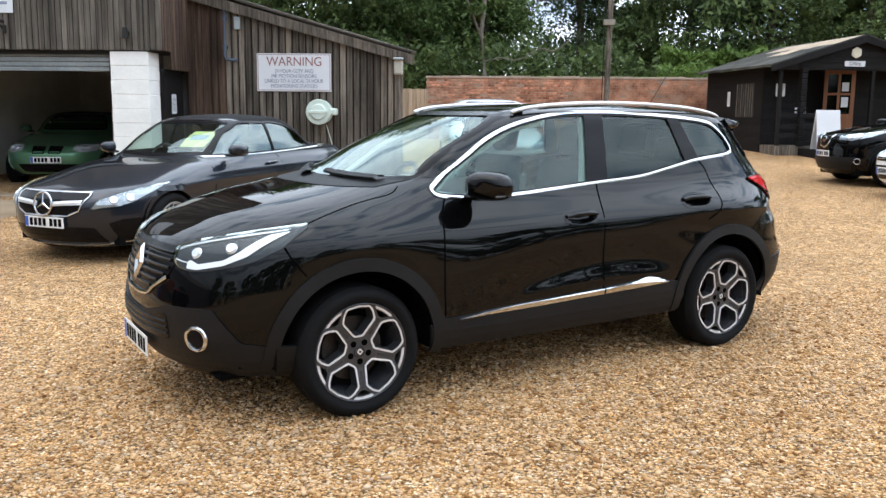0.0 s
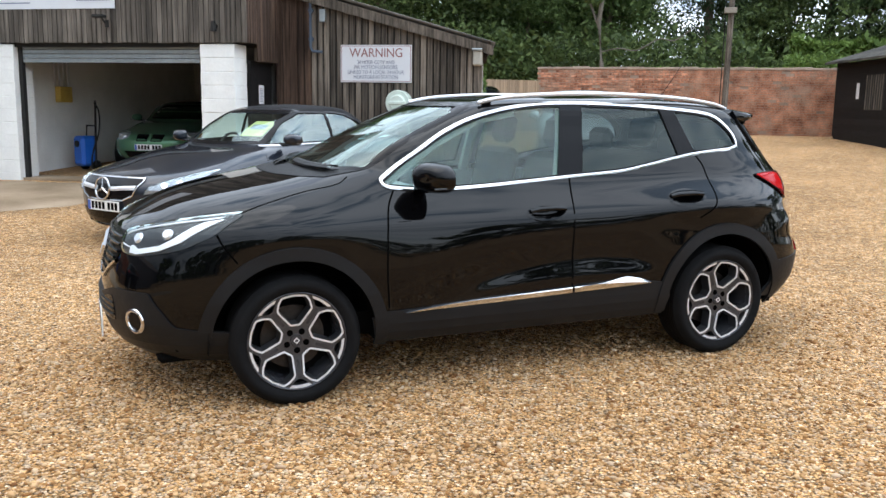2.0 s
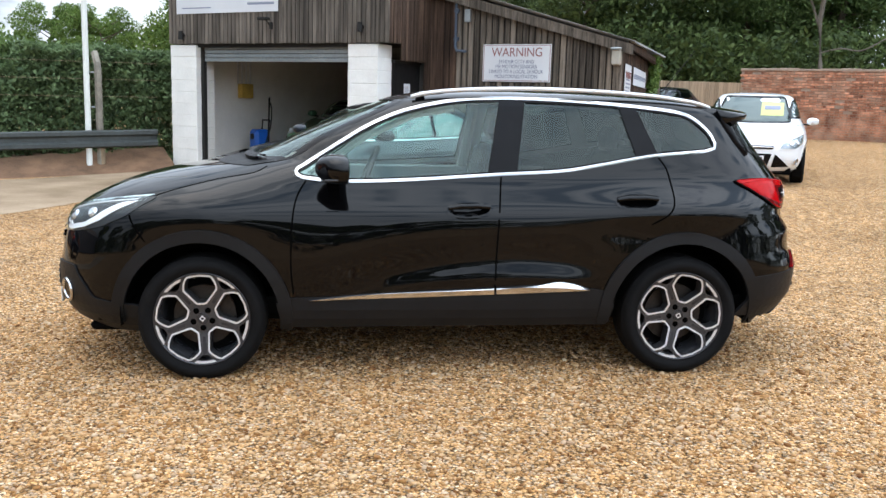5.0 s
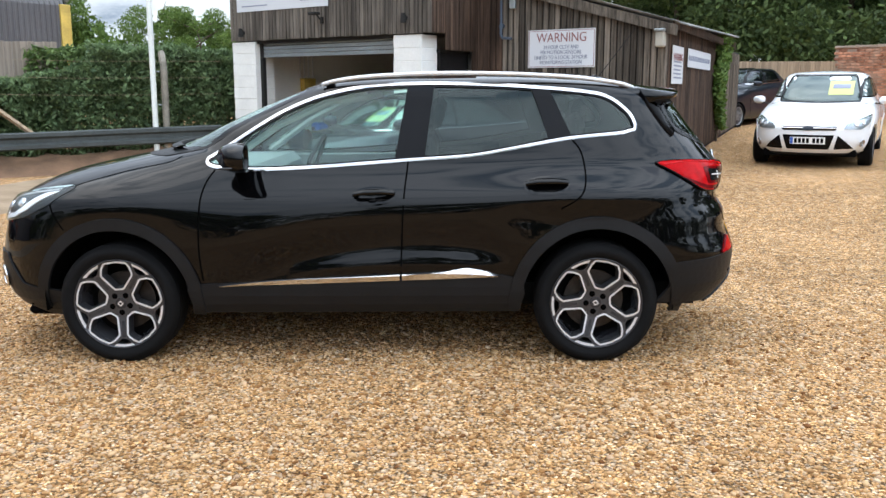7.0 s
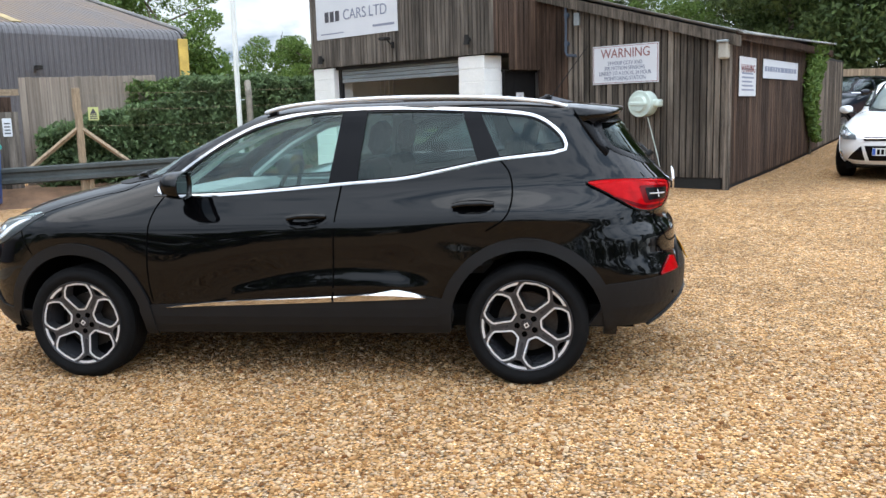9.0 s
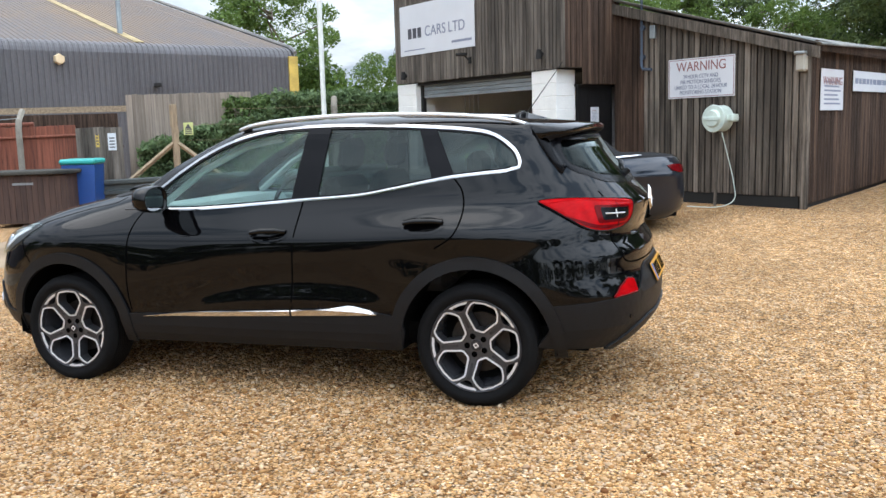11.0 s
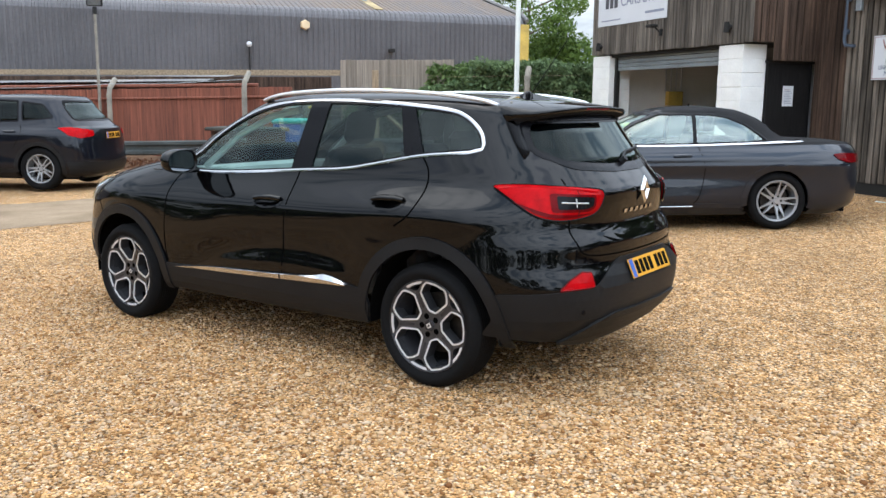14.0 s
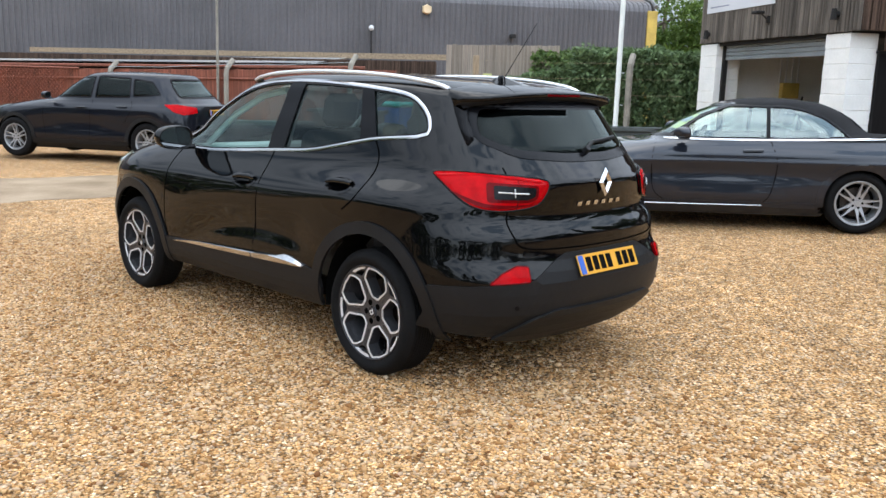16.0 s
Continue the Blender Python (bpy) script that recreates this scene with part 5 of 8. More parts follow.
            part("door_handle", strip(sh, kind, [(hx - .112, hz + .008), (hx - .05, hz + .018), (hx + .05, hz + .020), (hx + .116, hz + .014)], .024, .018, .016, False, .02, lambda t: .62 + .38 * math.sin(math.pi * min(1, max(0, .15 + .7 * t)))), BLACK_PAINT, dd, smooth=True)
        # roof rail
        sg = -1 if kind == "L" else 1
        pts = [Vector((x, sg * yy, zz)) for x, yy, zz in ((-.20, .565, 1.528), (-.10, .580, 1.552), (.10, .592, 1.573), (.45, .598, 1.586), (.85, .594, 1.580), (1.20, .582, 1.560), (1.45, .562, 1.528), (1.55, .545, 1.500))]
        rail = part("roof_rail", tube(spline([tuple(p) for p in pts], 5), .015, 8, .8), SATIN, car, "satin aluminium roof rail", smooth=True)
        for a, b in ((0, 1), (6, 7)):
            p, q = pts[a], pts[b]
            m = p.lerp(q, .5)
            part("rail_foot", tube([tuple(m.lerp(e, .5) + Vector((0, -sg * .006, -.014))) for e in (p, m, q)], .012, 6, 1.2), PIANO, rail)
    mirror_pair(car, -.605, .955, 1.145, BLACK_PAINT, .092, .132, .078)
    # glass front and rear
    part("windscreen", panel(sh, "F", screen, -.004, 0, .07), SCREEN, body, smooth=True)
    part("windscreen_seal", strip(sh, "F", screen, .045, .001, .012, True, .05), PIANO, body)
    tail = made["tailgate"]
    part("rear_window", panel(sh, "B", rear_glass, .002, .01, .06), REAR_GLASS, tail, "dark privacy glass", smooth=True)
    part("rear_window_seal", strip(sh, "B", rear_glass, .04, .004, .012, True, .05), PIANO, tail)
    # matt black band over the glass top imitates the spoiler's shade
    part("spoiler_shade_band", panel(sh, "B", rounded([(-.545, 1.415), (-.535, 1.472), (.535, 1.472), (.545, 1.415)], .01), .005, .01, .05), SOFT_TOP_AND_SHADE, tail, "matt black band painted as the shade under the spoiler")
    # scuttle and wipers
    part("scuttle", panel(sh, "F", [(-.66, 1.135), (-.68, 1.165), (0, 1.168), (.68, 1.165), (.66, 1.135), (0, 1.135)], .003, .01, .06), CLADDING, body)
    for a, b in (((.10, 1.160), (.52, 1.185)), ((-.55, 1.165), (-.02, 1.178))):
        part("wiper", strip(sh, "F", [a, b], .014, .03, .02, False, .05), CLADDING, body)
    # headlamps
    for sg in (-1, 1):
        P = lambda pts: [(sg * s, z) for s, z in pts]
        lamp_o = spline([(.41, .862), (.485, .893), (.69, .941), (.88, .974), (.938, .974), (.965, .93), (.970, .885), (.92, .848), (.836, .808), (.62, .768), (.50, .772), (.44, .805)], 4, True)
        lp = part("headlamp", panel(sh, "F", P(lamp_o), .003, .012, .03), LAMP_GREY, body, "clear headlamp with a white light guide")
        part("light_guide", panel(sh, "F", P(rounded([(.530, .808), (.545, .816), (.60, .800), (.73, .826), (.785, .862), (.835, .938), (.905, .952), (.880, .900), (.835, .845), (.74, .802), (.60, .774), (.535, .776)], .006)), .009, .006, .02), LED_WHITE, lp, "thick white light guide")
        part("light_guide", strip(sh, "F", P([(.435, .812), (.48, .806), (.535, .802)]), .005, .009, .006, False, .03), LED_WHITE, lp)
        part("lamp_brow", strip(sh, "F", P(spline([(.43, .858), (.49, .880), (.69, .927), (.88, .960)], 5)), .008, .009, .006, False, .03), SATIN, lp)
        for s, z in ((.56, .850), (.73, .880)):
            c, d = sh.place("F", sg * s, z, .004), sh.place("F", sg * s, z, .016)
            part("projector_lens", rod(c, d, .030, .022, 18), LAMP_WHITE, lp, smooth=False)
        part("lamp_cover", panel(sh, "F", P(lamp_o), .017, .016, .03), COVER, lp, smooth=True)
        # fog lamp
        c, d = sh.place("F", sg * .64, .447, .012), sh.place("F", sg * .64, .447, .030)
        part("fog_lamp_ring", ring_torus(c, d - c, .056, .010), CHROME, body)
        part("fog_lamp", rod(c, c + (d - c) * .2, .048, .040, 18), PIANO, body)
        # tail lamp
        tl = spline([(.972, 1.084), (.89, 1.100), (.75, 1.100), (.55, 1.086), (.42, 1.072), (.398, 1.050), (.425, .990), (.47, .952), (.58, .932), (.70, .930), (.80, .955), (.90, 1.020)], 4, True)
        t = part("tail_lamp", panel(sh, "B", P(tl), .012, .02, .03), RED_LENS, body, "red tail lamp with a clear inner bar", smooth=True)
        part("lens_rim", strip(sh, "B", P(tl), .009, .0140, .011, True, .03), PIANO, t)
        part("lower_lens", panel(sh, "B", P(spline([(.90, 1.015), (.80, .965), (.70, .941), (.58, .943), (.48, .960), (.60, .956), (.72, .962), (.82, .990)], 3, True)), .0132, .004, .03), RED_DEEP, t)
        part("lens_joint", strip(sh, "B", P([(.552, 1.083), (.566, .935)]), .004, .0150, .004, False, .03), PIANO, t)
        part("inner_lens", panel(sh, "B", P(rounded([(.715, 1.058), (.455, 1.048), (.46, .985), (.51, .968), (.715, .968)], .02)), .0135, .004, .03), RED_DEEP, t)
        part("light_band", strip(sh, "B", P(spline([(.95, 1.075), (.80, 1.088), (.60, 1.078), (.44, 1.062)], 4)), .010, .0155, .004, False, .03), RED_LENS, t)
        part("reversing_lens", panel(sh, "B", P(rounded([(.68, 1.046), (.47, 1.038), (.475, .995), (.52, .982), (.68, .982)], .012)), .0155, .006, .03), PIANO, t)
        part("lens_bar", strip(sh, "B", P([(.66, 1.014), (.51, 1.010)]), .007, .019, .006, False, .03), SATIN, t)
        part("lens_bar", strip(sh, "B", P([(.580, 1.032), (.578, .992)]), .006, .019, .006, False, .02), SATIN, t)
        part("rear_reflector", panel(sh, "B", P(rounded([(.765, .588), (.560, .594), (.552, .662), (.61, .668), (.69, .638)], .010)), .010, .012, .03), RED_LENS, body, "red bumper reflector")
        part("reflector_rim", strip(sh, "B", P(rounded([(.765, .588), (.560, .594), (.552, .662), (.61, .668), (.69, .638)], .010)), .008, .0115, .006, True, .03), RED_DEEP, body)
        part("parking_sensor", rod(sh.place("B", sg * .62, .47, .008), sh.place("B", sg * .62, .47, .013), .011, .011, 12), PIANO, body)
        part("bumper_seam", strip(sh, "F", P(spline([(.98, .885), (1.02, .857), (1.09, .80), (1.15, .748)], 5)), .007, .0012, .003, False, .03), SEAM, body)
    part("front_bumper_cladding", panel(sh, "F", rounded([(-1.08, .235), (-1.12, .405), (-.98, .413), (-.86, .428), (-.73, .595), (-.45, .590), (-.17, .525), (.17, .525), (.45, .590), (.73, .595), (.86, .428), (.98, .413), (1.12, .405), (1.08, .235), (0, .235)], .02), .010, .02, .05), CLADDING, body, "grained black lower bumper")
    part("rear_bumper_cladding", panel(sh, "B", rounded([(-1.08, .335), (-1.10, .560), (-1.03, .565), (-.79, .579), (-.54, .597), (-.40, .672), (-.30, .715), (.30, .715), (.40, .672), (.54, .597), (.79, .579), (1.03, .565), (1.10, .560), (1.08, .335), (.9, .325), (.6, .30), (0, .28), (-.6, .30), (-.9, .325)], .02), .008, .02, .05), CLADDING, body, "grained black lower rear bumper")
    part("rear_diffuser", panel(sh, "B", rounded([(-.66, .30), (-.52, .41), (-.40, .445), (.40, .445), (.52, .41), (.66, .30), (.45, .265), (-.45, .265)], .03), .020, .02, .05), CLADDING, body)
    for sg in (-1, 1):
        part("tailgate_seam", strip(sh, "B", spline([(sg * .585, 1.13), (sg * .605, .95), (sg * .61, .82), (sg * .55, .752), (sg * .3, .738), (0, .735)], 5), .008, .0012, .003, False, .03), SEAM, body)
        part("bonnet_seam", strip(sh, "T", spline([(-1.585, sg * .770), (-1.40, sg * .732), (-1.23, sg * .701), (-1.06, sg * .690), (-.99, sg * .645)], 5), .007, .0012, .003, False, .04), SEAM, body)
    # grille
    g = part("grille", panel(sh, "F", rounded([(-.41, .868), (-.44, .800), (-.40, .725), (-.17, .620), (.17, .620), (.40, .725), (.44, .800), (.41, .868)], .02), .004, .01, .04), PIANO, body, "gloss black grille with a silver diamond badge")
    for z in (.66, .695, .73, .765, .80, .835):
        wd = .20 + .20 * min(1, (z - .64) / .11)
        part("grille_slat", strip(sh, "F", [(-wd, z), (wd, z)], .014, .014, .012, False, .05), PIANO, g)
    part("grille_chrome", strip(sh, "F", spline([(-.40, .720), (-.28, .660), (-.17, .610), (.17, .610), (.28, .660), (.40, .720)], 4), .018, .014, .012, False, .04), CHROME, g)
    part("bumper_intake", panel(sh, "F", rounded([(-.46, .42), (-.44, .555), (-.17, .50), (.17, .50), (.44, .555), (.46, .42)], .04), .013, .01, .04), PIANO, body)
    for z in (.45, .48, .51):
        part("intake_slat", strip(sh, "F", [(-.44, z), (.44, z)], .010, .020, .012, False, .06), CLADDING, body)
    for kind, s, z, big in (("F", 0, .745, 1.35), ("B", 0, 1.050, 1.0)):
        base = sh.place(kind, s, z, .012)
        n = (sh.place(kind, s, z, .03) - base).normalized()
        part("diamond_badge", diamond(base, n, .052 * big, .076 * big), CHROME, body if kind == "F" else tail, "chrome diamond badge")
    # model script as plain shapes
    for k in range(6):
        s = -.165 + k * .066
        part("badge_letter", strip(sh, "B", [(s - .015, .947), (s + .015, .947)], .022, .005, .004, False, .02), CHROME, tail)
    plate_m = sh.place("F", 0, .345, .045)
    plate(body, pose(plate_m.x, 0, .345, 0, 0, -90), PLATE_WHITE)
    plate(tail, pose(2.205, -.005, .648, -24, 0, 90), PLATE_YELLOW)
    # spoiler with side fins and high brake light
    sp = bmesh.new()
    rows = []
    for i in range(25):
        y = -.60 + 1.20 * i / 24
        e = abs(y) / .60
        k = 1 - e ** 4
        xt = 1.715 + .155 * k ** .5 - .03 * e * e
        z0 = sh.top(1.42, min(abs(y), .56)) if abs(y) < .56 else 1.50
        drop = .035 * e * e
        rows.append([sp.verts.new(p) for p in ((1.40, y * .96, z0 - .004), (1.58, y * .97, max(1.524 - .03 * e * e, min(1.53, sh.top(1.58, max(.05, min(abs(y) * .97, .57))) + .003))), (xt - .01, y, 1.498 - drop), (xt, y, 1.490 - drop), (xt - .006, y, 1.470 - drop), (xt - .05, y * .985, 1.452 - drop), (1.69, y * .97, 1.440 - drop))])
    for a, b in zip(rows, rows[1:]):
        for j in range(6):
            f = sp.faces.new((a[j], a[j + 1], b[j + 1], b[j]))
            # underside faces take matt black to paint in the overhang's shade
            f.material_index = 1 if j > 3 else 0
    sp.faces.new(rows[0][::-1])
    sp.faces.new(rows[-1])
    bmesh.ops.recalc_face_normals(sp, faces=sp.faces[:])
    spo = part("spoiler", sp, [BLACK_PAINT, SOFT_TOP_AND_SHADE], tail, smooth=True)
    for sg in (-1, 1):
        part("spoiler_fin", panel(sh, "B", [(sg * a, b) for a, b in rounded([(.535, 1.470), (.640, 1.475), (.668, 1.40), (.690, 1.30), (.700, 1.225), (.640, 1.262), (.615, 1.36), (.565, 1.44)], .015)], .012, .02, .04), PIANO, spo, "gloss black fin beside the rear window", smooth=True)
    part("high_brake_light", box(1.845, 1.868, -.14, .14, 1.474, 1.488, .003), RED_DEEP, spo, "red high-level brake light")
    part("rear_wiper", strip(sh, "B", [(.02, 1.205), (.10, 1.235), (.36, 1.255)], .015, .022, .016, False, .03), CLADDING, tail)
    part("wiper_hub", rod(sh.place("B", .0, 1.195, 0), sh.place("B", .0, 1.195, .035), .020, .016, 12), CLADDING, tail)
    a = part("aerial", rod((1.42, 0, 1.545), (1.66, 0, 1.86), .003, .002, 6), CLADDING, car)
    part("aerial_foot", rod((1.38, 0, 1.54), (1.43, 0, 1.575), .03, .012, 10), CLADDING, a)
    # cabin
    cab = part("dashboard", box(-.98, -.55, -.66, .66, .86, 1.08, .05), TRIM_GREY, car)
    part("steering_wheel", ring_torus(Vector((-.42, .36, 1.03)), Vector((-1, 0, .45)), .18, .016), SEAT_DARK, cab)
    part("cabin_floor", box(-1.0, 1.9, -.72, .72, .32, .42), UNDER, car)
    for y in (-.37, .37):
        seat(car, -.02, y, .55)
    seat(car, .86, 0, .57, .58, 1.25)
    for y in (-.42, .42):
        part("headrest", box(1.20, 1.29, y - .13, y + .13, 1.18, 1.36, .04), SEAT_DARK, car)
    part("headlining", box(-.15, 1.45, -.55, .55, 1.500, 1.515), LINING, car)
    part("parcel_shelf", box(1.35, 1.90, -.60, .60, 1.05, 1.08), SEAT_DARK, car)
    for sg in (-1, 1):
        part("door_card", box(-.80, .86, sg * .70 - .02, sg * .70 + .02, .40, 1.06, .01), TRIM_GREY, car)
        part("pillar_trim", tube([(-.76, sg * .60, 1.09), (-.46, sg * .56, 1.30), (-.18, sg * .52, 1.43), (.05, sg * .50, 1.47)], .022, 6), LINING, car)
        part("pillar_trim", tube([(.26, sg * .69, 1.06), (.30, sg * .64, 1.30), (.33, sg * .58, 1.49)], .035, 6), LINING, car)
    for x in AX:
        wheel(car, x, -.778, .338, .252, .225, "hex", -3 if x < 0 else 14, False)
        wheel(car, x, .778, .338, .252, .225, "hex", 40, True)
    return car


def grown2(poly, d):
    """The outline pushed outwards by a distance."""
    out, n = [], len(poly)
    area = sum(poly[i - 1][0] * poly[i][1] - poly[i][0] * poly[i - 1][1] for i in range(n))
    for i in range(n):
        a, b = Vector(poly[i - 1]), Vector(poly[(i + 1) % n])
        t = (b - a).normalized()
        nrm = Vector((t.y, -t.x)) * (1 if area > 0 else -1)
        out.append((poly[i][0] + nrm.x * d, poly[i][1] + nrm.y * d))
    return out


def tube(pts, r, seg=8, flat=1.0, bm=None):
    """A round bar through points."""
    bm = bm or bmesh.new()
    rows = []
    for i, p in enumerate(pts):
        p = Vector(p)
        d = (Vector(pts[min(i + 1, len(pts) - 1)]) - Vector(pts[max(i - 1, 0)])).normalized()
        s = d.cross(Vector((0, 0, 1)))
        s = s.normalized() if s.length > 1e-4 else Vector((1, 0, 0))
        u = s.cross(d)
        rows.append([bm.verts.new(p + s * (r * math.cos(2 * math.pi * k / seg)) + u * (r * flat * math.sin(2 * math.pi * k / seg))) for k in range(seg)])
    for a, b in zip(rows, rows[1:]):
        for k in range(seg):
            j = (k + 1) % seg
            bm.faces.new((a[k], a[j], b[j], b[k]))
    bm.faces.new(rows[0][::-1])
    bm.faces.new(rows[-1])
    bmesh.ops.recalc_face_normals(bm, faces=bm.faces[:])
    return bm


def ring_torus(c, n, R, r, seg=28, sub=8):
    q = Vector(n).to_track_quat("Z", "Y").to_matrix().to_4x4()
    m = Matrix.Translation(c) @ q
    bm = bmesh.new()
    rows = [[bm.verts.new(m @ Vector(((R + r * math.cos(2 * math.pi * j / sub)) * math.cos(2 * math.pi * i / seg), (R + r * math.cos(2 * math.pi * j / sub)) * math.sin(2 * math.pi * i / seg), r * math.sin(2 * math.pi * j / sub)))) for j in range(sub)] for i in range(seg)]
    for i in range(seg):
        for j in range(sub):
            bm.faces.new((rows[i][j], rows[(i + 1) % seg][j], rows[(i + 1) % seg][(j + 1) % sub], rows[i][(j + 1) % sub]))
    bmesh.ops.recalc_face_normals(bm, faces=bm.faces[:])
    return bm


def diamond(c, n, w, h):
    """A hollow bevelled diamond."""
    side = Vector((0, 0, 1)).cross(n).normalized()
    up = n.cross(side).normalized()
    bm = bmesh.new()
    corners = [up, side * (w / h), -up, -side * (w / h)]
    o = [bm.verts.new(c + k * h) for k in corners]
    r = [bm.verts.new(c + k * h * .72 + n * .014) for k in corners]
    i = [bm.verts.new(c + k * h * .42 + n * .002) for k in corners]
    for k in range(4):
        j = (k + 1) % 4
        bm.faces.new((o[k], o[j], r[j], r[k]))
        bm.faces.new((r[k], r[j], i[j], i[k]))
    bmesh.ops.recalc_face_normals(bm, faces=bm.faces[:])
    return bm


black_suv()


def car_shape(xf, xr, W, H, hood0, hood1, cowl, rf, rr, belt, tail, bumps=(), low=.20, boot=None):
    """Body tables from a few true sizes. boot: (x, z) of the foot of the rear window where the car has a boot lid."""
    mid = (rf + rr) / 2
    front = [(low, xf + .14), (low + .1, xf + .04), (.45, xf), (.58, xf + .005), (hood0 - .07, xf + .03), (hood0, xf + .13), (hood0 * .55 + hood1 * .45, xf * .62 + cowl * .38 + .05), (hood0 * .2 + hood1 * .8, xf * .28 + cowl * .72), (hood1, cowl), (H * .5 + hood1 * .5, (cowl + rf) / 2 - .02), (H - .05, rf - .03), (H - .03, rf + (mid - rf) * .12), (H - .014, rf + (mid - rf) * .38), (H - .005, rf + (mid - rf) * .68), (H, mid - .05)]
    if boot:
        rear = [(low, xr - .16), (low + .12, xr - .03), (.5, xr), (.68, xr - .015), (tail - .08, xr - .03), (tail, xr - .07), (boot[1] - .02, xr - .32), (boot[1], boot[0]), ((boot[1] + H) / 2, (boot[0] * .55 + rr * .45)), (H - .05, rr + .02), (H - .03, rr - (rr - mid) * .25), (H - .014, rr - (rr - mid) * .5), (H - .005, rr - (rr - mid) * .75), (H, mid + .04)]
    else:
        rear = [(low, xr - .16), (low + .12, xr - .03), (.5, xr), (.68, xr - .02), (tail, xr - .05), (belt + .02, xr - .12), ((belt + H) / 2, (xr - .12) * .45 + rr * .55), (H - .06, rr + .06), (H - .035, rr - .06), (H - .02, rr - (rr - mid) * .35), (H - .008, rr - (rr - mid) * .65), (H, mid + .05)]
    width = [(low, W * .87), (low + .08, W * .95), (.42, W * .985), (.55, W * .985), (.72, W), (belt - .17, W * .985), (belt - .06, W * .945), (belt, W * .90), (belt + (H - belt) * .35, W * .835), (belt + (H - belt) * .7, W * .755), (H - .08, W * .70), (H - .045, W * .645), (H - .025, W * .53), (H - .012, W * .38), (H - .004, W * .22), (H, W * .08)]
    nf = [(low, 7), (.5, 8), (hood0, 7.5), (hood1, 5.5), (H - .1, 5.5), (H, 3)]
    nr = [(low, 7), (.6, 8), (belt, 6), (belt + .15, 4.5), (H, 3.2)]
    m = [(low, 2.4), (belt, 2.5), (belt + .1, 2.9), (H - .05, 2.9), (H, 2.2)]
    return Shape(mid, front, rear, width, nf, nr, m, bumps)


def plain_car(name, at, label, spec):
    """A parked car from its body shape and drawn outlines."""
    car = thing(name, at, label, "car")
    sh, col = spec["shape"], spec["paint"]
    AX, R = spec["axles"], spec["R"]
    AZ, ar = R, R + .055
    roof_mat = spec.get("roof")
    arch = arches(sh, AX, AZ, ar)
    wins = spec["windows"]
    see = spec.get("see", False)
    screen, rear_glass = spec["screen"], spec["rear_glass"]
    def shrink(poly, k):
        c = (sum(p[0] for p in poly) / len(poly), sum(p[1] for p in poly) / len(poly))
        return [(c[0] + (p[0] - c[0]) * k, c[1] + (p[1] - c[1]) * k) for p in poly]
    small = shrink(screen, .95)
    belt = spec["belt"]
    def skip(x, y, z):
        if arch(x, y, z):
            return True
        if see and z > belt and abs(y) > .4 and any(inside((x, z), w) for w in wins):
            return True
        if see and z > spec["hood1"] and x < 0.3 and abs(y) < .58 and inside((y, z), small):
            return True
        return False
    def pick(x, y, z):
        if roof_mat and z > belt + .012 and x > spec["rf"] - .02 and not (abs(y) > .3 and x < spec["rf"] + .04):
            return "roof"
        return "body"
    H = sh.z1
    levels = span(sh.z0, spec["hood0"], .04) + span(spec["hood0"], spec["hood1"], .014) + span(spec["hood1"], H - .07, .03) + span(H - .07, H, .008) + [H]
    made = body_mesh(car, sh, col, levels, skip, pick, ks=130)
    body = made["body"]
    if roof_mat and "roof" in made:
        made["roof"].data.materials.clear()
        made["roof"].data.materials.append(roof_mat)
        made["roof"].name = "soft_top"
        made["roof"]["label"] = "black fabric soft top"
    well(car, AX, AZ, ar, sh.w(.55) * .97)
    part("floor_pan", box(sh.xf(.3) + .25, sh.xr(.3) - .25, -sh.w(.4) * .75, sh.w(.4) * .75, .17, .28), UNDER, car)
    glass = spec.get("glass", PRIVACY)
    for kind in "LR":
        for w in wins:
            part("side_window", panel(sh, kind, w, -.005 if see else .003, 0 if see else .006, .06), glass, body, smooth=True)
            part("window_seal", strip(sh, kind, w, .022, .005, .012, True, .05), PIANO, body)
        if spec.get("trim"):
            part("belt_trim", strip(sh, kind, spec["trim"], .018, .009, .012, False, .05), CHROME, body, "bright belt-line trim")
        for ln in spec.get("seams", ()):
            part("shut_line", strip(sh, kind, ln, .009, .0014, .003, False, .05), SEAM, body)
        for hx, hz in spec.get("handles", ()):
            part("door_handle", strip(sh, kind, [(hx - .10, hz), (hx + .10, hz + .006)], .026, .03, .02, False, .04), spec.get("handle_mat", col), body)
        for cx in AX:
            o = [(cx + (ar + .035) * math.cos(radians(a)), AZ + (ar + .035) * math.sin(radians(a))) for a in range(-14, 196, 7)]
            i = [(cx + (ar - .035) * math.cos(radians(a)), AZ + (ar - .035) * math.sin(radians(a))) for a in range(-14, 196, 7)]
            part("wheel_arch_lip", panel(sh, kind, o + i[::-1], .007, .04, .045), spec.get("arch_mat", col), body, smooth=False)
        if spec.get("sill"):
            part("sill_trim", panel(sh, kind, [(AX[0] + ar + .03, sh.z0 + .02), (AX[0] + ar + .02, spec["sill"]), (AX[1] - ar - .02, spec["sill"]), (AX[1] - ar - .03, sh.z0 + .02)], .006, .02, .07), spec.get("arch_mat", col), body)
    mx, my, mz = spec["mirror"]
    mirror_pair(car, mx, my, mz, spec.get("mirror_mat", col), .09, .10, .065)
    part("windscreen", panel(sh, "F", screen, -.004 if see else .004, 0 if see else .008, .08), SCREEN if see else spec.get("screen_mat", PRIVACY), body, smooth=True)
    part("windscreen_seal", strip(sh, "F", screen, .03, .005, .012, True, .06), PIANO, body)
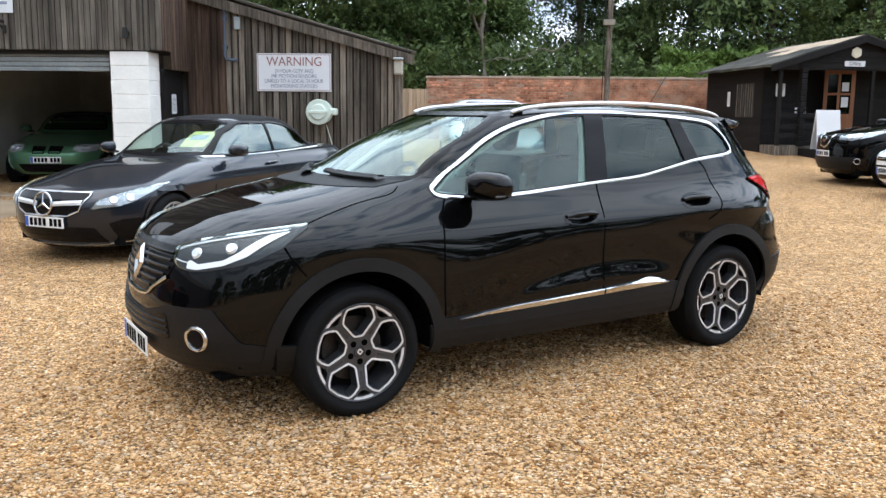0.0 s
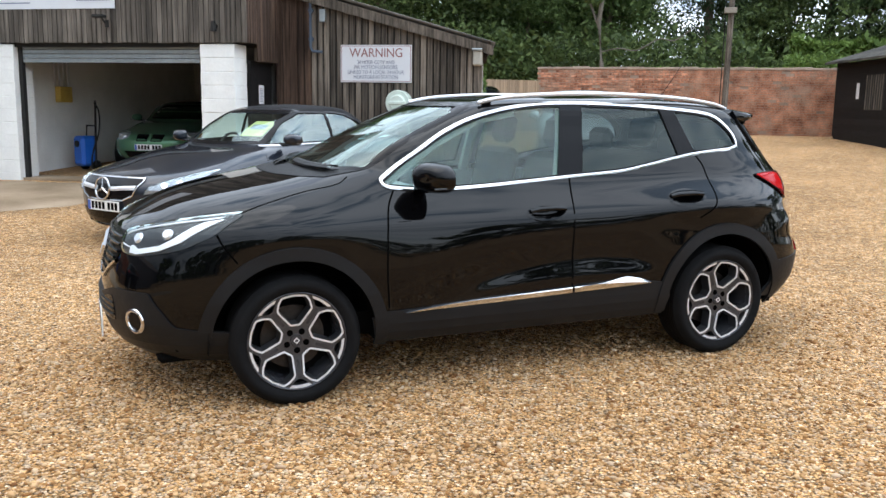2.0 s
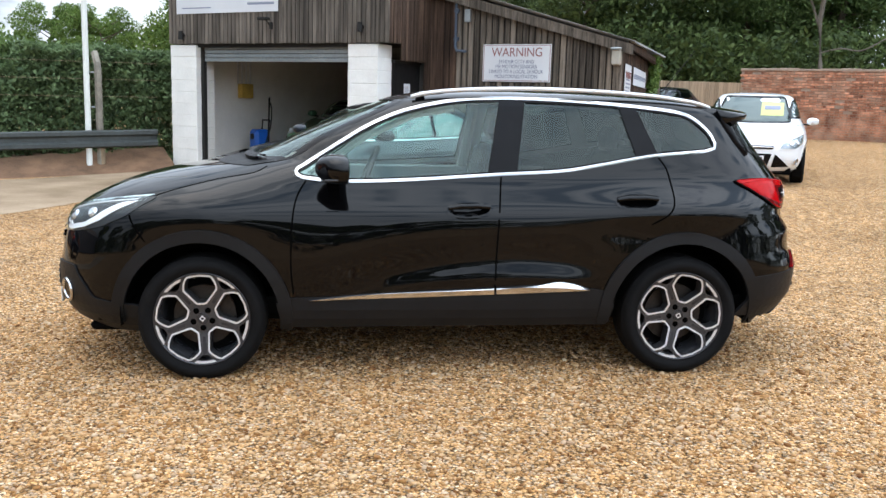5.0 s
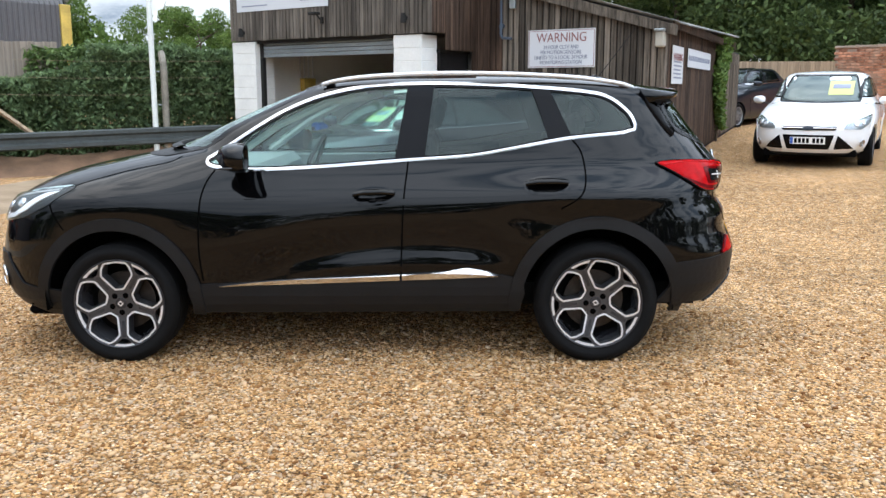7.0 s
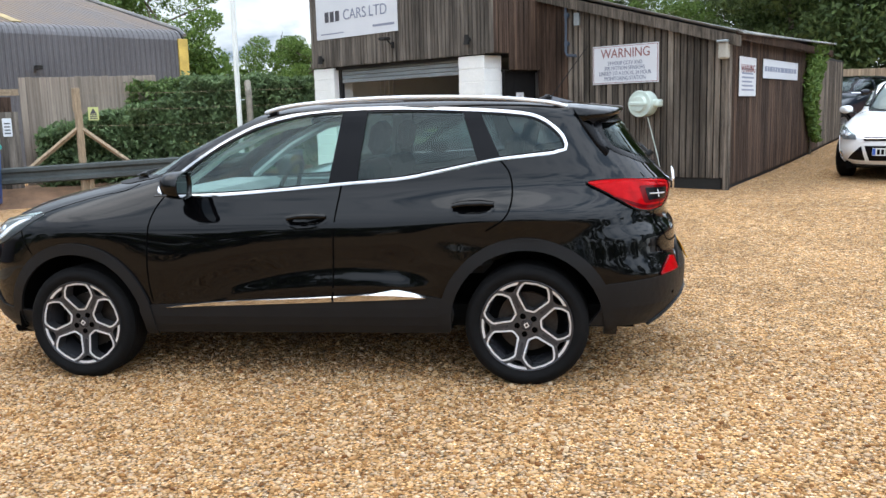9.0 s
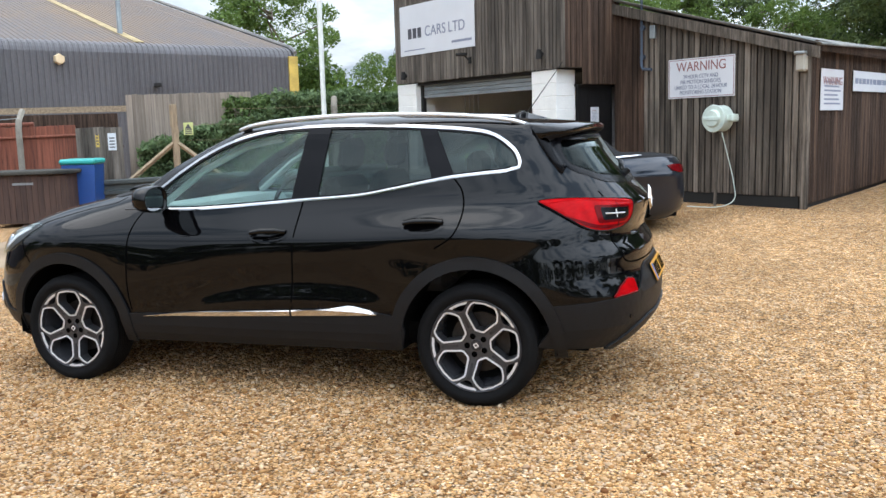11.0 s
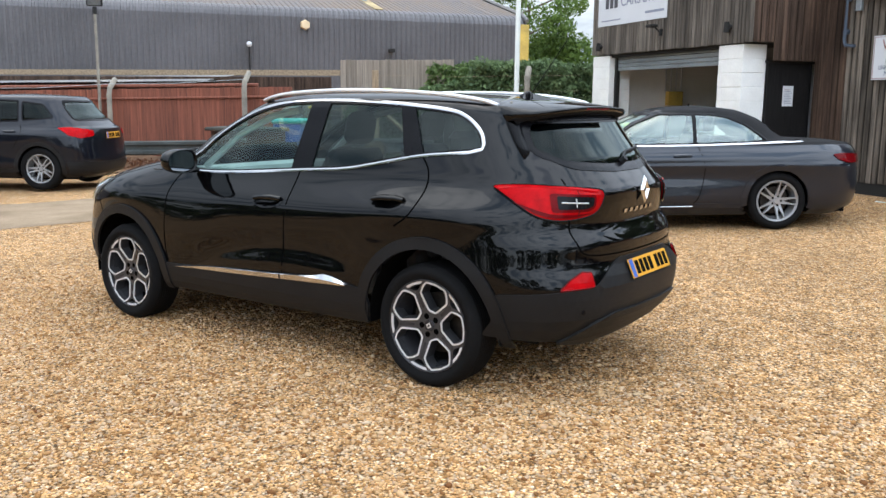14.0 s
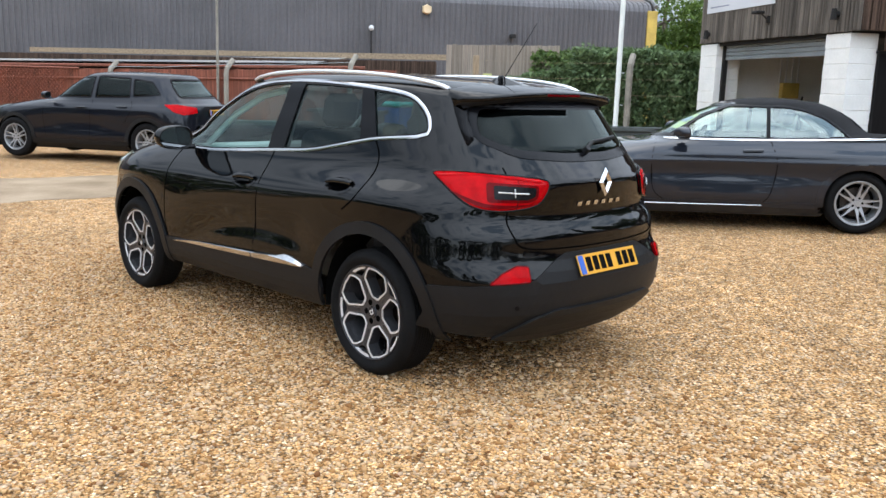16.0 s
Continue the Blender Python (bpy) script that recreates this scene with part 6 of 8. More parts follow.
    part("rear_window", panel(sh, "B", rear_glass, .004, .008, .08), PRIVACY, body, smooth=True)
    part("rear_window_seal", strip(sh, "B", rear_glass, .03, .005, .012, True, .06), PIANO, body)
    for sg in (-1, 1):
        P = lambda pts: [(sg * a, b) for a, b in pts]
        lp = part("headlamp", panel(sh, "F", P(rounded(spec["lamp"], .02)), .006, .012, .04), spec.get("lamp_mat", LAMP_GREY), body, "clear headlamp")
        c = (sum(p[0] for p in spec["lamp"]) / len(spec["lamp"]), sum(p[1] for p in spec["lamp"]) / len(spec["lamp"]))
        for d in (-.09, .05):
            a = sh.place("F", sg * (c[0] + d), c[1] + d * spec.get("rake", .12), .006)
            b = sh.place("F", sg * (c[0] + d), c[1] + d * spec.get("rake", .12), .02)
            part("lamp_reflector", rod(a, b, .042, .034, 16), LAMP_WHITE, lp)
        part("lamp_cover", panel(sh, "F", P(rounded(spec["lamp"], .02)), .022, .016, .05), COVER, lp, smooth=True)
        for kind, poly, mt, nm in spec.get("pairs", ()):
            part(nm, panel(sh, kind, P(rounded(poly, .012)), .009, .014, .05), mt, body)
        t = part("tail_lamp", panel(sh, "B", P(rounded(spec["tail"], .02)), .010, .016, .05), spec.get("tail_mat", RED_LENS), body, "red tail lamp", smooth=False)
        if spec.get("fog"):
            fs, fz = spec["fog"]
            a, b = sh.place("F", sg * fs, fz, .004), sh.place("F", sg * fs, fz, .014)
            part("fog_lamp", rod(a, b, .045, .045, 16), spec.get("fog_mat", LAMP_MID), body)
            part("fog_lamp_ring", ring_torus(b, b - a, .050, .008), CHROME, body)
    for kind, poly, mt, nm in spec.get("middles", ()):
        part(nm, panel(sh, kind, rounded(poly, .015), .009, .014, .05), mt, body)
    for kind, line, wd, mt, nm in spec.get("strips", ()):
        part(nm, strip(sh, kind, line, wd, .016, .014, False, .05), mt, body)
    if spec.get("star"):
        s, z, r = spec["star"]
        c = sh.place("F", s, z, .022)
        n = (sh.place("F", s, z, .05) - c).normalized()
        bd = part("round_badge", ring_torus(c, n, r, .010), CHROME, body, "chrome ring badge with three arms")
        side = Vector((0, 0, 1)).cross(n).normalized()
        up = n.cross(side).normalized()
        for k in range(3):
            d = up * math.cos(k * 2.0944) + side * math.sin(k * 2.0944)
            part("badge_arm", rod(c, c + d * r, .013, .004, 6), CHROME, bd)
    if spec.get("oval"):
        z, w, h, mt = spec["oval"]
        part("oval_badge", panel(sh, "F", [(w * math.cos(radians(a)), z + h * math.sin(radians(a))) for a in range(0, 360, 20)], .024, .02, .03), mt, body)
    fz, bz = spec["plates"]
    a, b = sh.place("F", 0, fz, .020), sh.place("B", 0, bz, .014)
    plate(body, pose(a.x, 0, fz, 0, 0, -90), PLATE_WHITE)
    plate(body, pose(b.x, 0, bz, -6, 0, 90), PLATE_YELLOW)
    if see:
        part("cabin_floor", box(spec["cowl"], AX[1] + .2, -.62, .62, .28, .40), UNDER, car)
        part("dashboard", box(spec["cowl"] + .05, spec["cowl"] + .50, -.62, .62, spec["hood1"] - .22, spec["hood1"] - .03, .05), SEAT_DARK, car)
        part("steering_wheel", ring_torus(Vector((spec["cowl"] + .62, .36, spec["hood1"] - .06)), Vector((-1, 0, .45)), .18, .016), SEAT_DARK, car)
        for y in (-.36, .36):
            seat(car, spec["cowl"] + 1.05, y, .42, .58)
        seat(car, spec["cowl"] + 1.72, 0, .42, .38, 1.1)
    if spec.get("card"):
        y0, y1, z0, z1 = spec["card"]
        cd = part("price_card", panel(sh, "F", [(y0, z0), (y0, z1), (y1, z1), (y1, z0)], .008 if not see else -.012, .002, .06), CARD_YELLOW, body, "yellow price card inside the windscreen")
        part("print_bar", strip(sh, "F", [(y0 * .85 + y1 * .15, z0 * .4 + z1 * .6), (y0 * .15 + y1 * .85, z0 * .4 + z1 * .6)], (z1 - z0) * .3, .012 if not see else -.008, .003, False, .06), SIGN_GREY, cd)
    for x in AX:
        for sg in (-1, 1):
            wheel(car, x, sg * (sh.w(.5) - .115), R, spec["rim"], .215, spec["spokes"], random.uniform(0, 60), sg > 0)
    return car


def ground_pose(x, y, rot):
    return pose(x, y, ground_z(x, y), 0, 0, rot)


def convertible():
    sh = car_shape(-2.21, 2.49, .893, 1.392, .69, .945, -.78, .08, 1.02, .93, .93, [(1.38, .40, .78, .14, .022), (-1.38, .40, .74, .12, .016), (.1, 1.6, .80, .035, .012), (0, 1.1, .62, .09, -.022), (.1, .95, .34, .05, .012)], boot=(1.64, 1.00), low=.155)
    return plain_car("convertible_car", pose(-3.572, 10.18, ground_z(-3.57, 10.2) + .01, 0, -1.2, 69.4), "dark grey-blue convertible with its black soft top raised", dict(
        shape=sh, paint=MERC_PAINT, axles=(-1.38, 1.38), R=.325, rim=.232, spokes=5, roof=SOFT_TOP_AND_SHADE, rf=.08, cowl=-.78, hood0=.69, hood1=.945, belt=.93, see=True, glass=TOP_GLASS,
        windows=[rounded([(-.58, .962), (.443, .968), (.446, 1.30), (.06, 1.312), (-.22, 1.20)], .02), rounded([(.459, .968), (1.28, .985), (1.20, 1.06), (1.02, 1.19), (.82, 1.27), (.62, 1.30), (.462, 1.305)], .02)],
        trim=spline([(-.62, .95), (.4, .952), (1.2, .97), (1.68, .985)], 5), seams=[spline([(-.70, .93), (-.74, .75), (-.72, .42), (-.60, .30)], 4), spline([(.48, .94), (.55, .70), (.50, .40), (.42, .29)], 4)],
        handles=[(.30, .835)], handle_mat=MERC_PAINT, sill=.30, mirror=(-.42, .95, 1.02),
        screen=rounded([(-.68, .985), (-.60, 1.15), (-.52, 1.315), (.52, 1.315), (.60, 1.15), (.68, .985), (0, .97)], .04), rear_glass=rounded([(-.45, 1.24), (.45, 1.24), (.52, 1.09), (-.52, 1.09)], .05),
        lamp=[(.51, .535), (.56, .605), (.72, .665), (.93, .722), (1.08, .745), (1.02, .675), (.90, .600), (.76, .560), (.62, .552)], tail=[(.50, .825), (.90, .845), (1.02, .835), (.98, .775), (.84, .735), (.52, .74)], tail_mat=RED_DEEP,
        middles=[("F", [(-.44, .685), (.44, .685), (.46, .655), (.39, .520), (.27, .470), (-.27, .470), (-.39, .520), (-.46, .655)], PIANO, "grille"), ("F", [(-.52, .36), (.52, .36), (.60, .215), (-.60, .215)], PIANO, "lower_intake")],
        pairs=[("F", [(.66, .40), (.80, .435), (1.02, .44), (1.10, .33), (1.02, .24), (.72, .225)], PIANO, "side_intake")],
        strips=[("F", [(-.42, .598), (-.26, .590), (-.09, .578)], .036, SATIN, "grille_bar"), ("F", [(.09, .578), (.26, .590), (.42, .598)], .036, SATIN, "grille_bar"), ("F", [(-.46, .655), (-.44, .685), (.44, .685), (.46, .655), (.39, .520), (.27, .470), (-.27, .470), (-.39, .520), (-.46, .655)], .014, CHROME, "grille_surround"), ("L", [(-.95, .262), (-.3, .264), (.42, .270)], .010, CHROME, "sill_trim_line"), ("R", [(-.95, .262), (-.3, .264), (.42, .270)], .010, CHROME, "sill_trim_line"), ("F", spline([(-1.05, .25), (-.55, .19), (0, .18), (.55, .19), (1.05, .25)], 5), .014, CHROME, "splitter_trim")],
        lamp_mat=LAMP_MID, star=(0, .580, .112), plates=(.405, .62), card=(-.52, -.22, 1.06, 1.22)))


def estate_suv():
    sh = car_shape(-2.25, 2.33, .925, 1.625, .90, 1.10, -.88, .02, 1.68, 1.06, 1.04, [(1.4, .45, .95, .15, .02), (.1, 1.7, .95, .035, .010), (0, 1.0, .70, .10, -.022), (0, .95, .44, .06, .012)])
    return plain_car("suv_car", pose(-11.9, 1.80, -.03, 0, 0, 66), "dark blue-black SUV parked beside the red fence", dict(
        shape=sh, paint=NAVY_PAINT, axles=(-1.405, 1.405), R=.365, rim=.245, spokes=5, rf=.02, cowl=-.88, hood0=.90, hood1=1.10, belt=1.06, glass=REAR_GLASS,
        windows=[rounded([(-.62, 1.13), (.22, 1.14), (.24, 1.52), (-.10, 1.49), (-.38, 1.34)], .03), rounded([(.30, 1.14), (1.02, 1.16), (.98, 1.50), (.32, 1.53)], .03), rounded([(1.09, 1.17), (1.62, 1.22), (1.42, 1.44), (1.05, 1.49)], .04)],
        seams=[spline([(-.72, 1.06), (-.76, .75), (-.70, .36)], 4), spline([(.26, 1.10), (.24, .75), (.22, .34)], 4), spline([(1.06, 1.10), (1.10, .95), (.95, .70)], 4)],
        handles=[(.06, .95), (.90, .98)], sill=.36, arch_mat=CLADDING, mirror=(-.58, 1.02, 1.16),
        screen=rounded([(-.64, 1.14), (-.50, 1.54), (.50, 1.54), (.64, 1.14)], .04), rear_glass=rounded([(-.55, 1.50), (.55, 1.50), (.66, 1.18), (-.66, 1.18)], .05),
        lamp=[(.36, .80), (.36, .90), (.62, .93), (.95, .95), (.88, .83), (.62, .79)], tail=[(.55, 1.01), (.90, 1.06), (1.12, 1.05), (1.0, .93), (.82, .88), (.56, .92)],
        middles=[("F", [(-.27, .88), (-.03, .88), (-.03, .70), (-.25, .70)], PIANO, "grille"), ("F", [(.03, .88), (.27, .88), (.25, .70), (.03, .70)], PIANO, "grille"), ("F", [(-.6, .5), (.6, .5), (.5, .3), (-.5, .3)], CLADDING, "lower_intake"), ("B", [(-1.1, .48), (1.1, .48), (1.0, .27), (-1.0, .27)], CLADDING, "rear_bumper_trim")],
        plates=(.56, .92)))


def white_hatch():
    sh = car_shape(-2.20, 2.15, .905, 1.475, .72, .955, -1.0, -.12, 1.30, .985, .98, [(1.3, .4, .85, .14, .02)])
    return plain_car("hatchback_car", pose(-.20, 17.78, .385, 0, -1.2, 98), "white five-door hatchback with a yellow price card", dict(
        shape=sh, paint=WHITE_PAINT, axles=(-1.324, 1.324), R=.318, rim=.215, spokes=5, rf=-.12, cowl=-1.0, hood0=.72, hood1=.955, belt=.985, screen_mat=SHADE_GLASS,
        windows=[rounded([(-.66, 1.05), (.15, 1.06), (.18, 1.36), (-.16, 1.33), (-.45, 1.20)], .03), rounded([(.22, 1.06), (.95, 1.09), (.85, 1.33), (.25, 1.36)], .03)],
        seams=[spline([(-.76, .98), (-.80, .7), (-.72, .3)], 4), spline([(.20, 1.0), (.18, .7), (.16, .3)], 4)], handles=[(.02, .88), (.86, .90)], mirror=(-.62, .98, 1.00), sill=.30,
        screen=rounded([(-.67, .985), (-.52, 1.40), (.52, 1.40), (.67, .985), (0, .97)], .05), rear_glass=rounded([(-.50, 1.36), (.50, 1.36), (.58, 1.12), (-.58, 1.12)], .05),
        lamp=[(.50, .60), (.53, .67), (.75, .74), (1.06, .80), (1.02, .68), (.80, .595)], lamp_mat=LAMP_MID, tail=[(.48, .95), (.95, 1.0), (1.05, .88), (.80, .78), (.52, .82)],
        middles=[("F", [(-.37, .515), (.37, .515), (.30, .30), (-.30, .30)], PIANO, "lower_grille"), ("F", [(-.40, .640), (.40, .640), (.38, .585), (-.38, .585)], PIANO, "upper_grille"), ("F", [(-.90, .235), (.90, .235), (.85, .20), (-.85, .20)], CLADDING, "lower_lip")],
        pairs=[("F", [(.42, .51), (.68, .31), (.37, .30)], PIANO, "side_intake")], strips=[("F", [(-.40, .615), (.40, .615)], .018, CHROME, "grille_bar")],
        fog=(.84, .39), oval=(.612, .075, .032, MERC_PAINT), plates=(.43, .80), card=(-.50, -.12, 1.08, 1.30)))


def black_crossover():
    sh = car_shape(-2.19, 2.18, .903, 1.59, .90, 1.10, -.95, -.05, 1.5, 1.06, 1.02, [(1.3, .4, .9, .14, .02), (-1.3, .4, .88, .14, .02)])
    return plain_car("crossover_car", pose(8.10, 16.72, ground_z(8.1, 16.7) - .01, 0, 0, 6), "black crossover with a chrome V grille on the shingle", dict(
        shape=sh, paint=BLACK_PAINT, axles=(-1.323, 1.323), R=.345, rim=.24, spokes=5, rf=-.05, cowl=-.95, hood0=.90, hood1=1.10, belt=1.06,
        windows=[rounded([(-.62, 1.11), (.2, 1.12), (.22, 1.46), (-.12, 1.43), (-.42, 1.28)], .03), rounded([(.27, 1.12), (1.0, 1.16), (.9, 1.42), (.30, 1.46)], .03)],
        seams=[spline([(-.74, 1.04), (-.78, .7), (-.7, .36)], 4), spline([(.25, 1.06), (.22, .7), (.2, .34)], 4)], handles=[(.05, .95), (.9, .98)], mirror=(-.6, .99, 1.12), sill=.36, arch_mat=CLADDING,
        screen=rounded([(-.65, 1.14), (-.5, 1.50), (.5, 1.50), (.65, 1.14), (0, 1.125)], .05), rear_glass=rounded([(-.5, 1.46), (.5, 1.46), (.6, 1.18), (-.6, 1.18)], .05),
        lamp=[(.40, .80), (.42, .86), (.70, .90), (1.02, .95), (.95, .86), (.66, .79)], tail=[(.45, 1.0), (.95, 1.05), (1.05, .95), (.8, .86), (.5, .90)], lamp_mat=LAMP_MID,
        middles=[("F", [(-.36, .86), (.36, .86), (.22, .66), (-.22, .66)], PIANO, "grille"), ("F", [(-.75, .50), (.75, .50), (.62, .28), (-.62, .28)], CLADDING, "lower_intake")],
        strips=[("F", [(-.24, .89), (-.13, .70), (0, .66), (.13, .70), (.24, .89)], .035, CHROME, "grille_chevron")], fog=(.78, .43), fog_mat=PIANO, oval=(.80, .06, .055, CHROME), plates=(.55, .86)))


def green_roadster():
    sh = car_shape(-1.95, 2.05, .86, 1.27, .66, .90, -.55, .15, .75, .86, .84, boot=(1.3, .92))
    return plain_car("roadster_car", pose(-7.90, 16.2, ground_z(-7, 13) + .04, 0, 0, 99), "metallic green roadster parked inside the garage", dict(
        shape=sh, paint=GREEN_PAINT, axles=(-1.22, 1.22), R=.31, rim=.21, spokes=5, roof=SOFT_TOP_AND_SHADE, rf=.15, cowl=-.55, hood0=.66, hood1=.90, belt=.86,
        windows=[rounded([(-.3, .90), (.62, .91), (.5, 1.16), (.12, 1.17)], .03)], seams=[spline([(-.5, .86), (-.55, .6), (-.5, .3)], 4)], handles=[(.4, .75)], mirror=(-.25, .92, .95),
        screen=rounded([(-.58, .945), (-.46, 1.19), (.46, 1.19), (.58, .945)], .04), rear_glass=rounded([(-.4, 1.14), (.4, 1.14), (.45, 1.0), (-.45, 1.0)], .05),
        lamp=[(.42, .60), (.42, .69), (.62, .715), (.86, .71), (.84, .60), (.62, .575)], tail=[(.5, .78), (.9, .79), (.95, .68), (.5, .66)], lamp_mat=LAMP_WHITE,
        middles=[("F", [(-.25, .67), (-.03, .67), (-.03, .555), (-.23, .555)], PIANO, "grille"), ("F", [(.03, .67), (.25, .67), (.23, .555), (.03, .555)], PIANO, "grille"), ("F", [(-.5, .38), (.5, .38), (.4, .25), (-.4, .25)], PIANO, "lower_intake")],
        pairs=[("F", [(.88, .61), (.88, .70), (1.0, .695), (.98, .62)], AMBER, "indicator")], plates=(.45, .6)))


def dark_hatch():
    sh = car_shape(-2.12, 2.0, .90, 1.44, .78, 1.0, -.95, -.08, 1.25, 1.0, .98)
    return plain_car("hatchback_car", pose(-3.95, 24.3, .66, 0, -1.5, 80), "dark blue hatchback parked by the tan fence", dict(
        shape=sh, paint=BLUE_PAINT, axles=(-1.28, 1.28), R=.31, rim=.215, spokes=10, rf=-.08, cowl=-.95, hood0=.78, hood1=1.02, belt=1.02,
        windows=[rounded([(-.60, 1.07), (.15, 1.08), (.18, 1.38), (-.12, 1.36), (-.42, 1.22)], .03), rounded([(.22, 1.08), (.95, 1.11), (.85, 1.35), (.25, 1.38)], .03)],
        seams=[spline([(-.72, 1.0), (-.76, .7), (-.7, .3)], 4), spline([(.20, 1.0), (.18, .7), (.16, .3)], 4)], handles=[(.02, .9), (.86, .92)], mirror=(-.58, .98, 1.06), trim=[(-.62, 1.045), (.2, 1.055), (1.0, 1.085)],
        screen=rounded([(-.64, 1.07), (-.5, 1.42), (.5, 1.42), (.64, 1.07)], .05), rear_glass=rounded([(-.5, 1.38), (.5, 1.38), (.58, 1.14), (-.58, 1.14)], .05),
        lamp=[(.48, .68), (.5, .76), (.8, .82), (1.02, .85), (.98, .74), (.75, .67)], tail=[(.48, .95), (.95, 1.0), (1.0, .86), (.52, .82)], plates=(.45, .8)))


random.seed(11)
convertible()
estate_suv()
hatch = white_hatch()
black_crossover()
green_roadster()
dark_hatch()
other = copy_thing(hatch, pose(8.22, 14.30, ground_z(8.2, 14.3), 0, 0, 6))
tagged(other, "white hatchback parked beside the black crossover")

# ---- boundary to the west: barrier, fences, hedge ----
LA, LU, LN = Vector((-10.0, 12.2, 0)), Vector((-0.506, -0.863, 0)), Vector((-0.863, 0.506, 0))


def lp(s, off, z):
    p = LA + LU * s + LN * off
    return (p.x, p.y, z)


LROT = math.degrees(math.atan2(LU.y, LU.x))


def crash_barrier():
    b = thing("crash_barrier", Matrix(), "weathered steel crash barrier on short posts along the yard edge", "barrier", kind="structure")
    prof = [(0.0, .155), (.05, .13), (.05, .07), (0.0, .035), (0.0, -.035), (.05, -.07), (.05, -.13), (0.0, -.155)]
    zc = lambda s: .71 - .028 * s
    for k in range(5):
        bm = bmesh.new()
        rows = []
        for s in (-.35 + k * 3.0, -.35 + k * 3.0 + 3.02):
            rows.append([bm.verts.new(lp(s, -.12 - o + .003 * (k % 2), zc(s) + h)) for o, h in prof])
        for i in range(len(prof) - 1):
            bm.faces.new((rows[0][i], rows[1][i], rows[1][i + 1], rows[0][i + 1]))
        part("rail", bm, RAIL_STEEL, b)
        s = k * 3.0 + .6
        part("post", rod(lp(s, -.02, -.3), lp(s, -.02, zc(s) + .12), .06, .06, 8), ROUGH_WOOD, b)


crash_barrier()


def trellis():
    t = thing("trellis", Matrix(), "diamond lattice panel in front of the red fence", "trellis")
    for k in range(34):
        for sg in (-1, 1):
            s0 = 14.6 + k * .12
            part("lath", rod(lp(s0, .50 + .008 * sg, .66 if sg > 0 else 1.64), lp(s0 + .98, .50 + .008 * sg, 1.64 if sg > 0 else .66), .012, .012, 4), RED_FENCE, t)
    for z in (.64, 1.66):
        part("frame_rail", rod(lp(14.5, .50, z), lp(19.6, .50, z), .026, .026, 4), RED_FENCE, t)


trellis()


def fence_run(name, label, s0, s1, off, z0, z1, material, pitch, width, rails=True):
    f = thing(name, Matrix(), label, "fence", kind="structure")
    me = [board_mesh("board", width * k, .018, 1.0, material) for k in (.97, 1.0, 1.02)]
    n = int((s1 - s0) / pitch)
    rng = random.Random(n)
    for i in range(n):
        s = s0 + (i + .5) * pitch
        a, b = z0(s), z1(s) + rng.uniform(-.008, .008)
        x, y, _ = lp(s, off + rng.uniform(-.004, .004), 0)
        shared("board", me[i % 3], f, Matrix.Translation((x, y, a)) @ Matrix.Rotation(radians(LROT), 4, "Z") @ Matrix.Diagonal((1, 1, b - a, 1)))
    if rails:
        for h in (.35, .75):
            p0, p1 = lp(s0, off + .05, z0(s0) * (1 - h) + z1(s0) * h), lp(s1, off + .05, z0(s1) * (1 - h) + z1(s1) * h)
            part("rail", rod(p0, p1, .03, .03, 6), material, f)
    return f


red = fence_run("fence", "red-stained close-board fence behind the barrier", 5.75, 18.0, .55, lambda s: .15, lambda s: 1.80 - .018 * (s - 6), RED_FENCE, .112, .112)
part("capping_rail", rod(lp(5.75, .52, 1.60), lp(18.0, .52, 1.35), .028, .028, 6), RED_FENCE, red)
fence_run("fence", "tall silvered close-board fence", 2.4, 5.0, 1.6, lambda s: .2, lambda s: 2.42, SILVER_FENCE, .13, .128)
gate = fence_run("gate", "grey weathered board gate with notices", 4.85, 5.75, .5, lambda s: .2, lambda s: 1.74, PALE_WOOD, .112, .110)


def notice_on_gate():
    for s, w, z0, z1, mt, lab in ((5.05, .16, 1.28, 1.62, SIGN_WHITE, "white notice with print fixed to the gate"), (5.33, .07, 1.35, 1.60, YELLOW_PAINT, "narrow yellow notice fixed to the gate")):
        x, y, _ = lp(s, .475, 0)
        n = thing("notice", pose(x, y, 0, 0, 0, LROT), lab, "sign")
        part("panel", box(-w / 2, w / 2, -.004, .004, z0, z1, .002), mt, n)
        for sgn in (-.006,):
            for k in range(4):
                part("print_bar", box(-w * .32, w * .32, .004, .006, z0 + .05 + k * .06, z0 + .075 + k * .06), SIGN_DARK, n)


notice_on_gate()


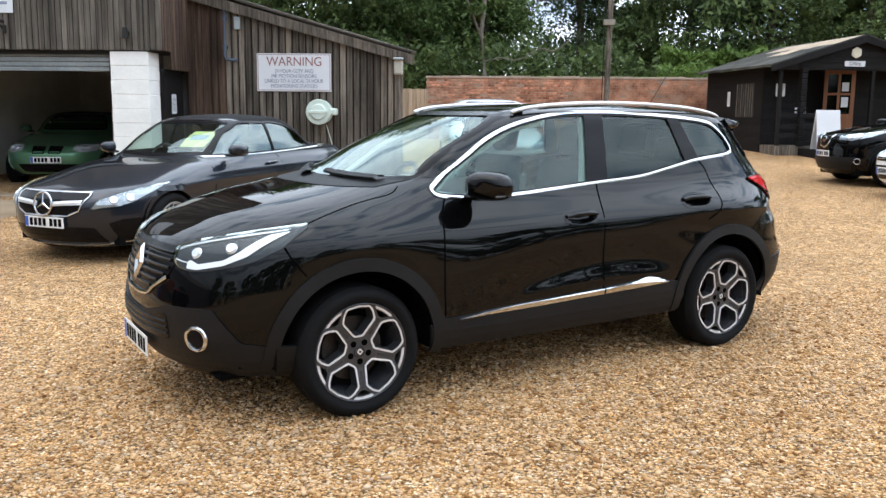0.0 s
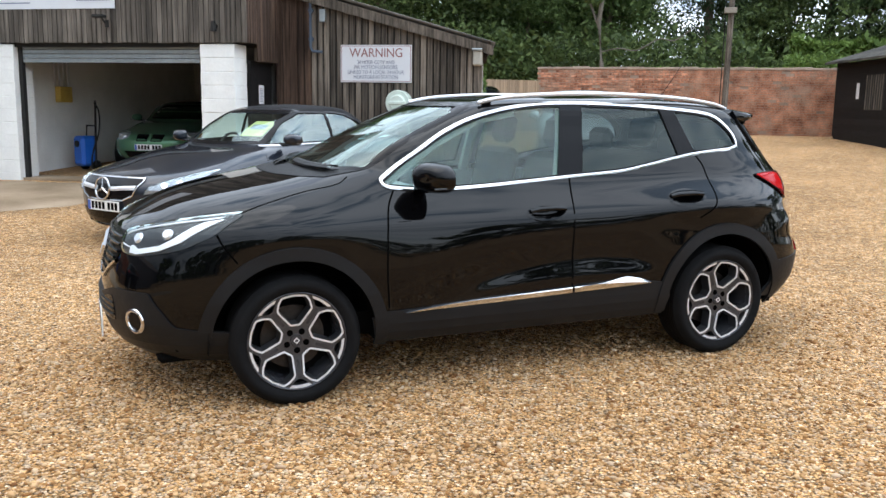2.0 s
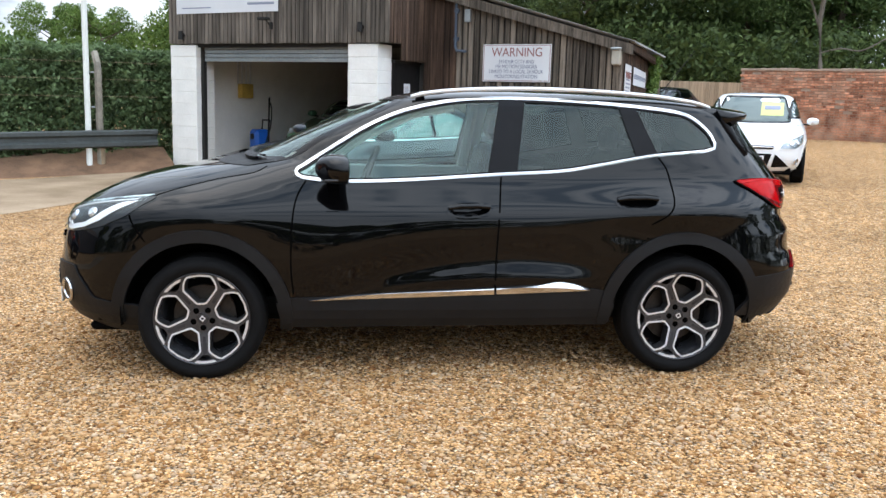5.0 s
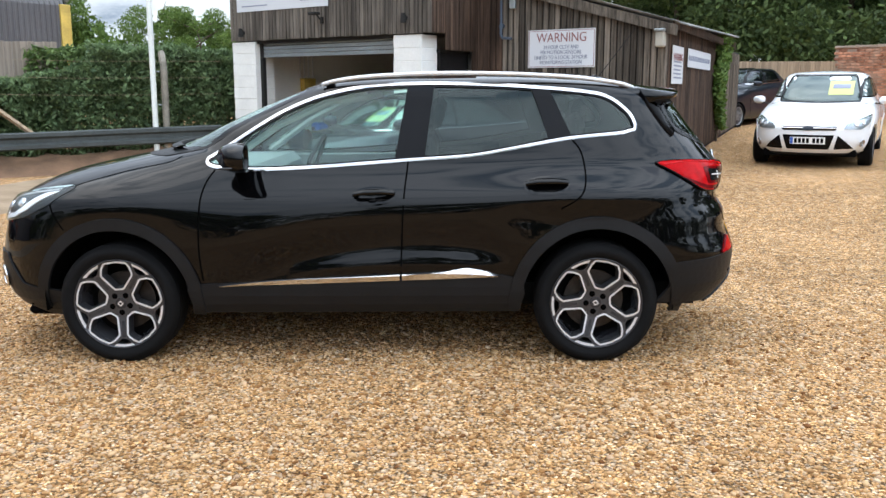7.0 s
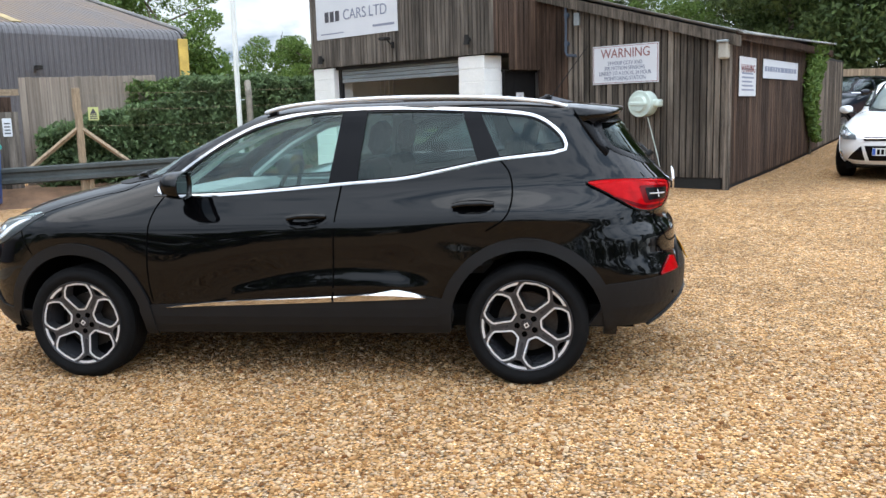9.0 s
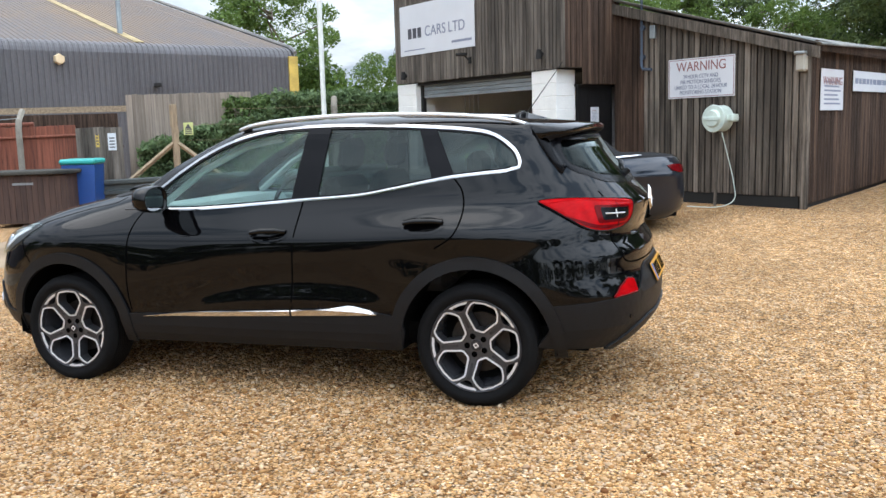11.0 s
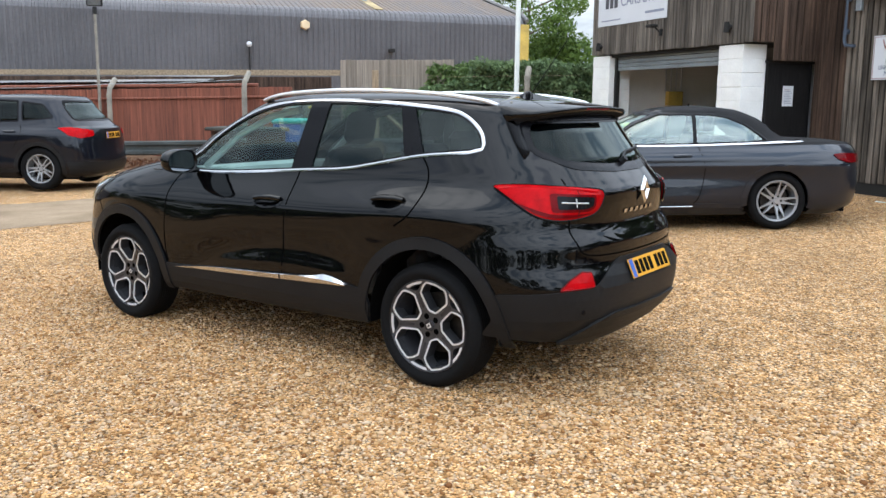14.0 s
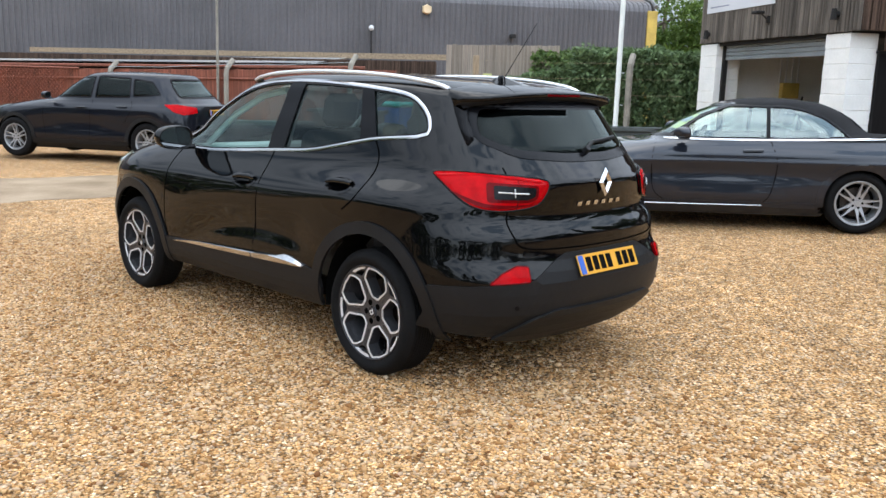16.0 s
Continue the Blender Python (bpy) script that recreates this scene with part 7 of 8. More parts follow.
def lean_to_roof():
    r = thing("lean_to_roof", Matrix(), "corrugated metal lean-to roof behind the red fence", "roof", kind="structure")
    bm = bmesh.new()
    n = 210
    rows = []
    for i in range(n + 1):
        s = 7.8 + 10.2 * i / n
        w = .014 * math.cos(i * math.pi)
        rows.append((bm.verts.new(lp(s, .75, 1.94 + w - .012 * (s - 6.6))), bm.verts.new(lp(s, 2.3, 2.11 + w - .012 * (s - 6.6)))))
    for a, b in zip(rows, rows[1:]):
        bm.faces.new((a[0], a[1], b[1], b[0]))
    part("sheet", bm, WEATHER_SHEET, r)
    part("beam", prism([(0, 0), (13.0, 0), (13.0, .13), (0, .13)], "z", 0, .05), ROUGH_WOOD, r, at=Matrix.Translation(lp(18.2, 2.6, 2.10)) @ Matrix.Rotation(radians(LROT + 180), 4, "Z") @ Matrix.Rotation(radians(90), 4, "X"))
    x, y, _ = lp(11.6, 1.25, 0)
    part("back_wall", box(-6.5, 6.5, -.02, .02, 1.2, 2.03), BROWN_WOOD, r, at=pose(x, y, 0, 0, 0, LROT))
    part("fascia", rod(lp(6.6, .72, 1.84), lp(18.0, .72, 1.70), .04, .04, 6), RED_FENCE, r)


lean_to_roof()


def cranked_post(s, off, top, lean=.28):
    p = thing("fence_post", Matrix(), "cranked concrete fence post with wires", "post", group="concrete fence posts")
    x, y, _ = lp(s, off, 0)
    part("shaft", tube([(x, y, -.2), (x, y, top - .35), lp(s, off + .04, top - .2), lp(s, off + lean, top)], .062, 6), CONC_POST, p)


for s, o, t in ((.62, -.02, 2.2), (6.75, .30, 2.1), (10.0, .35, 1.95), (13.4, .35, 1.85)):
    cranked_post(s, o, t)


def wires():
    w = thing("fence_wire", Matrix(), "thin strands of fence wire between the posts", "wire")
    for z in (1.45, 1.75, 2.05):
        part("strand", tube([lp(-.4, .0, z), lp(2, .02, z - .03), lp(3.7, 0, z - .01)], .002, 4), ROUGH_WOOD, w)
    part("strand", tube([lp(6.75, .3, 1.95), lp(8.4, .32, 1.86), lp(10, .35, 1.84), lp(11.8, .35, 1.74), lp(13.4, .35, 1.72)], .006, 4), GALV, w)


wires()


def white_pole():
    p = thing("flag_pole", pose(-10.36, 11.46, 0), "tall slim white-painted pole strapped to a post", "pole")
    part("shaft", rod((0, 0, -.2), (0, 0, 7.0), .052, .045, 10), POLE_WHITE, p)
    for z in (.55, 1.25, 1.85):
        part("strap", rod((0, 0, z), (.10, .08, z), .012, .012, 6), GALV, p)


white_pole()


def braced_post():
    p = thing("braced_post", pose(*lp(3.72, -.02, 0)), "rough timber post with two slanting braces", "post")
    part("post", box(-.055, .055, -.055, .055, -.2, 1.72, .008), ROUGH_WOOD, p)
    part("block", box(-.10, .04, -.06, .05, 1.70, 2.14, .01), ROUGH_WOOD, p)
    for sg in (-1, 1):
        a = Vector((0, 0, 1.42))
        b = Vector((LU.x * sg * 1.0, LU.y * sg * 1.0, .62 if sg > 0 else .60))
        part("brace", rod(a, b, .045, .045, 4), ROUGH_WOOD, p)
    s = thing("warning_sign", pose(*lp(3.45, -.10, 1.66), 0, 0, LROT), "small yellow warning sign on the fence wire", "sign")
    part("panel", box(-.09, .09, -.003, .003, -.12, .12, .002), CARD_YELLOW, s)
    part("symbol", prism([(-.06, .0), (.06, .0), (0, .10)], "y", .003, .006), SIGN_DARK, s)
    for k in range(3):
        part("print_bar", box(-.065, .065, .003, .006, -.10 + k * .035, -.08 + k * .035), SIGN_DARK, s)


braced_post()


def bin_store():
    x, y, _ = lp(6.1, -.95, 0)
    g = ground_z(x, y)
    b = thing("bin_store", pose(x, y, g, 0, 0, LROT), "brown timber bin store with a felted lid", "bin store")
    me = board_mesh("board", .098, .02, .86, mat("dark_brown_timber", (.055, .03, .022), .8, var=.35, scale=3, bump=.4, stretch=(6, 6, .6), rand=.2))
    for i in range(13):
        for yy in (.40, -.40):
            shared("board", me, b, Matrix.Translation((-.62 + i * .1, yy, .06)))
    for i in range(8):
        for xx in (-.68, .64):
            shared("board", me, b, Matrix.Translation((xx, -.35 + i * .1, .06)) @ Matrix.Rotation(math.pi / 2, 4, "Z"))
    part("lid", box(-.78, .74, -.50, .50, .93, 1.0, .015), FELT, b)
    part("hinge", box(-.1, .25, .41, .42, .75, .79), GALV, b)
    x, y, _ = lp(5.38, -.45, 0)
    w = thing("wheelie_bin", pose(x, y, ground_z(x, y) + .10, 0, 0, LROT), "blue wheelie bin with a turquoise lid", "bin")
    part("body", prism([(-.25, 0), (.25, 0), (.30, .95), (-.30, .95)], "y", -.32, .32), mat("blue_plastic", (.012, .06, .24), .4, var=.1, bump=.03), w)
    part("lid", box(-.33, .33, -.36, .36, .96, 1.06, .03), mat("turquoise_plastic", (.03, .36, .33), .4, var=.1, bump=.03), w)


bin_store()

# ---- concrete apron and earth bank ----


def flat_patch(name, pts, lift, material, label, category):
    """A patch of ground laid just over the shingle, following its rise."""
    loop = resample(pts, .22)
    rng = random.Random(len(loop))
    loop = [(x + .22 * noise.noise((x * .9, y * .9, 2)) + rng.uniform(-.04, .04), y + .22 * noise.noise((x * .9, y * .9, 7)) + rng.uniform(-.04, .04)) for x, y in loop]
    ps, edges = [Vector(p) for p in loop], [(i, (i + 1) % len(loop)) for i in range(len(loop))]
    xs, ys = [p[0] for p in loop], [p[1] for p in loop]
    for i in range(int((max(xs) - min(xs)) / .6)):
        for j in range(int((max(ys) - min(ys)) / .6)):
            p = (min(xs) + .3 + i * .6, min(ys) + .3 + j * .6)
            if inside(p, loop):
                ps.append(Vector(p))
    vs, es, fs, *_ = geometry.delaunay_2d_cdt(ps, edges, [], 0, 1e-6)
    bm = bmesh.new()
    up = [bm.verts.new((v[0], v[1], ground_z(v[0], v[1]) + lift)) for v in vs]
    for f in fs:
        c = (sum(vs[i][0] for i in f) / 3, sum(vs[i][1] for i in f) / 3)
        if inside(c, loop):
            bm.faces.new([up[i] for i in f])
    for f in bm.faces:
        f.normal_update()
        if f.normal.z < 0:
            f.normal_flip()
    return tagged(part(name, bm, material, smooth=True), label, category, kind="structure")


flat_patch("pavement", [(-4.9, 1.2), (-6.0, 3.0), (-6.9, 6.6), (-7.4, 9.6), (-6.6, 10.6), (-6.4, 12.6), (-9.6, 12.7), (-10.6, 9.6), (-9.9, 6.2), (-8.9, 3.2), (-8.2, 1.0), (-7.9, -6), (-5.4, -6), (-5.2, -2.5)], .004, CONCRETE, "worn tan concrete apron", "concrete")


def bank():
    bm = bmesh.new()
    rng = random.Random(8)
    rows = []
    for i in range(50):
        s = -.6 + i * .32
        rows.append([bm.verts.new(lp(s, o, z * (1 + rng.uniform(-.15, .15)) + ground_z(lp(s, o, 0)[0], lp(s, o, 0)[1]))) for o, z in ((-.55, -.03), (-.2, .10), (.15, .22), (.5, .30), (1.5, .30))])
    for a, b in zip(rows, rows[1:]):
        for j in range(4):
            bm.faces.new((a[j], b[j], b[j + 1], a[j + 1]))
    bmesh.ops.recalc_face_normals(bm, faces=bm.faces[:])
    tagged(part("earth_bank", bm, SOIL, smooth=True), "low bank of bare brown earth under the barrier", "earth", kind="structure")


bank()

# ---- corrugated warehouse ----


def warehouse():
    w = thing("warehouse", Matrix(), "large grey corrugated steel warehouse with a rounded eave", "warehouse", kind="structure")
    X, Y0, Y1, pitch = -22.3, -22.0, 17.05, .17
    rise = [(0.0, 0.0), (0.0, 4.08), (-.05, 4.20), (-.14, 4.30), (-.27, 4.37), (-.45, 4.42)]
    slope = [(-.45, 4.42), (-4.0, 5.31), (-14.0, 7.81)]
    def sheet(prof, name, material):
        bm = bmesh.new()
        rows = []
        n = int((Y1 - Y0) / pitch)
        for i in range(n):
            for o, k in ((0.0, 0.0), (.30, 0.0), (.42, 1.0), (.86, 1.0), (.98, 0.0)):
                y = Y0 + (i + o) * pitch
                rows.append([bm.verts.new((X + dx + k * .028, y, z + (k * .02 if dx < -.1 else 0))) for dx, z in prof])
        for a, b in zip(rows, rows[1:]):
            for j in range(len(prof) - 1):
                bm.faces.new((a[j], b[j], b[j + 1], a[j + 1]))
        bmesh.ops.recalc_face_normals(bm, faces=bm.faces[:])
        return part(name, bm, material, w)
    sheet(rise, "wall_sheet", STEEL_SHEET)
    sheet(slope, "roof_sheet", ROOF_LICHEN)
    part("gable_wall", prism([(X, 0), (X, 4.1), (X - .45, 4.40), (X - 14.0, 7.79), (X - 28, 4.3), (X - 28, 0)], "y", Y1 - .02, Y1 + .03), STEEL_SHEET, w)
    part("back_slope", prism([(X - 14.0, 7.80), (X - 28, 4.3), (X - 28, 4.2), (X - 14.0, 7.70)], "y", Y0, Y1), WEATHER_SHEET, w)
    part("corner_trim", box(X - .02, X + .06, Y1 - .28, Y1 + .06, 0, 4.12, .01), YELLOW_PAINT, w)
    part("verge_trim", tube([(X - .05, Y1 + .03, 4.25), (X - .45, Y1 + .03, 4.47), (X - 14.0, Y1 + .03, 7.88)], .07, 6), WEATHER_SHEET, w)
    part("roof_flashing", box(0, 13.4, -.15, .15, .035, .055), mat("faded_ochre_flashing", (.33, .25, .12), .8, var=.35, scale=1.5, fine=12, bump=.1), w, "faded yellow roof flashing", at=Matrix.Translation((X - .50, 11.95, 4.43)) @ Matrix.Rotation(math.pi, 4, "Z") @ Matrix.Rotation(-math.atan(.25), 4, "Y"))
    for y in (4.1, 8.0, 15.9):
        part("sheet_lap", box(0, 13.5, -.03, .03, .025, .040), ROOF_LICHEN, w, at=Matrix.Translation((X - .50, y, 4.43)) @ Matrix.Rotation(math.pi, 4, "Z") @ Matrix.Rotation(-math.atan(.25), 4, "Y"))
    part("flue", rod((X - 2.2, 11.9, 4.7), (X - 2.2, 11.9, 6.3), .09, .07, 8), GALV, w)
    lm = thing("bulkhead_lamp", pose(X + .06, 9.42, 3.84), "cream six-sided bulkhead lamp on the warehouse wall", "lamp")
    part("body", rod((0, 0, 0), (.14, 0, 0), .17, .14, 6), mat("cream_plastic", (.68, .52, .32), .5, var=.1, bump=.02), lm)
    gl = thing("globe_lamp", pose(X + .15, 7.67, 2.4), "small white globe lamp on a black stem", "lamp")
    part("stem", rod((0, 0, -.4), (0, 0, .76), .025, .025, 6), BLACK_GAP, gl)
    bm = bmesh.new()
    bmesh.ops.create_uvsphere(bm, u_segments=12, v_segments=8, radius=.085, matrix=Matrix.Translation((0, 0, .80)))
    part("globe", bm, SIGN_WHITE, gl, smooth=True)
    cm = thing("wall_camera", pose(X, 12.2, 3.12), "small dark security camera on the warehouse wall", "camera")
    part("bracket", box(0, .12, -.02, .02, -.02, .02), BLACK_GAP, cm)
    part("housing", box(.08, .30, -.09, .09, -.06, .06, .015), BLACK_GAP, cm)
    lamp = thing("lamp_post", pose(*lp(10.3, .45, 0)), "tall thin grey lamp post with a floodlight head", "lamp post")
    part("shaft", rod((0, 0, -.2), (0, 0, 3.42), .036, .030, 8), CONC_POST, lamp)
    part("clamp", rod((0, 0, 3.36), (0, 0, 3.52), .055, .045, 10), BLACK_GAP, lamp)
    head = part("head", box(-.05, .05, -.17, .17, -.13, .13, .02), BLACK_GAP, lamp, at=pose(.06, 0, 3.66, 0, 24, -8))
    part("lens", box(.05, .056, -.14, .14, -.10, .10), LAMP_MID, head, "pale floodlight glass")


warehouse()

# ---- far side: brick wall, tan fence, office ----


def brick_wall():
    w = thing("wall_north", Matrix(), "old red brick garden wall with worn mortar", "wall", kind="structure")
    X0, X1, Y, Z0, Z1 = -2.32, 6.6, 27.62, .55, 2.70
    part("core", box(X0 + .02, X1, Y + .012, Y + .34, Z0 - .3, Z1 - .02), MORTAR, w)
    rng = random.Random(21)
    near, rest = [], bmesh.new()
    unit = [mesh_of("brick", box(-.107, .107, -.02, .05, -.032, .032, .005), BRICK_PIECE) for _ in range(1)][0]
    n = 0
    z, row = Z0, 0
    while z < Z1 - .03:
        x = X0 + (.11 if row % 2 else 0)
        while x < X1:
            o = rng.uniform(-.010, .010)
            if rng.random() < .05:
                x += .226
                continue
            if -2.4 < x < 2.0 and 1.55 < z < 2.72 and n < 300:
                shared("brick", unit, w, Matrix.Translation((x + .107, Y - o, z + .033)) @ Matrix.Diagonal((rng.uniform(.96, 1.01), 1, rng.uniform(.92, 1.02), 1)))
                n += 1
            else:
                box(x + .003, x + .215, Y - .02 - o, Y + .03, z + .003, z + .065, 0, rest)
            x += .226
        z += .0755
        row += 1
    ob = part("bricks", rest, BRICK, w)
    ob["kind"] = "stuff"
    for i in range(17):
        x = X0 + i * .53
        part("coping_stone", box(x, x + .525, Y - .04 + .01 * (i % 2), Y + .38, Z1 - .02, Z1 + .045 + .01 * (i % 3), .01), MORTAR, w)


def old_brick(m):
    """Lime bloom and soot in large blotches over the whole wall."""
    n, l = m.node_tree.nodes, m.node_tree.links
    b = n["Principled BSDF"]
    src = b.inputs["Base Color"].links[0].from_socket
    geo, blot, span2 = n.new("ShaderNodeNewGeometry"), n.new("ShaderNodeTexNoise"), n.new("ShaderNodeValToRGB")
    blot.inputs["Scale"].default_value, blot.inputs["Detail"].default_value, blot.inputs["Roughness"].default_value = 1.7, 8, .68
    l.new(geo.outputs["Position"], blot.inputs["Vector"])
    e = span2.color_ramp.elements
    e[0].position, e[0].color = .50, (0, 0, 0, 1)
    e[1].position, e[1].color = .68, (.8, .8, .8, 1)
    l.new(blot.outputs["Fac"], span2.inputs["Fac"])
    mx = n.new("ShaderNodeMix")
    mx.data_type = "RGBA"
    mx.inputs["B"].default_value = (.46, .32, .23, 1)
    l.new(span2.outputs["Color"], mx.inputs["Factor"])
    l.new(src, mx.inputs["A"])
    l.new(mx.outputs["Result"], b.inputs["Base Color"])
    return m


old_brick(BRICK)
BRICK_PIECE = old_brick(mat("red_brick_piece", (.34, .115, .058), .9, var=.5, scale=6, fine=40, bump=.5, rand=.45, second=(.45, .22, .135)))
brick_wall()


def tan_fence():
    f = thing("fence", Matrix(), "tan close-board fence between workshop and brick wall", "fence", kind="structure")
    me = board_mesh("board", .128, .02, 1.0, TAN_FENCE)
    a, b = Vector((-5.4, 25.6, 0)), Vector((-2.25, 27.5, 0))
    n = int((b - a).length / .13)
    ang = math.atan2(b.y - a.y, b.x - a.x)
    for i in range(n):
        p = a.lerp(b, (i + .5) / n)
        shared("board", me, f, Matrix.Translation((p.x, p.y, .4)) @ Matrix.Rotation(ang, 4, "Z") @ Matrix.Diagonal((1, 1, 1.93 + .0 * i, 1)))
    part("rail", rod((a.x, a.y + .05, 1.9), (b.x, b.y + .05, 1.9), .03, .03, 6), TAN_FENCE, f)


tan_fence()


def office():
    turn = Matrix.Translation((6.52, 22.0, .15)) @ Matrix.Rotation(radians(9.7), 4, "Z")
    plan = turn @ Matrix.Diagonal((.68, .70, 1, 1)) @ Matrix.Translation((-5.93, -24.25, 0))
    spot = lambda x, y, z, rot=0: Matrix.Translation(plan @ Vector((x, y, z))) @ Matrix.Rotation(radians(9.7 + rot), 4, "Z") @ Matrix.Diagonal((.88, .88, .88, 1))
    o = thing("office_cabin", plan, "black-stained timber office cabin with a felted gable roof", "cabin", kind="structure")
    g = .70
    XL, XM, XR, YF, YB = 6.35, 9.45, 12.6, 25.6, 30.5
    roof = lambda x: 3.37 - abs(x - XM) * .21
    part("front_wall", prism([(XL, g), (8.05, g), (8.05, 2.62), (9.75, 2.62), (9.75, g), (XR, g), (XR, 2.62), (XM, 3.27), (XL, 2.62)], "y", YF, YF + .12), DARK_WOOD, o)
    part("gable_boarding", prism([(XL - .1, 2.57), (XR + .1, 2.57), (XR + .1, 2.61), (XM, 3.30), (XL - .1, 2.61)], "y", 24.45, 24.5), DARK_WOOD, o)
    part("side_wall", box(XL, XL + .12, YF + .12, YB, g - .5, 2.62), DARK_WOOD, o)
    part("back_wall", box(XL, XR, YB, YB + .12, g, 2.7), DARK_WOOD, o)
    part("other_side_wall", box(XR - .12, XR, YF + .12, YB, g, 2.62), DARK_WOOD, o)
    for k in range(13):
        z = g + .05 + k * .148
        part("board", box(XL - .012, XL, YF, YB, z, z + .135, .004), DARK_WOOD, o)
        part("board", box(XL, 8.0, YF - .014, YF, z, z + .135, .004), DARK_WOOD, o)
        part("board", box(9.80, XR, YF - .014, YF, z, z + .135, .004), DARK_WOOD, o)
    for k in range(7):
        z = 2.60 + k * .148
        hw = (3.12 - z) / .215 - .12
        if hw > .2:
            part("board", box(XM - hw, XM + hw, 24.43, 24.45, z, z + .138, .004), DARK_WOOD, o)
    for sg, x1 in ((-1, XL - .42), (1, XR + .42)):
        part("roof_slope", prism([(XM, 3.37), (x1, roof(x1)), (x1, roof(x1) + .06), (XM, 3.44)], "y", 24.25, YB + .3), FELT, o)
        part("barge_board", prism([(XM, 3.24), (x1, roof(x1) - .12), (x1, roof(x1) + .03), (XM, 3.41)], "y", 24.2, 24.25), DARK_WOOD, o)
    tan = mat("worn_tan_felt", (.36, .28, .20), .95, var=.3, scale=1.2, fine=30, bump=.4)
    for x0, x1, y0, y1 in ((XM - 1.15, XM - .12, 24.32, 25.6), (XM - 1.35, XM - .12, 25.64, 27.4), (XM - 1.1, XM - .2, 27.44, 29.6), (XM - 2.0, XM - 1.4, 26.2, 27.6)):
        part("roof_patch", prism([(x0, roof(x0) + .064), (x1, roof(x1) + .068), (x1, roof(x1) + .075), (x0, roof(x0) + .071)], "y", y0, y1), tan, o, "worn tan felt patch")
    # flat black plate on the wall imitates the dark of a window opening
    part("dark_window_sheet", box(XL - .016, XL - .012, 26.2, 27.75, 1.40, 2.30), BLACK_GAP, o)
    part("notice", box(XL - .022, XL - .014, 28.3, 28.55, 1.7, 2.1), SIGN_WHITE, o)
    for k in range(14):
        part("corner_log", box(7.20, 7.42, 24.40, 24.62, g + k * .138, g + .125 + k * .138, .012), DARK_WOOD, o)
    # open veranda
    for x in (XL + .1, 7.30, 9.95, XR - .1):
        part("veranda_post", box(x - .06, x + .06, 24.45, 24.57, g - .2, 2.62, .008), DARK_WOOD, o)
    for x0, x1 in ((XL + .1, 7.3), (7.3, 8.15)):
        for z in (.95, 1.18, 1.45):
            part("veranda_rail", box(x0, x1, 24.49, 24.53, g + z - .75, g + z - .63, .006), DARK_WOOD, o)
    for k in range(5):
        z = g + .02 + k * .12
        part("veranda_board", box(7.34, 8.15, 24.50, 24.53, z, z + .10, .004), DARK_WOOD, o)
    part("veranda_floor", box(XL, XR, 24.45, YF, g - .6, g + .02), GREY_WOOD, o)
    part("veranda_step", box(XL + .9, 10.0, 22.9, 24.45, g - .6, g - .04, .01), DARK_WOOD, o)
    for k in range(8):
        part("window_bar", box(XL - .045, XL - .016, 26.3 + k * .19, 26.36 + k * .19, 1.42, 2.28, .004), PALE_WOOD, o)
    # black sheet behind the doorway stands for the unlit room
    part("dark_doorway_sheet", box(8.0, 9.8, YF + .9, YF + .92, g, 2.7), BLACK_GAP, o)
    # open glazed door
    d = thing("door_2", spot(8.72, YF - .05, g, -38) @ Matrix.Diagonal((1, 1, 1.12, 1)), "open varnished wooden glazed door", "door", kind="structure")
    wood = mat("varnished_door_timber", (.22, .085, .035), .45, var=.25, scale=4, bump=.1, stretch=(6, 6, .6))
    for x0, x1, z0, z1 in ((0, .10, 0, 1.95), (.72, .82, 0, 1.95), (.10, .72, 1.83, 1.95), (.10, .72, .72, .82), (.37, .44, .82, 1.83), (.10, .72, 1.30, 1.36)):
        part("door_rail", box(x0, x1, -.022, .022, z0, z1, .004), wood, d)
    part("door_panel", box(.10, .72, -.012, .012, .0, .72), wood, d)
    part("pane", box(.10, .72, -.004, .004, .82, 1.83), PRIVACY, d)
    part("paper", box(.48, .66, -.010, -.005, 1.0, 1.25), SIGN_WHITE, d)
    part("paper", box(.48, .66, -.010, -.005, 1.40, 1.62), SIGN_WHITE, d)
    s = thing("office_sign", spot(9.17, 24.41, 2.73), "small white sign board lettered in black over the door", "sign")
    part("panel", box(-.30, .30, -.012, 0, -.075, .075, .003), SIGN_WHITE, s)
    words("Office", .15, SIGN_DARK, s, pose(0, -.015, 0, 90), width=.34)
    c = thing("wall_plaque", spot(9.20, 24.41, 3.00), "cream six-sided plaque on the gable", "plaque")
    part("plaque", rod((0, 0, 0), (0, -.02, 0), .165, .155, 6), mat("cream_plaque", (.66, .62, .48), .6, var=.1, bump=.03), c)
    n = thing("notice", spot(7.02, YF - .03, 2.1), "white paper notice on the office wall", "notice")
    part("sheet", box(-.14, .14, -.004, 0, -.18, .18), SIGN_WHITE, n)
    for z in (1.55, 1.64):
        m = thing("notice", spot(7.85, YF - .03, z), "narrow white notice strip on the office wall", "notice")
        part("strip", box(-.17, .17, -.004, 0, -.03, .03), SIGN_WHITE, m)
    ab = thing("sandwich_board", spot(7.75, 23.5, g - .04, -4) @ Matrix.Diagonal((1, 1, .98, 1)), "white folding sandwich board by the office steps", "sign")
    for sg in (-1, 1):
        part("panel", box(-.33, .33, -.015, .015, 0, 1.10, .006), SIGN_WHITE, ab, at=pose(0, sg * .20, 0, sg * 10.5))


office()


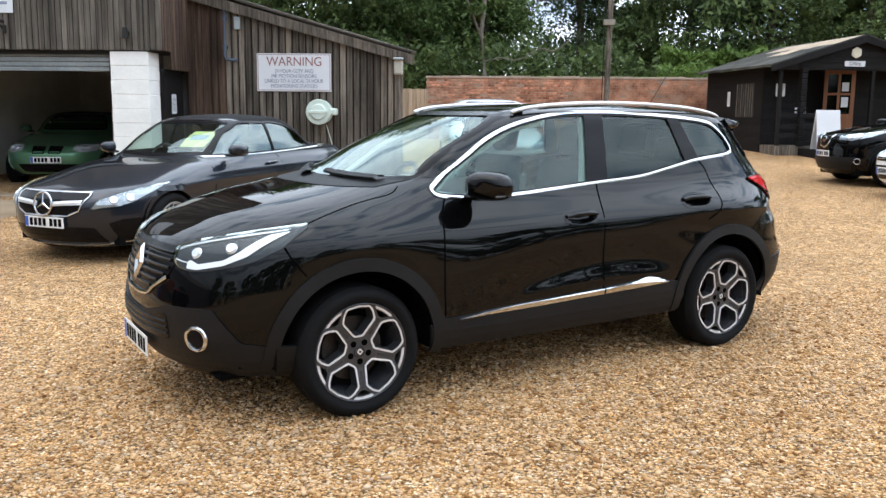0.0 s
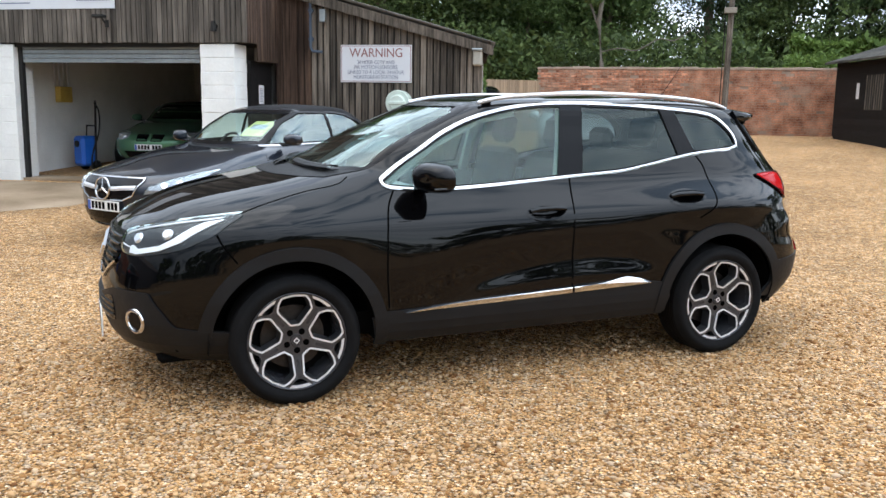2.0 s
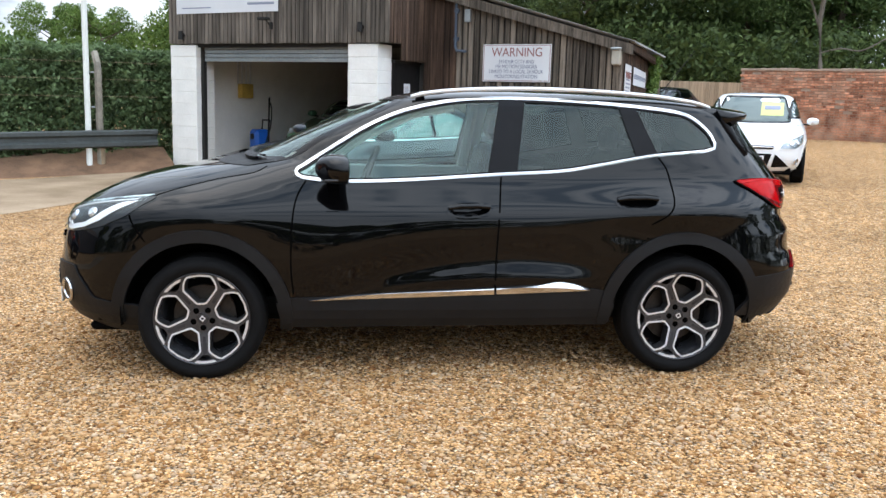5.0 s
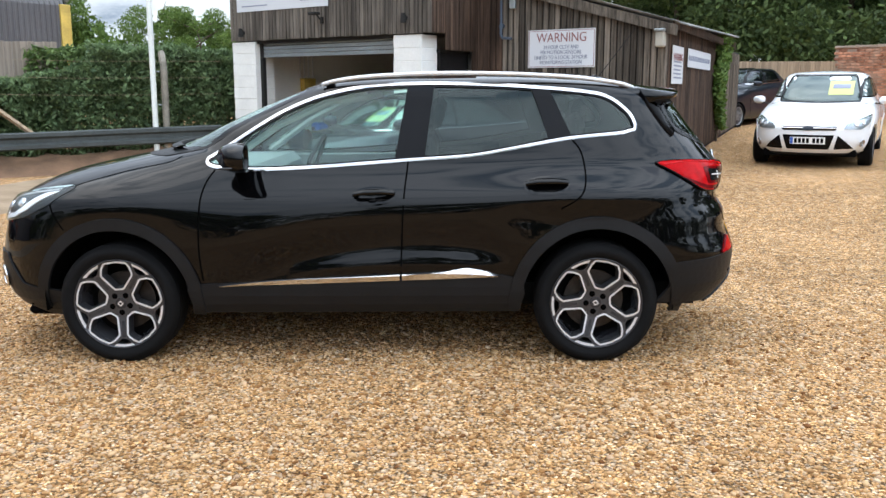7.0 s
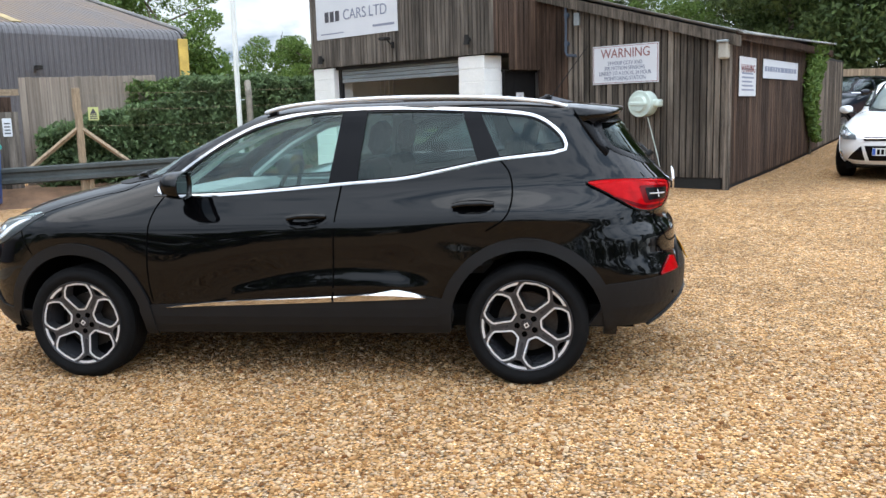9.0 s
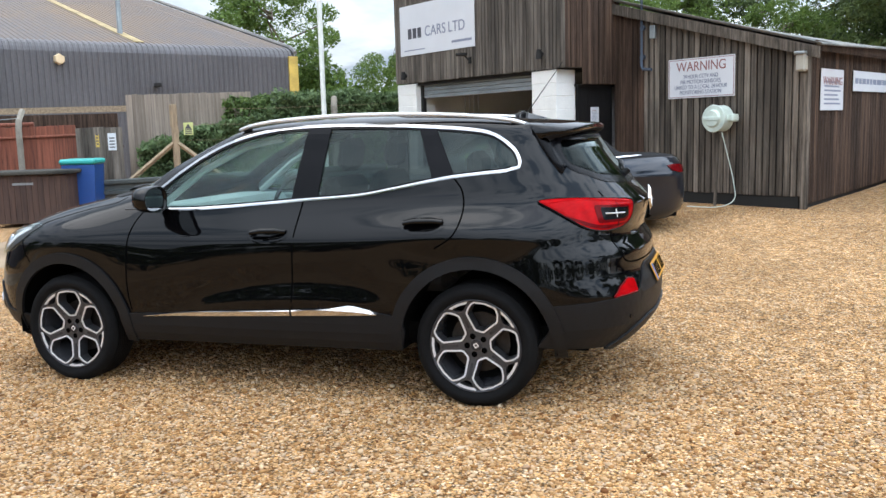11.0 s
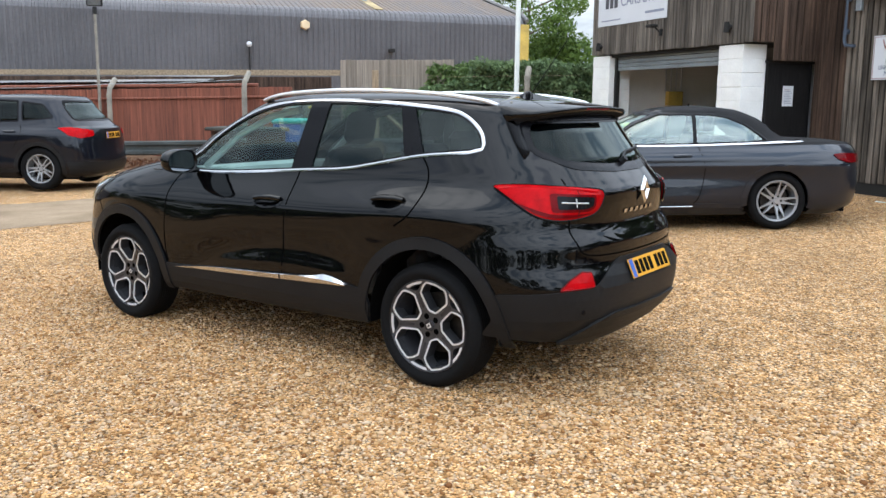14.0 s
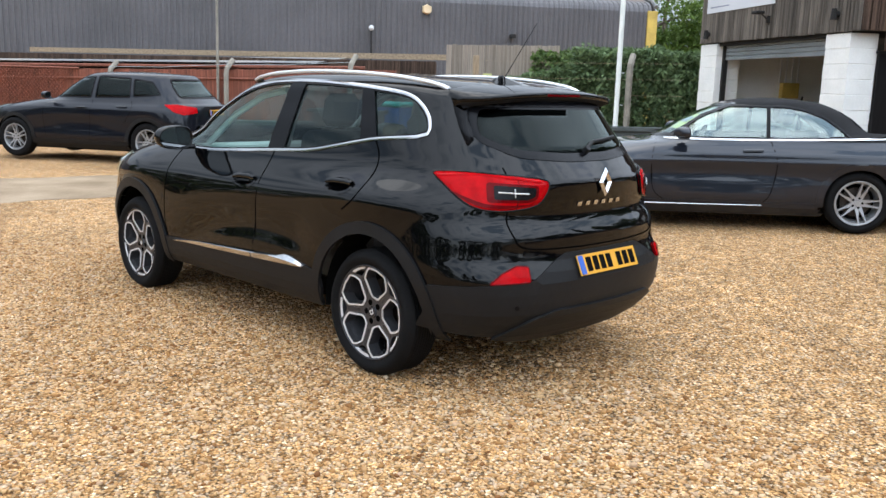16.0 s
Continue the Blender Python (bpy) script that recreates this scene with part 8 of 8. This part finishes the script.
def telegraph_pole():
    p = thing("telegraph_pole", pose(3.20, 27.2, .75), "tall weathered timber telegraph pole before the brick wall", "pole")
    part("shaft", rod((0, 0, -.4), (.10, 0, 9.0), .088, .07, 10), GREY_WOOD, p)
    part("junction_box", box(-.16, .18, -.18, -.06, 3.50, 3.66, .01), CONC_POST, p)
    part("step_iron", rod((-.25, 0, 4.7), (.3, 0, 4.7), .014, .014, 6), GALV, p)
    part("cable_tube", rod((-.14, -.06, -.4), (-.10, -.06, 6.0), .014, .014, 6), BLACK_GAP, p)


telegraph_pole()

# ---- hose reel, drainpipe, garage contents ----


def hose_reel():
    g = ground_z(-2.8, 13.6)
    r = thing("hose_reel", pose(-2.83, 13.80, 1.55), "pale green hose reel on a wall bracket", "hose reel")
    pale = mat("pale_green_plastic", (.56, .64, .57), .45, var=.12, scale=4, bump=.03)
    part("drum", rod((0, .06, 0), (0, -.16, 0), .19, .18, 28), pale, r, smooth=False)
    part("rim", ring_torus(Vector((0, -.15, 0)), Vector((0, 1, 0)), .183, .016), pale, r, smooth=True)
    part("hub", rod((0, -.16, 0), (0, -.20, 0), .13, .11, 20), pale, r)
    part("handle", box(-.15, .15, -.215, -.19, -.03, .03, .01), pale, r)
    part("bracket", box(.12, .27, -.08, .08, -.05, .06, .02), pale, r)
    part("stand", rod((-.03, .02, -.22), (-.06, -.02, g - 1.55), .022, .022, 6), GREY_WOOD, r)
    part("hose", tube(spline([(.12, -.12, -.2), (.20, -.10, -.5), (.30, -.08, -.9), (.34, -.12, -1.16), (.15, -.25, g - 1.53), (-.3, -.35, g - 1.535)], 6), .007, 6), pale, r)


hose_reel()


def drainpipe():
    d = thing("drainpipe", pose(-4.36, BY - .06, 0), "grey-blue plastic drainpipe down the timber wall", "pipe")
    blue = mat("grey_blue_plastic", (.055, .075, .105), .5, var=.15, bump=.03)
    part("pipe", tube([(0, -.02, 4.2), (0, -.02, 2.42), (.03, -.02, 2.36), (.20, -.02, 2.345)], .024, 8), blue, d)
    for z in (2.55, 3.0):
        part("clip", rod((0, .03, z), (0, -.02, z), .042, .042, 8), blue, d)
    b = thing("junction_box", pose(-4.16, BY - .05, 2.92), "small grey box on the timber wall", "box")
    part("box", box(-.05, .05, -.03, .03, -.10, .10, .008), GALV, b)
    l = thing("wall_lamp", pose(-1.60, BY - .06, 2.27), "small white security lamp under the eaves", "lamp")
    part("housing", box(-.07, .07, -.08, .02, -.13, .12, .02), mat("aged_cream_plastic", (.36, .34, .29), .6, var=.15, bump=.03), l)
    part("hood", box(-.08, .08, -.11, .02, .09, .13, .01), GALV, l)


drainpipe()


def garage_contents():
    g = ground_z(-9, 13.5) + .03
    w = thing("pressure_washer", pose(-8.85, 14.25, g, 0, 0, -20), "blue upright pressure washer with a black hose", "pressure washer")
    blue = mat("bright_blue_plastic", (.01, .10, .45), .35, var=.1, bump=.02)
    part("body", box(-.15, .15, -.16, .16, .08, .62, .05), blue, w)
    part("handle", tube([(-.13, .12, .60), (-.13, .14, .80), (.13, .14, .80), (.13, .12, .60)], .018, 6), BLACK_GAP, w)
    part("dial", rod((.0, -.16, .48), (.0, -.185, .48), .06, .055, 14), BLACK_GAP, w)
    for x in (-.17, .17):
        part("wheel", rod((x - .02, .1, .09), (x + .02, .1, .09), .09, .09, 14), RUBBER, w)
    part("lance", rod((.22, .05, .1), (.20, .1, 1.25), .018, .018, 6), BLACK_GAP, w)
    part("hose", tube(spline([(.2, .08, 1.2), (.36, .05, 1.05), (.38, .02, .7), (.2, 0, .3), (.3, -.1, .05)], 6), .014, 6), BLACK_GAP, w)
    e = thing("electrical_box", pose(-9.44, 14.45, 1.62), "yellow electrical box with conduits on the wall", "box")
    part("box", box(0, .12, -.17, .17, -.14, .14, .01), YELLOW_PAINT, e)
    for k in range(4):
        part("conduit", rod((.04, -.2 + k * .12, .14), (.04, -.2 + k * .12, .72), .016, .016, 6), SIGN_WHITE, e)
    s = thing("wall_shelf", pose(-7.9, 19.3, 1.9), "dark narrow shelf on the back wall", "shelf")
    part("board", box(-.6, .6, -.15, .1, -.04, .04), BLACK_GAP, s)
    c = thing("wall_cable", pose(-8.4, 19.3, 0), "black cable hanging on the back wall", "cable")
    part("cable", tube(spline([(0, 0, 2.4), (.05, -.02, 1.9), (.0, -.02, 1.5), (.06, -.02, 1.3)], 5), .014, 5), BLACK_GAP, c)


garage_contents()

# ---- plants ----


def leaf_mesh(name, pts, size, material, seed=0, flat=.0):
    """Many small leaves as separate bent quads at the given points."""
    rng = np.random.default_rng(seed)
    P = np.asarray(pts, float)
    n = len(P)
    d = rng.normal(size=(n, 3))
    d[:, 2] *= (1 - flat)
    d /= np.linalg.norm(d, axis=1, keepdims=True)
    e = np.cross(d, rng.normal(size=(n, 3)))
    e /= np.linalg.norm(e, axis=1, keepdims=True)
    up = np.cross(d, e)
    s = size * rng.uniform(.6, 1.3, (n, 1))
    V = np.stack([P - d * s, P + e * s * .42 + up * s * .12, P + d * s, P - e * s * .42 + up * s * .12], 1).reshape(-1, 3)
    me = bpy.data.meshes.new(name)
    me.vertices.add(len(V))
    me.vertices.foreach_set("co", V.ravel())
    me.loops.add(4 * n)
    me.loops.foreach_set("vertex_index", np.arange(4 * n, dtype=np.int32))
    me.polygons.add(n)
    me.polygons.foreach_set("loop_start", np.arange(0, 4 * n, 4, dtype=np.int32))
    me.materials.append(material)
    me.update()
    me.validate()
    return me


def crown_points(rng, h, r, base, count, clumps, kind):
    pts = []
    for k in range(clumps):
        if kind == "cone":
            t = rng.uniform(0, 1) ** .8
            z = base + (h - base) * t
            rad = r * (1 - t) * rng.uniform(.25, 1.0) + .1
            cr = r * .30 * (1.15 - t) + .22
        else:
            t = rng.uniform(0, 1)
            z = base + (h - base) * t
            rad = r * math.sin(math.pi * (0.12 + .80 * t)) ** .7 * math.sqrt(rng.uniform(.15, 1.0))
            cr = r * rng.uniform(.20, .36)
        a = rng.uniform(0, 2 * math.pi)
        c = np.array([rad * math.cos(a), rad * math.sin(a), z])
        m = int(count / clumps)
        v = rng.normal(size=(m, 3))
        v /= np.linalg.norm(v, axis=1, keepdims=True)
        v *= (rng.uniform(.25, 1.0, (m, 1)) ** .5) * cr
        v[:, 2] *= .62 if kind != "cone" else .5
        pts.append(c + v)
    return np.concatenate(pts)


def tree(label, at, h, r, base, leaf, size, count, clumps, kind="round", seed=0, trunk=.22, bark=None):
    t = thing("tree", at, label, "tree")
    rng = np.random.default_rng(seed)
    bm = bmesh.new()
    tube_pts = [(rng.uniform(-.12, .12) * k, rng.uniform(-.12, .12) * k, h * .80 * k / 6 - (.4 if k == 0 else 0)) for k in range(7)]
    for k in range(6):
        rod(tube_pts[k], tube_pts[k + 1], trunk * (1 - k / 7.5), trunk * (1 - (k + 1) / 7.5), 8, bm)
    for k in range(11):
        z = base + (h * .85 - base) * rng.uniform(0, 1)
        a = rng.uniform(0, 2 * math.pi)
        L = r * rng.uniform(.5, .95) * (1 - .6 * (z - base) / max(.1, h - base) if kind == "cone" else 1)
        p, q = Vector((0, 0, z)), Vector((L * math.cos(a), L * math.sin(a), z + L * (.45 if kind != "cone" else -.1)))
        rod(p, q, trunk * .34, trunk * .09, 6, bm)
    part("trunk", bm, bark or BARK, t)
    cm = leaf_mesh("crown", crown_points(rng, h, r, base, count, clumps, kind), size, leaf, seed)
    ob = new("crown", cm)
    ob.parent = t
    return t


kinds = [
    tree("broad dark green woodland tree behind the wall", pose(-6.5, 36, .9), 12, 5.2, 2.2, LEAF_DARK, .135, 27000, 62, "round", 1),
    tree("tall dark conifer behind the brick wall", pose(3.25, 38, .9), 18, 2.5, .5, LEAF_CONIFER, .09, 60000, 380, "cone", 2),
    tree("mid green broadleaf tree with loose foliage", pose(8.4, 41, .9), 12, 4.8, 1.4, LEAF_DARK, .12, 27000, 46, "round", 3),
    tree("fresh green tree in the far distance", pose(-22, 30, .5), 9, 4.0, 1.2, LEAF_BRIGHT, .12, 22000, 55, "round", 4),
    tree("dense dark woodland tree with a low crown", pose(11, 37, .9), 14, 5.6, 1.2, LEAF_DARK, .14, 26000, 50, "round", 5),
    tree("small dark tree across the road from the yard", pose(-14, -24, .2), 6, 2.8, .6, LEAF_DARK, .22, 4000, 34, "round", 6),
    tree("mid green conifer with loose drooping foliage", pose(-1.5, 38, .9), 15, 3.2, .6, LEAF_MID, .095, 60000, 330, "cone", 3),
]
spots = [
    (4, -5.6, 39, .8, 40), (0, -11.5, 38, .72, 80), (2, -9, 33, .62, 200), (4, 7.8, 38, .66, 130), (6, -.7, 37.3, .9, 70), (1, 8.9, 36, .8, 60), (4, 15.5, 38, 1.0, 250), (0, 20, 36, 1.0, 10),
    (6, -3.9, 36, .72, 100), (4, -16, 42, .72, 300), (2, 13.2, 34, .75, 30), (4, 19, 46, 1.2, 310), (0, -6.5, 45, 1.1, 110),
    (3, -15.8, 27, .55, 50), (3, -19.8, 29, .85, 200), (3, -18.2, 25.5, .62, 70), (3, -21.5, 34, .95, 260), (3, -28, 36, .95, 140), (2, -20, 40, .75, 220), (3, -14.0, 33, .55, 280), (3, -25, 24, .42, 20), (3, -35.5, 22.7, .88, 90), (3, -30, 26, .48, 200), (3, -17.5, 22, .48, 330),
    (5, -7, -25, .95, 60), (5, -1, -26, .85, 120), (5, 5, -25, 1.1, 180), (5, 11, -24, .9, 240), (5, 17, -19, 1.0, 300), (5, 25, -8, .95, 30), (5, 29, 2, 1.0, 90), (5, 30, 12, 1.1, 150), (5, -20, -21, 1.2, 210),
    (5, 8, -26, 1.2, 0), (5, -4, -27, 1.1, 50), (5, 2, -28, 1.1, 10), (5, 21, -19, 1.0, 77), (5, 28, -3, 1.2, 40), (4, 26, 22, .8, 20), (0, 24, 29, .9, 100),
]
for k, x, y, sc, rot in spots:
    copy_thing(kinds[k], pose(x, y, .2 if y < 20 else .8, 0, 0, rot) @ Matrix.Diagonal((sc, sc, sc, 1)))


def hedge(name, label, pts, size, leaf, seed, stems):
    h = thing(name, Matrix(), label, "hedge")
    me = leaf_mesh("foliage", pts, size, leaf, seed)
    ob = new("foliage", me)
    ob.parent = h
    ob["kind"] = "stuff"
    bm = bmesh.new()
    for p, q in stems:
        rod(p, q, .03, .012, 5, bm)
    part("stems", bm, BARK, h)


rng = np.random.default_rng(31)


def run_points(s0, s1, o0, o1, z0, top, count, lumps):
    """Points that fill a hedge along the yard edge, thick near its face and top, with lumps and hollows."""
    out = []
    while len(out) < count:
        s, o, u = rng.uniform(s0, s1), rng.uniform(o0, o1), rng.uniform(0, 1)
        t = top(s) + .22 * noise.noise((s * lumps, o * 2, 3.1)) + .12 * noise.noise((s * 4, o * 4, 9.0))
        z = z0 + (t - z0) * (1 - (1 - u) ** 1.6 * 1.0)
        face = o0 + .30 * noise.noise((s * 1.7, z * 1.7, 5.0)) + .15 * noise.noise((s * 5, z * 5, 1.0))
        if o < face + .15:
            continue
        if rng.uniform() > .35 and o > face + .75:
            continue
        q = lp(s, o, z)
        if q[0] < -9.85:
            out.append(q)
    return out


hedge("hedge", "tall unclipped dark green hedge behind the barrier", run_points(-2.2, 4.6, .35, 2.2, .25, lambda s: 2.28 if s < 1.9 else 1.98 - .22 * (s - 1.9), 60000, .8), .056, LEAF_HEDGE, 5, [(lp(s, 1.0, 0), lp(s + .2, .9, 1.6)) for s in (-1.5, -.5, .4, 1.3, 2.2, 3.0, 3.9)])
hedge("shrub", "loose bright shrub growing above the fence", run_points(1.7, 3.0, 1.2, 2.4, 1.2, lambda s: 2.30, 2600, 1.5), .07, LEAF_MID, 6, [(lp(2.3, 1.9, 0), lp(2.4, 1.9, 2.1))])
hedge("ground_cover", "dry reddish low plants along the earth bank", [lp(rng.uniform(6, 12.5), rng.uniform(-.5, .25), rng.uniform(.02, .22)) for _ in range(2600)], .045, leaf_mat("dry_red_leaves", (.10, .04, .025), (.20, .10, .05)), 7, [(lp(8, 0, 0), lp(8, 0, .1))])


def unseen_boundary():
    """Tall rough hedging on the sides of the yard that lie behind the walk. Unseen, added so that car paint mirrors a
    dark skyline.
    """
    line = spline([(-22, -20), (-8, -23), (6, -23.5), (17, -17.5), (24.5, -8), (28, 4), (27.5, 15), (25, 24)], 8)
    at = []
    for (ax, ay), (bx, by) in zip(line, line[1:]):
        m = int(math.hypot(bx - ax, by - ay) * 230)
        for _ in range(m):
            u, o = rng.uniform(), rng.normal(0, .5)
            x, y = ax + (bx - ax) * u + o, ay + (by - ay) * u + o
            top = 3.1 + 1.3 * noise.noise((x * .35, y * .35, 2.0)) + .5 * noise.noise((x * 1.3, y * 1.3, 7.0))
            at.append((x, y, -.1 + (top + .1) * rng.uniform() ** .8))
    hedge("reflection_hedge", "tall rough dark hedge, unseen, added to darken reflections in the cars", at, .20, LEAF_DARK, 21, [((x, y, -.2), (x + .2, y, 2.0)) for x, y in line[::3]])


unseen_boundary()


def understory():
    """Low growth that fills the foot of the wood beyond the wall."""
    at = []
    for _ in range(34000):
        x, y = rng.uniform(-15, 21), rng.uniform(31.6, 34.2)
        top = 4.0 + 1.3 * noise.noise((x * .45, y * .3, 4.0)) + .7 * noise.noise((x * 1.6, y, 8.0))
        at.append((x, y, .7 + (top - .7) * rng.uniform() ** .75))
    hedge("undergrowth", "dark tangled undergrowth at the foot of the wood", at, .13, LEAF_DARK, 23, [((x, 33, .5), (x + .3, 33, 3.4)) for x in range(-14, 21, 3)])
    at = []
    for _ in range(5200):
        x, y = rng.uniform(5.6, 9.2), rng.uniform(30.9, 32.0)
        k = .5 + .5 * noise.noise((x * 1.5, y * 1.2, 1.0))
        at.append((x, y, 2.2 + (1.1 + .9 * k) * rng.uniform() ** .7))
    hedge("garden_shrub", "spiky yellow-green shrubs behind the office roof", at, .17, LEAF_BRIGHT, 24, [((7, 31.5, .7), (7, 31.5, 2.6))])


def far_thicket():
    """A low rolling belt of bushes on the skyline beyond the hedge."""
    line = spline([(-42, 17), (-34, 24), (-26, 28), (-18, 31)], 8)
    at = []
    for (ax, ay), (bx, by) in zip(line, line[1:]):
        for _ in range(620):
            u, o = rng.uniform(), rng.normal(0, .8)
            x, y = ax + (bx - ax) * u + o, ay + (by - ay) * u - o
            top = 3.9 + 1.9 * noise.noise((x * .28, y * .28, 6.0)) + .8 * noise.noise((x * .9, y * .9, 3.0))
            at.append((x, y, .2 + (top - .2) * rng.uniform() ** .6))
    hedge("thicket", "fresh green belt of bushes on the skyline", at, .19, LEAF_BRIGHT, 27, [((x, y, 0), (x, y, 2.5)) for x, y in line[::4]])


far_thicket()
understory()


def ivy():
    pts = []
    base = Vector((BX1, BY, 0))
    nrm = Vector((SIDE.y, -SIDE.x, 0))
    while len(pts) < 3200:
        u, z = rng.uniform(4.5, 6.4), rng.uniform(.75, 2.62)
        c = 5.45 + .25 * math.sin(z * 3)
        wd = .22 + .62 * ((z - .75) / 1.85) ** 1.2
        if abs(u - c) > wd * rng.uniform(.6, 1.05):
            continue
        p = base + SIDE * u + nrm * (.03 + rng.uniform(0, .14))
        pts.append((p.x, p.y, z))
    hedge("ivy", "green ivy climbing the end of the workshop wall", pts, .07, LEAF_BRIGHT, 9, [(tuple(base + SIDE * 5.45 + nrm * .05 + Vector((0, 0, .5))), tuple(base + SIDE * 5.5 + nrm * .05 + Vector((0, 0, 2.3))))])


ivy()
wallp = [(rng.uniform(1.2, 7.0), rng.uniform(28.0, 29.2), 0) for _ in range(5200)]
wallp = [(x, y, 2.45 + rng.uniform(0, 1) * (.25 + (.9 if x > 5.0 else .15) * (.5 + .5 * noise.noise((x * .9, y, 0))))) for x, y, _ in wallp]
hedge("creeper", "fresh green creeper spilling over the brick wall", wallp, .085, LEAF_BRIGHT, 10, [((4, 28.4, .8), (4, 28.5, 2.6)), ((6, 28.4, .8), (6.1, 28.6, 3.0))])


def birch():
    t = thing("tree", pose(-.6, 31.0, .9), "slim pale-barked tree with a forked trunk behind the wall", "tree")
    pale = mat("pale_birch_bark", (.15, .13, .105), .9, var=.3, scale=4, bump=.4)
    bm = tube([(0, 0, -.5), (.05, 0, 2), (-.1, 0, 3.5), (.1, 0, 5.5), (.3, 0, 8.5)], .075, 8)
    tube([(-.1, 0, 3.3), (-.6, .1, 4.6), (-1.1, .1, 6.5)], .04, 6, 1, bm)
    tube(spline([(.0, 0, 2.5), (.6, -.1, 2.62), (1.2, -.2, 2.55), (1.9, -.2, 2.92), (2.4, -.25, 2.86), (2.9, -.3, 3.2)], 4), .024, 6, 1, bm)
    tube([(.1, 0, 4.6), (.8, 0, 5.6), (1.2, 0, 7)], .045, 6, 1, bm)
    part("trunk", bm, pale, t)
    ob = new("crown", leaf_mesh("crown", crown_points(np.random.default_rng(77), 10, 1.5, 4.2, 3600, 22, "round"), .11, LEAF_MID, 77))
    ob.parent = t


birch()

# ---- loose flints on the shingle where it is walked past ----


def pebbles():
    rng = np.random.default_rng(5)
    n = 62000
    x, y = rng.uniform(-2.6, 7.0, n), rng.uniform(.6, 8.2, n)
    keep = (y > .45 * x - 1.2) & (y < 6.6 + .35 * x) & (rng.uniform(size=n) < .96)
    x, y = x[keep], y[keep]
    n = len(x)
    t = (1 + 5**.5) / 2
    ico = np.array([(-1, t, 0), (1, t, 0), (-1, -t, 0), (1, -t, 0), (0, -1, t), (0, 1, t), (0, -1, -t), (0, 1, -t), (t, 0, -1), (t, 0, 1), (-t, 0, -1), (-t, 0, 1)]) / math.sqrt(1 + t * t)
    tri = np.array([(0, 11, 5), (0, 5, 1), (0, 1, 7), (0, 7, 10), (0, 10, 11), (1, 5, 9), (5, 11, 4), (11, 10, 2), (10, 7, 6), (7, 1, 8), (3, 9, 4), (3, 4, 2), (3, 2, 6), (3, 6, 8), (3, 8, 9), (4, 9, 5), (2, 4, 11), (6, 2, 10), (8, 6, 7), (9, 8, 1)], np.int32)
    z = np.array([RISE(v) for v in np.linspace(0, 9, 200)])
    gz = np.interp(y, np.linspace(0, 9, 200), z)
    size = rng.lognormal(-4.88, .36, n).clip(.0035, .016)
    dims = np.stack([size * rng.uniform(1.0, 1.9, n), size, size * rng.uniform(.5, .8, n)], 1)
    V = ico[None] * dims[:, None] * rng.uniform(.82, 1.15, (n, 12, 1))
    a, b = rng.uniform(0, 6.283, n), rng.normal(0, .35, n)
    ca, sa, cb, sb = np.cos(a)[:, None], np.sin(a)[:, None], np.cos(b)[:, None], np.sin(b)[:, None]
    X, Y, Z = V[..., 0], V[..., 1], V[..., 2]
    Y, Z = Y * cb - Z * sb, Y * sb + Z * cb
    X, Y = X * ca - Y * sa, X * sa + Y * ca
    V = np.stack([X + x[:, None], Y + y[:, None], Z + (gz + dims[:, 2] * .35)[:, None]], -1).reshape(-1, 3)
    F = (tri[None] + (np.arange(n) * 12)[:, None, None]).reshape(-1).astype(np.int32)
    me = bpy.data.meshes.new("pebbles")
    me.vertices.add(len(V))
    me.vertices.foreach_set("co", V.ravel())
    me.loops.add(len(F))
    me.loops.foreach_set("vertex_index", F)
    me.polygons.add(len(F) // 3)
    me.polygons.foreach_set("loop_start", np.arange(0, len(F), 3, dtype=np.int32))
    me.polygons.foreach_set("use_smooth", np.ones(len(F) // 3, bool))
    m = bpy.data.materials.new("flint_pebbles")
    m.use_nodes = True
    nd, l = m.node_tree.nodes, m.node_tree.links
    p = nd["Principled BSDF"]
    p.inputs["Roughness"].default_value = .85
    p.inputs["Specular IOR Level"].default_value = .1
    g, r = nd.new("ShaderNodeNewGeometry"), nd.new("ShaderNodeValToRGB")
    e = r.color_ramp.elements
    e[0].color, e[1].color = (.18, .075, .028, 1), (.70, .53, .36, 1)
    for pos, c in ((.15, (.366, .182, .065, 1)), (.42, (.552, .331, .154, 1)), (.66, (.635, .410, .215, 1)), (.82, (.655, .465, .282, 1)), (.92, (.42, .27, .16, 1))):
        e.new(pos).color = c
    l.new(g.outputs["Random Per Island"], r.inputs["Fac"])
    nz = nd.new("ShaderNodeTexNoise")
    nz.inputs["Scale"].default_value = 180
    mx = nd.new("ShaderNodeMix")
    mx.data_type, mx.blend_type = "RGBA", "MULTIPLY"
    mx.inputs["Factor"].default_value = .35
    tc = nd.new("ShaderNodeTexCoord")
    l.new(tc.outputs["Object"], nz.inputs["Vector"])
    l.new(r.outputs["Color"], mx.inputs["A"])
    l.new(nz.outputs["Color"], mx.inputs["B"])
    l.new(mx.outputs["Result"], p.inputs["Base Color"])
    me.materials.append(m)
    me.update()
    me.validate()
    ob = new("pebbles", me)
    tagged(ob, "loose honey-coloured flint pebbles over the shingle", "pebbles", kind="stuff")


pebbles()
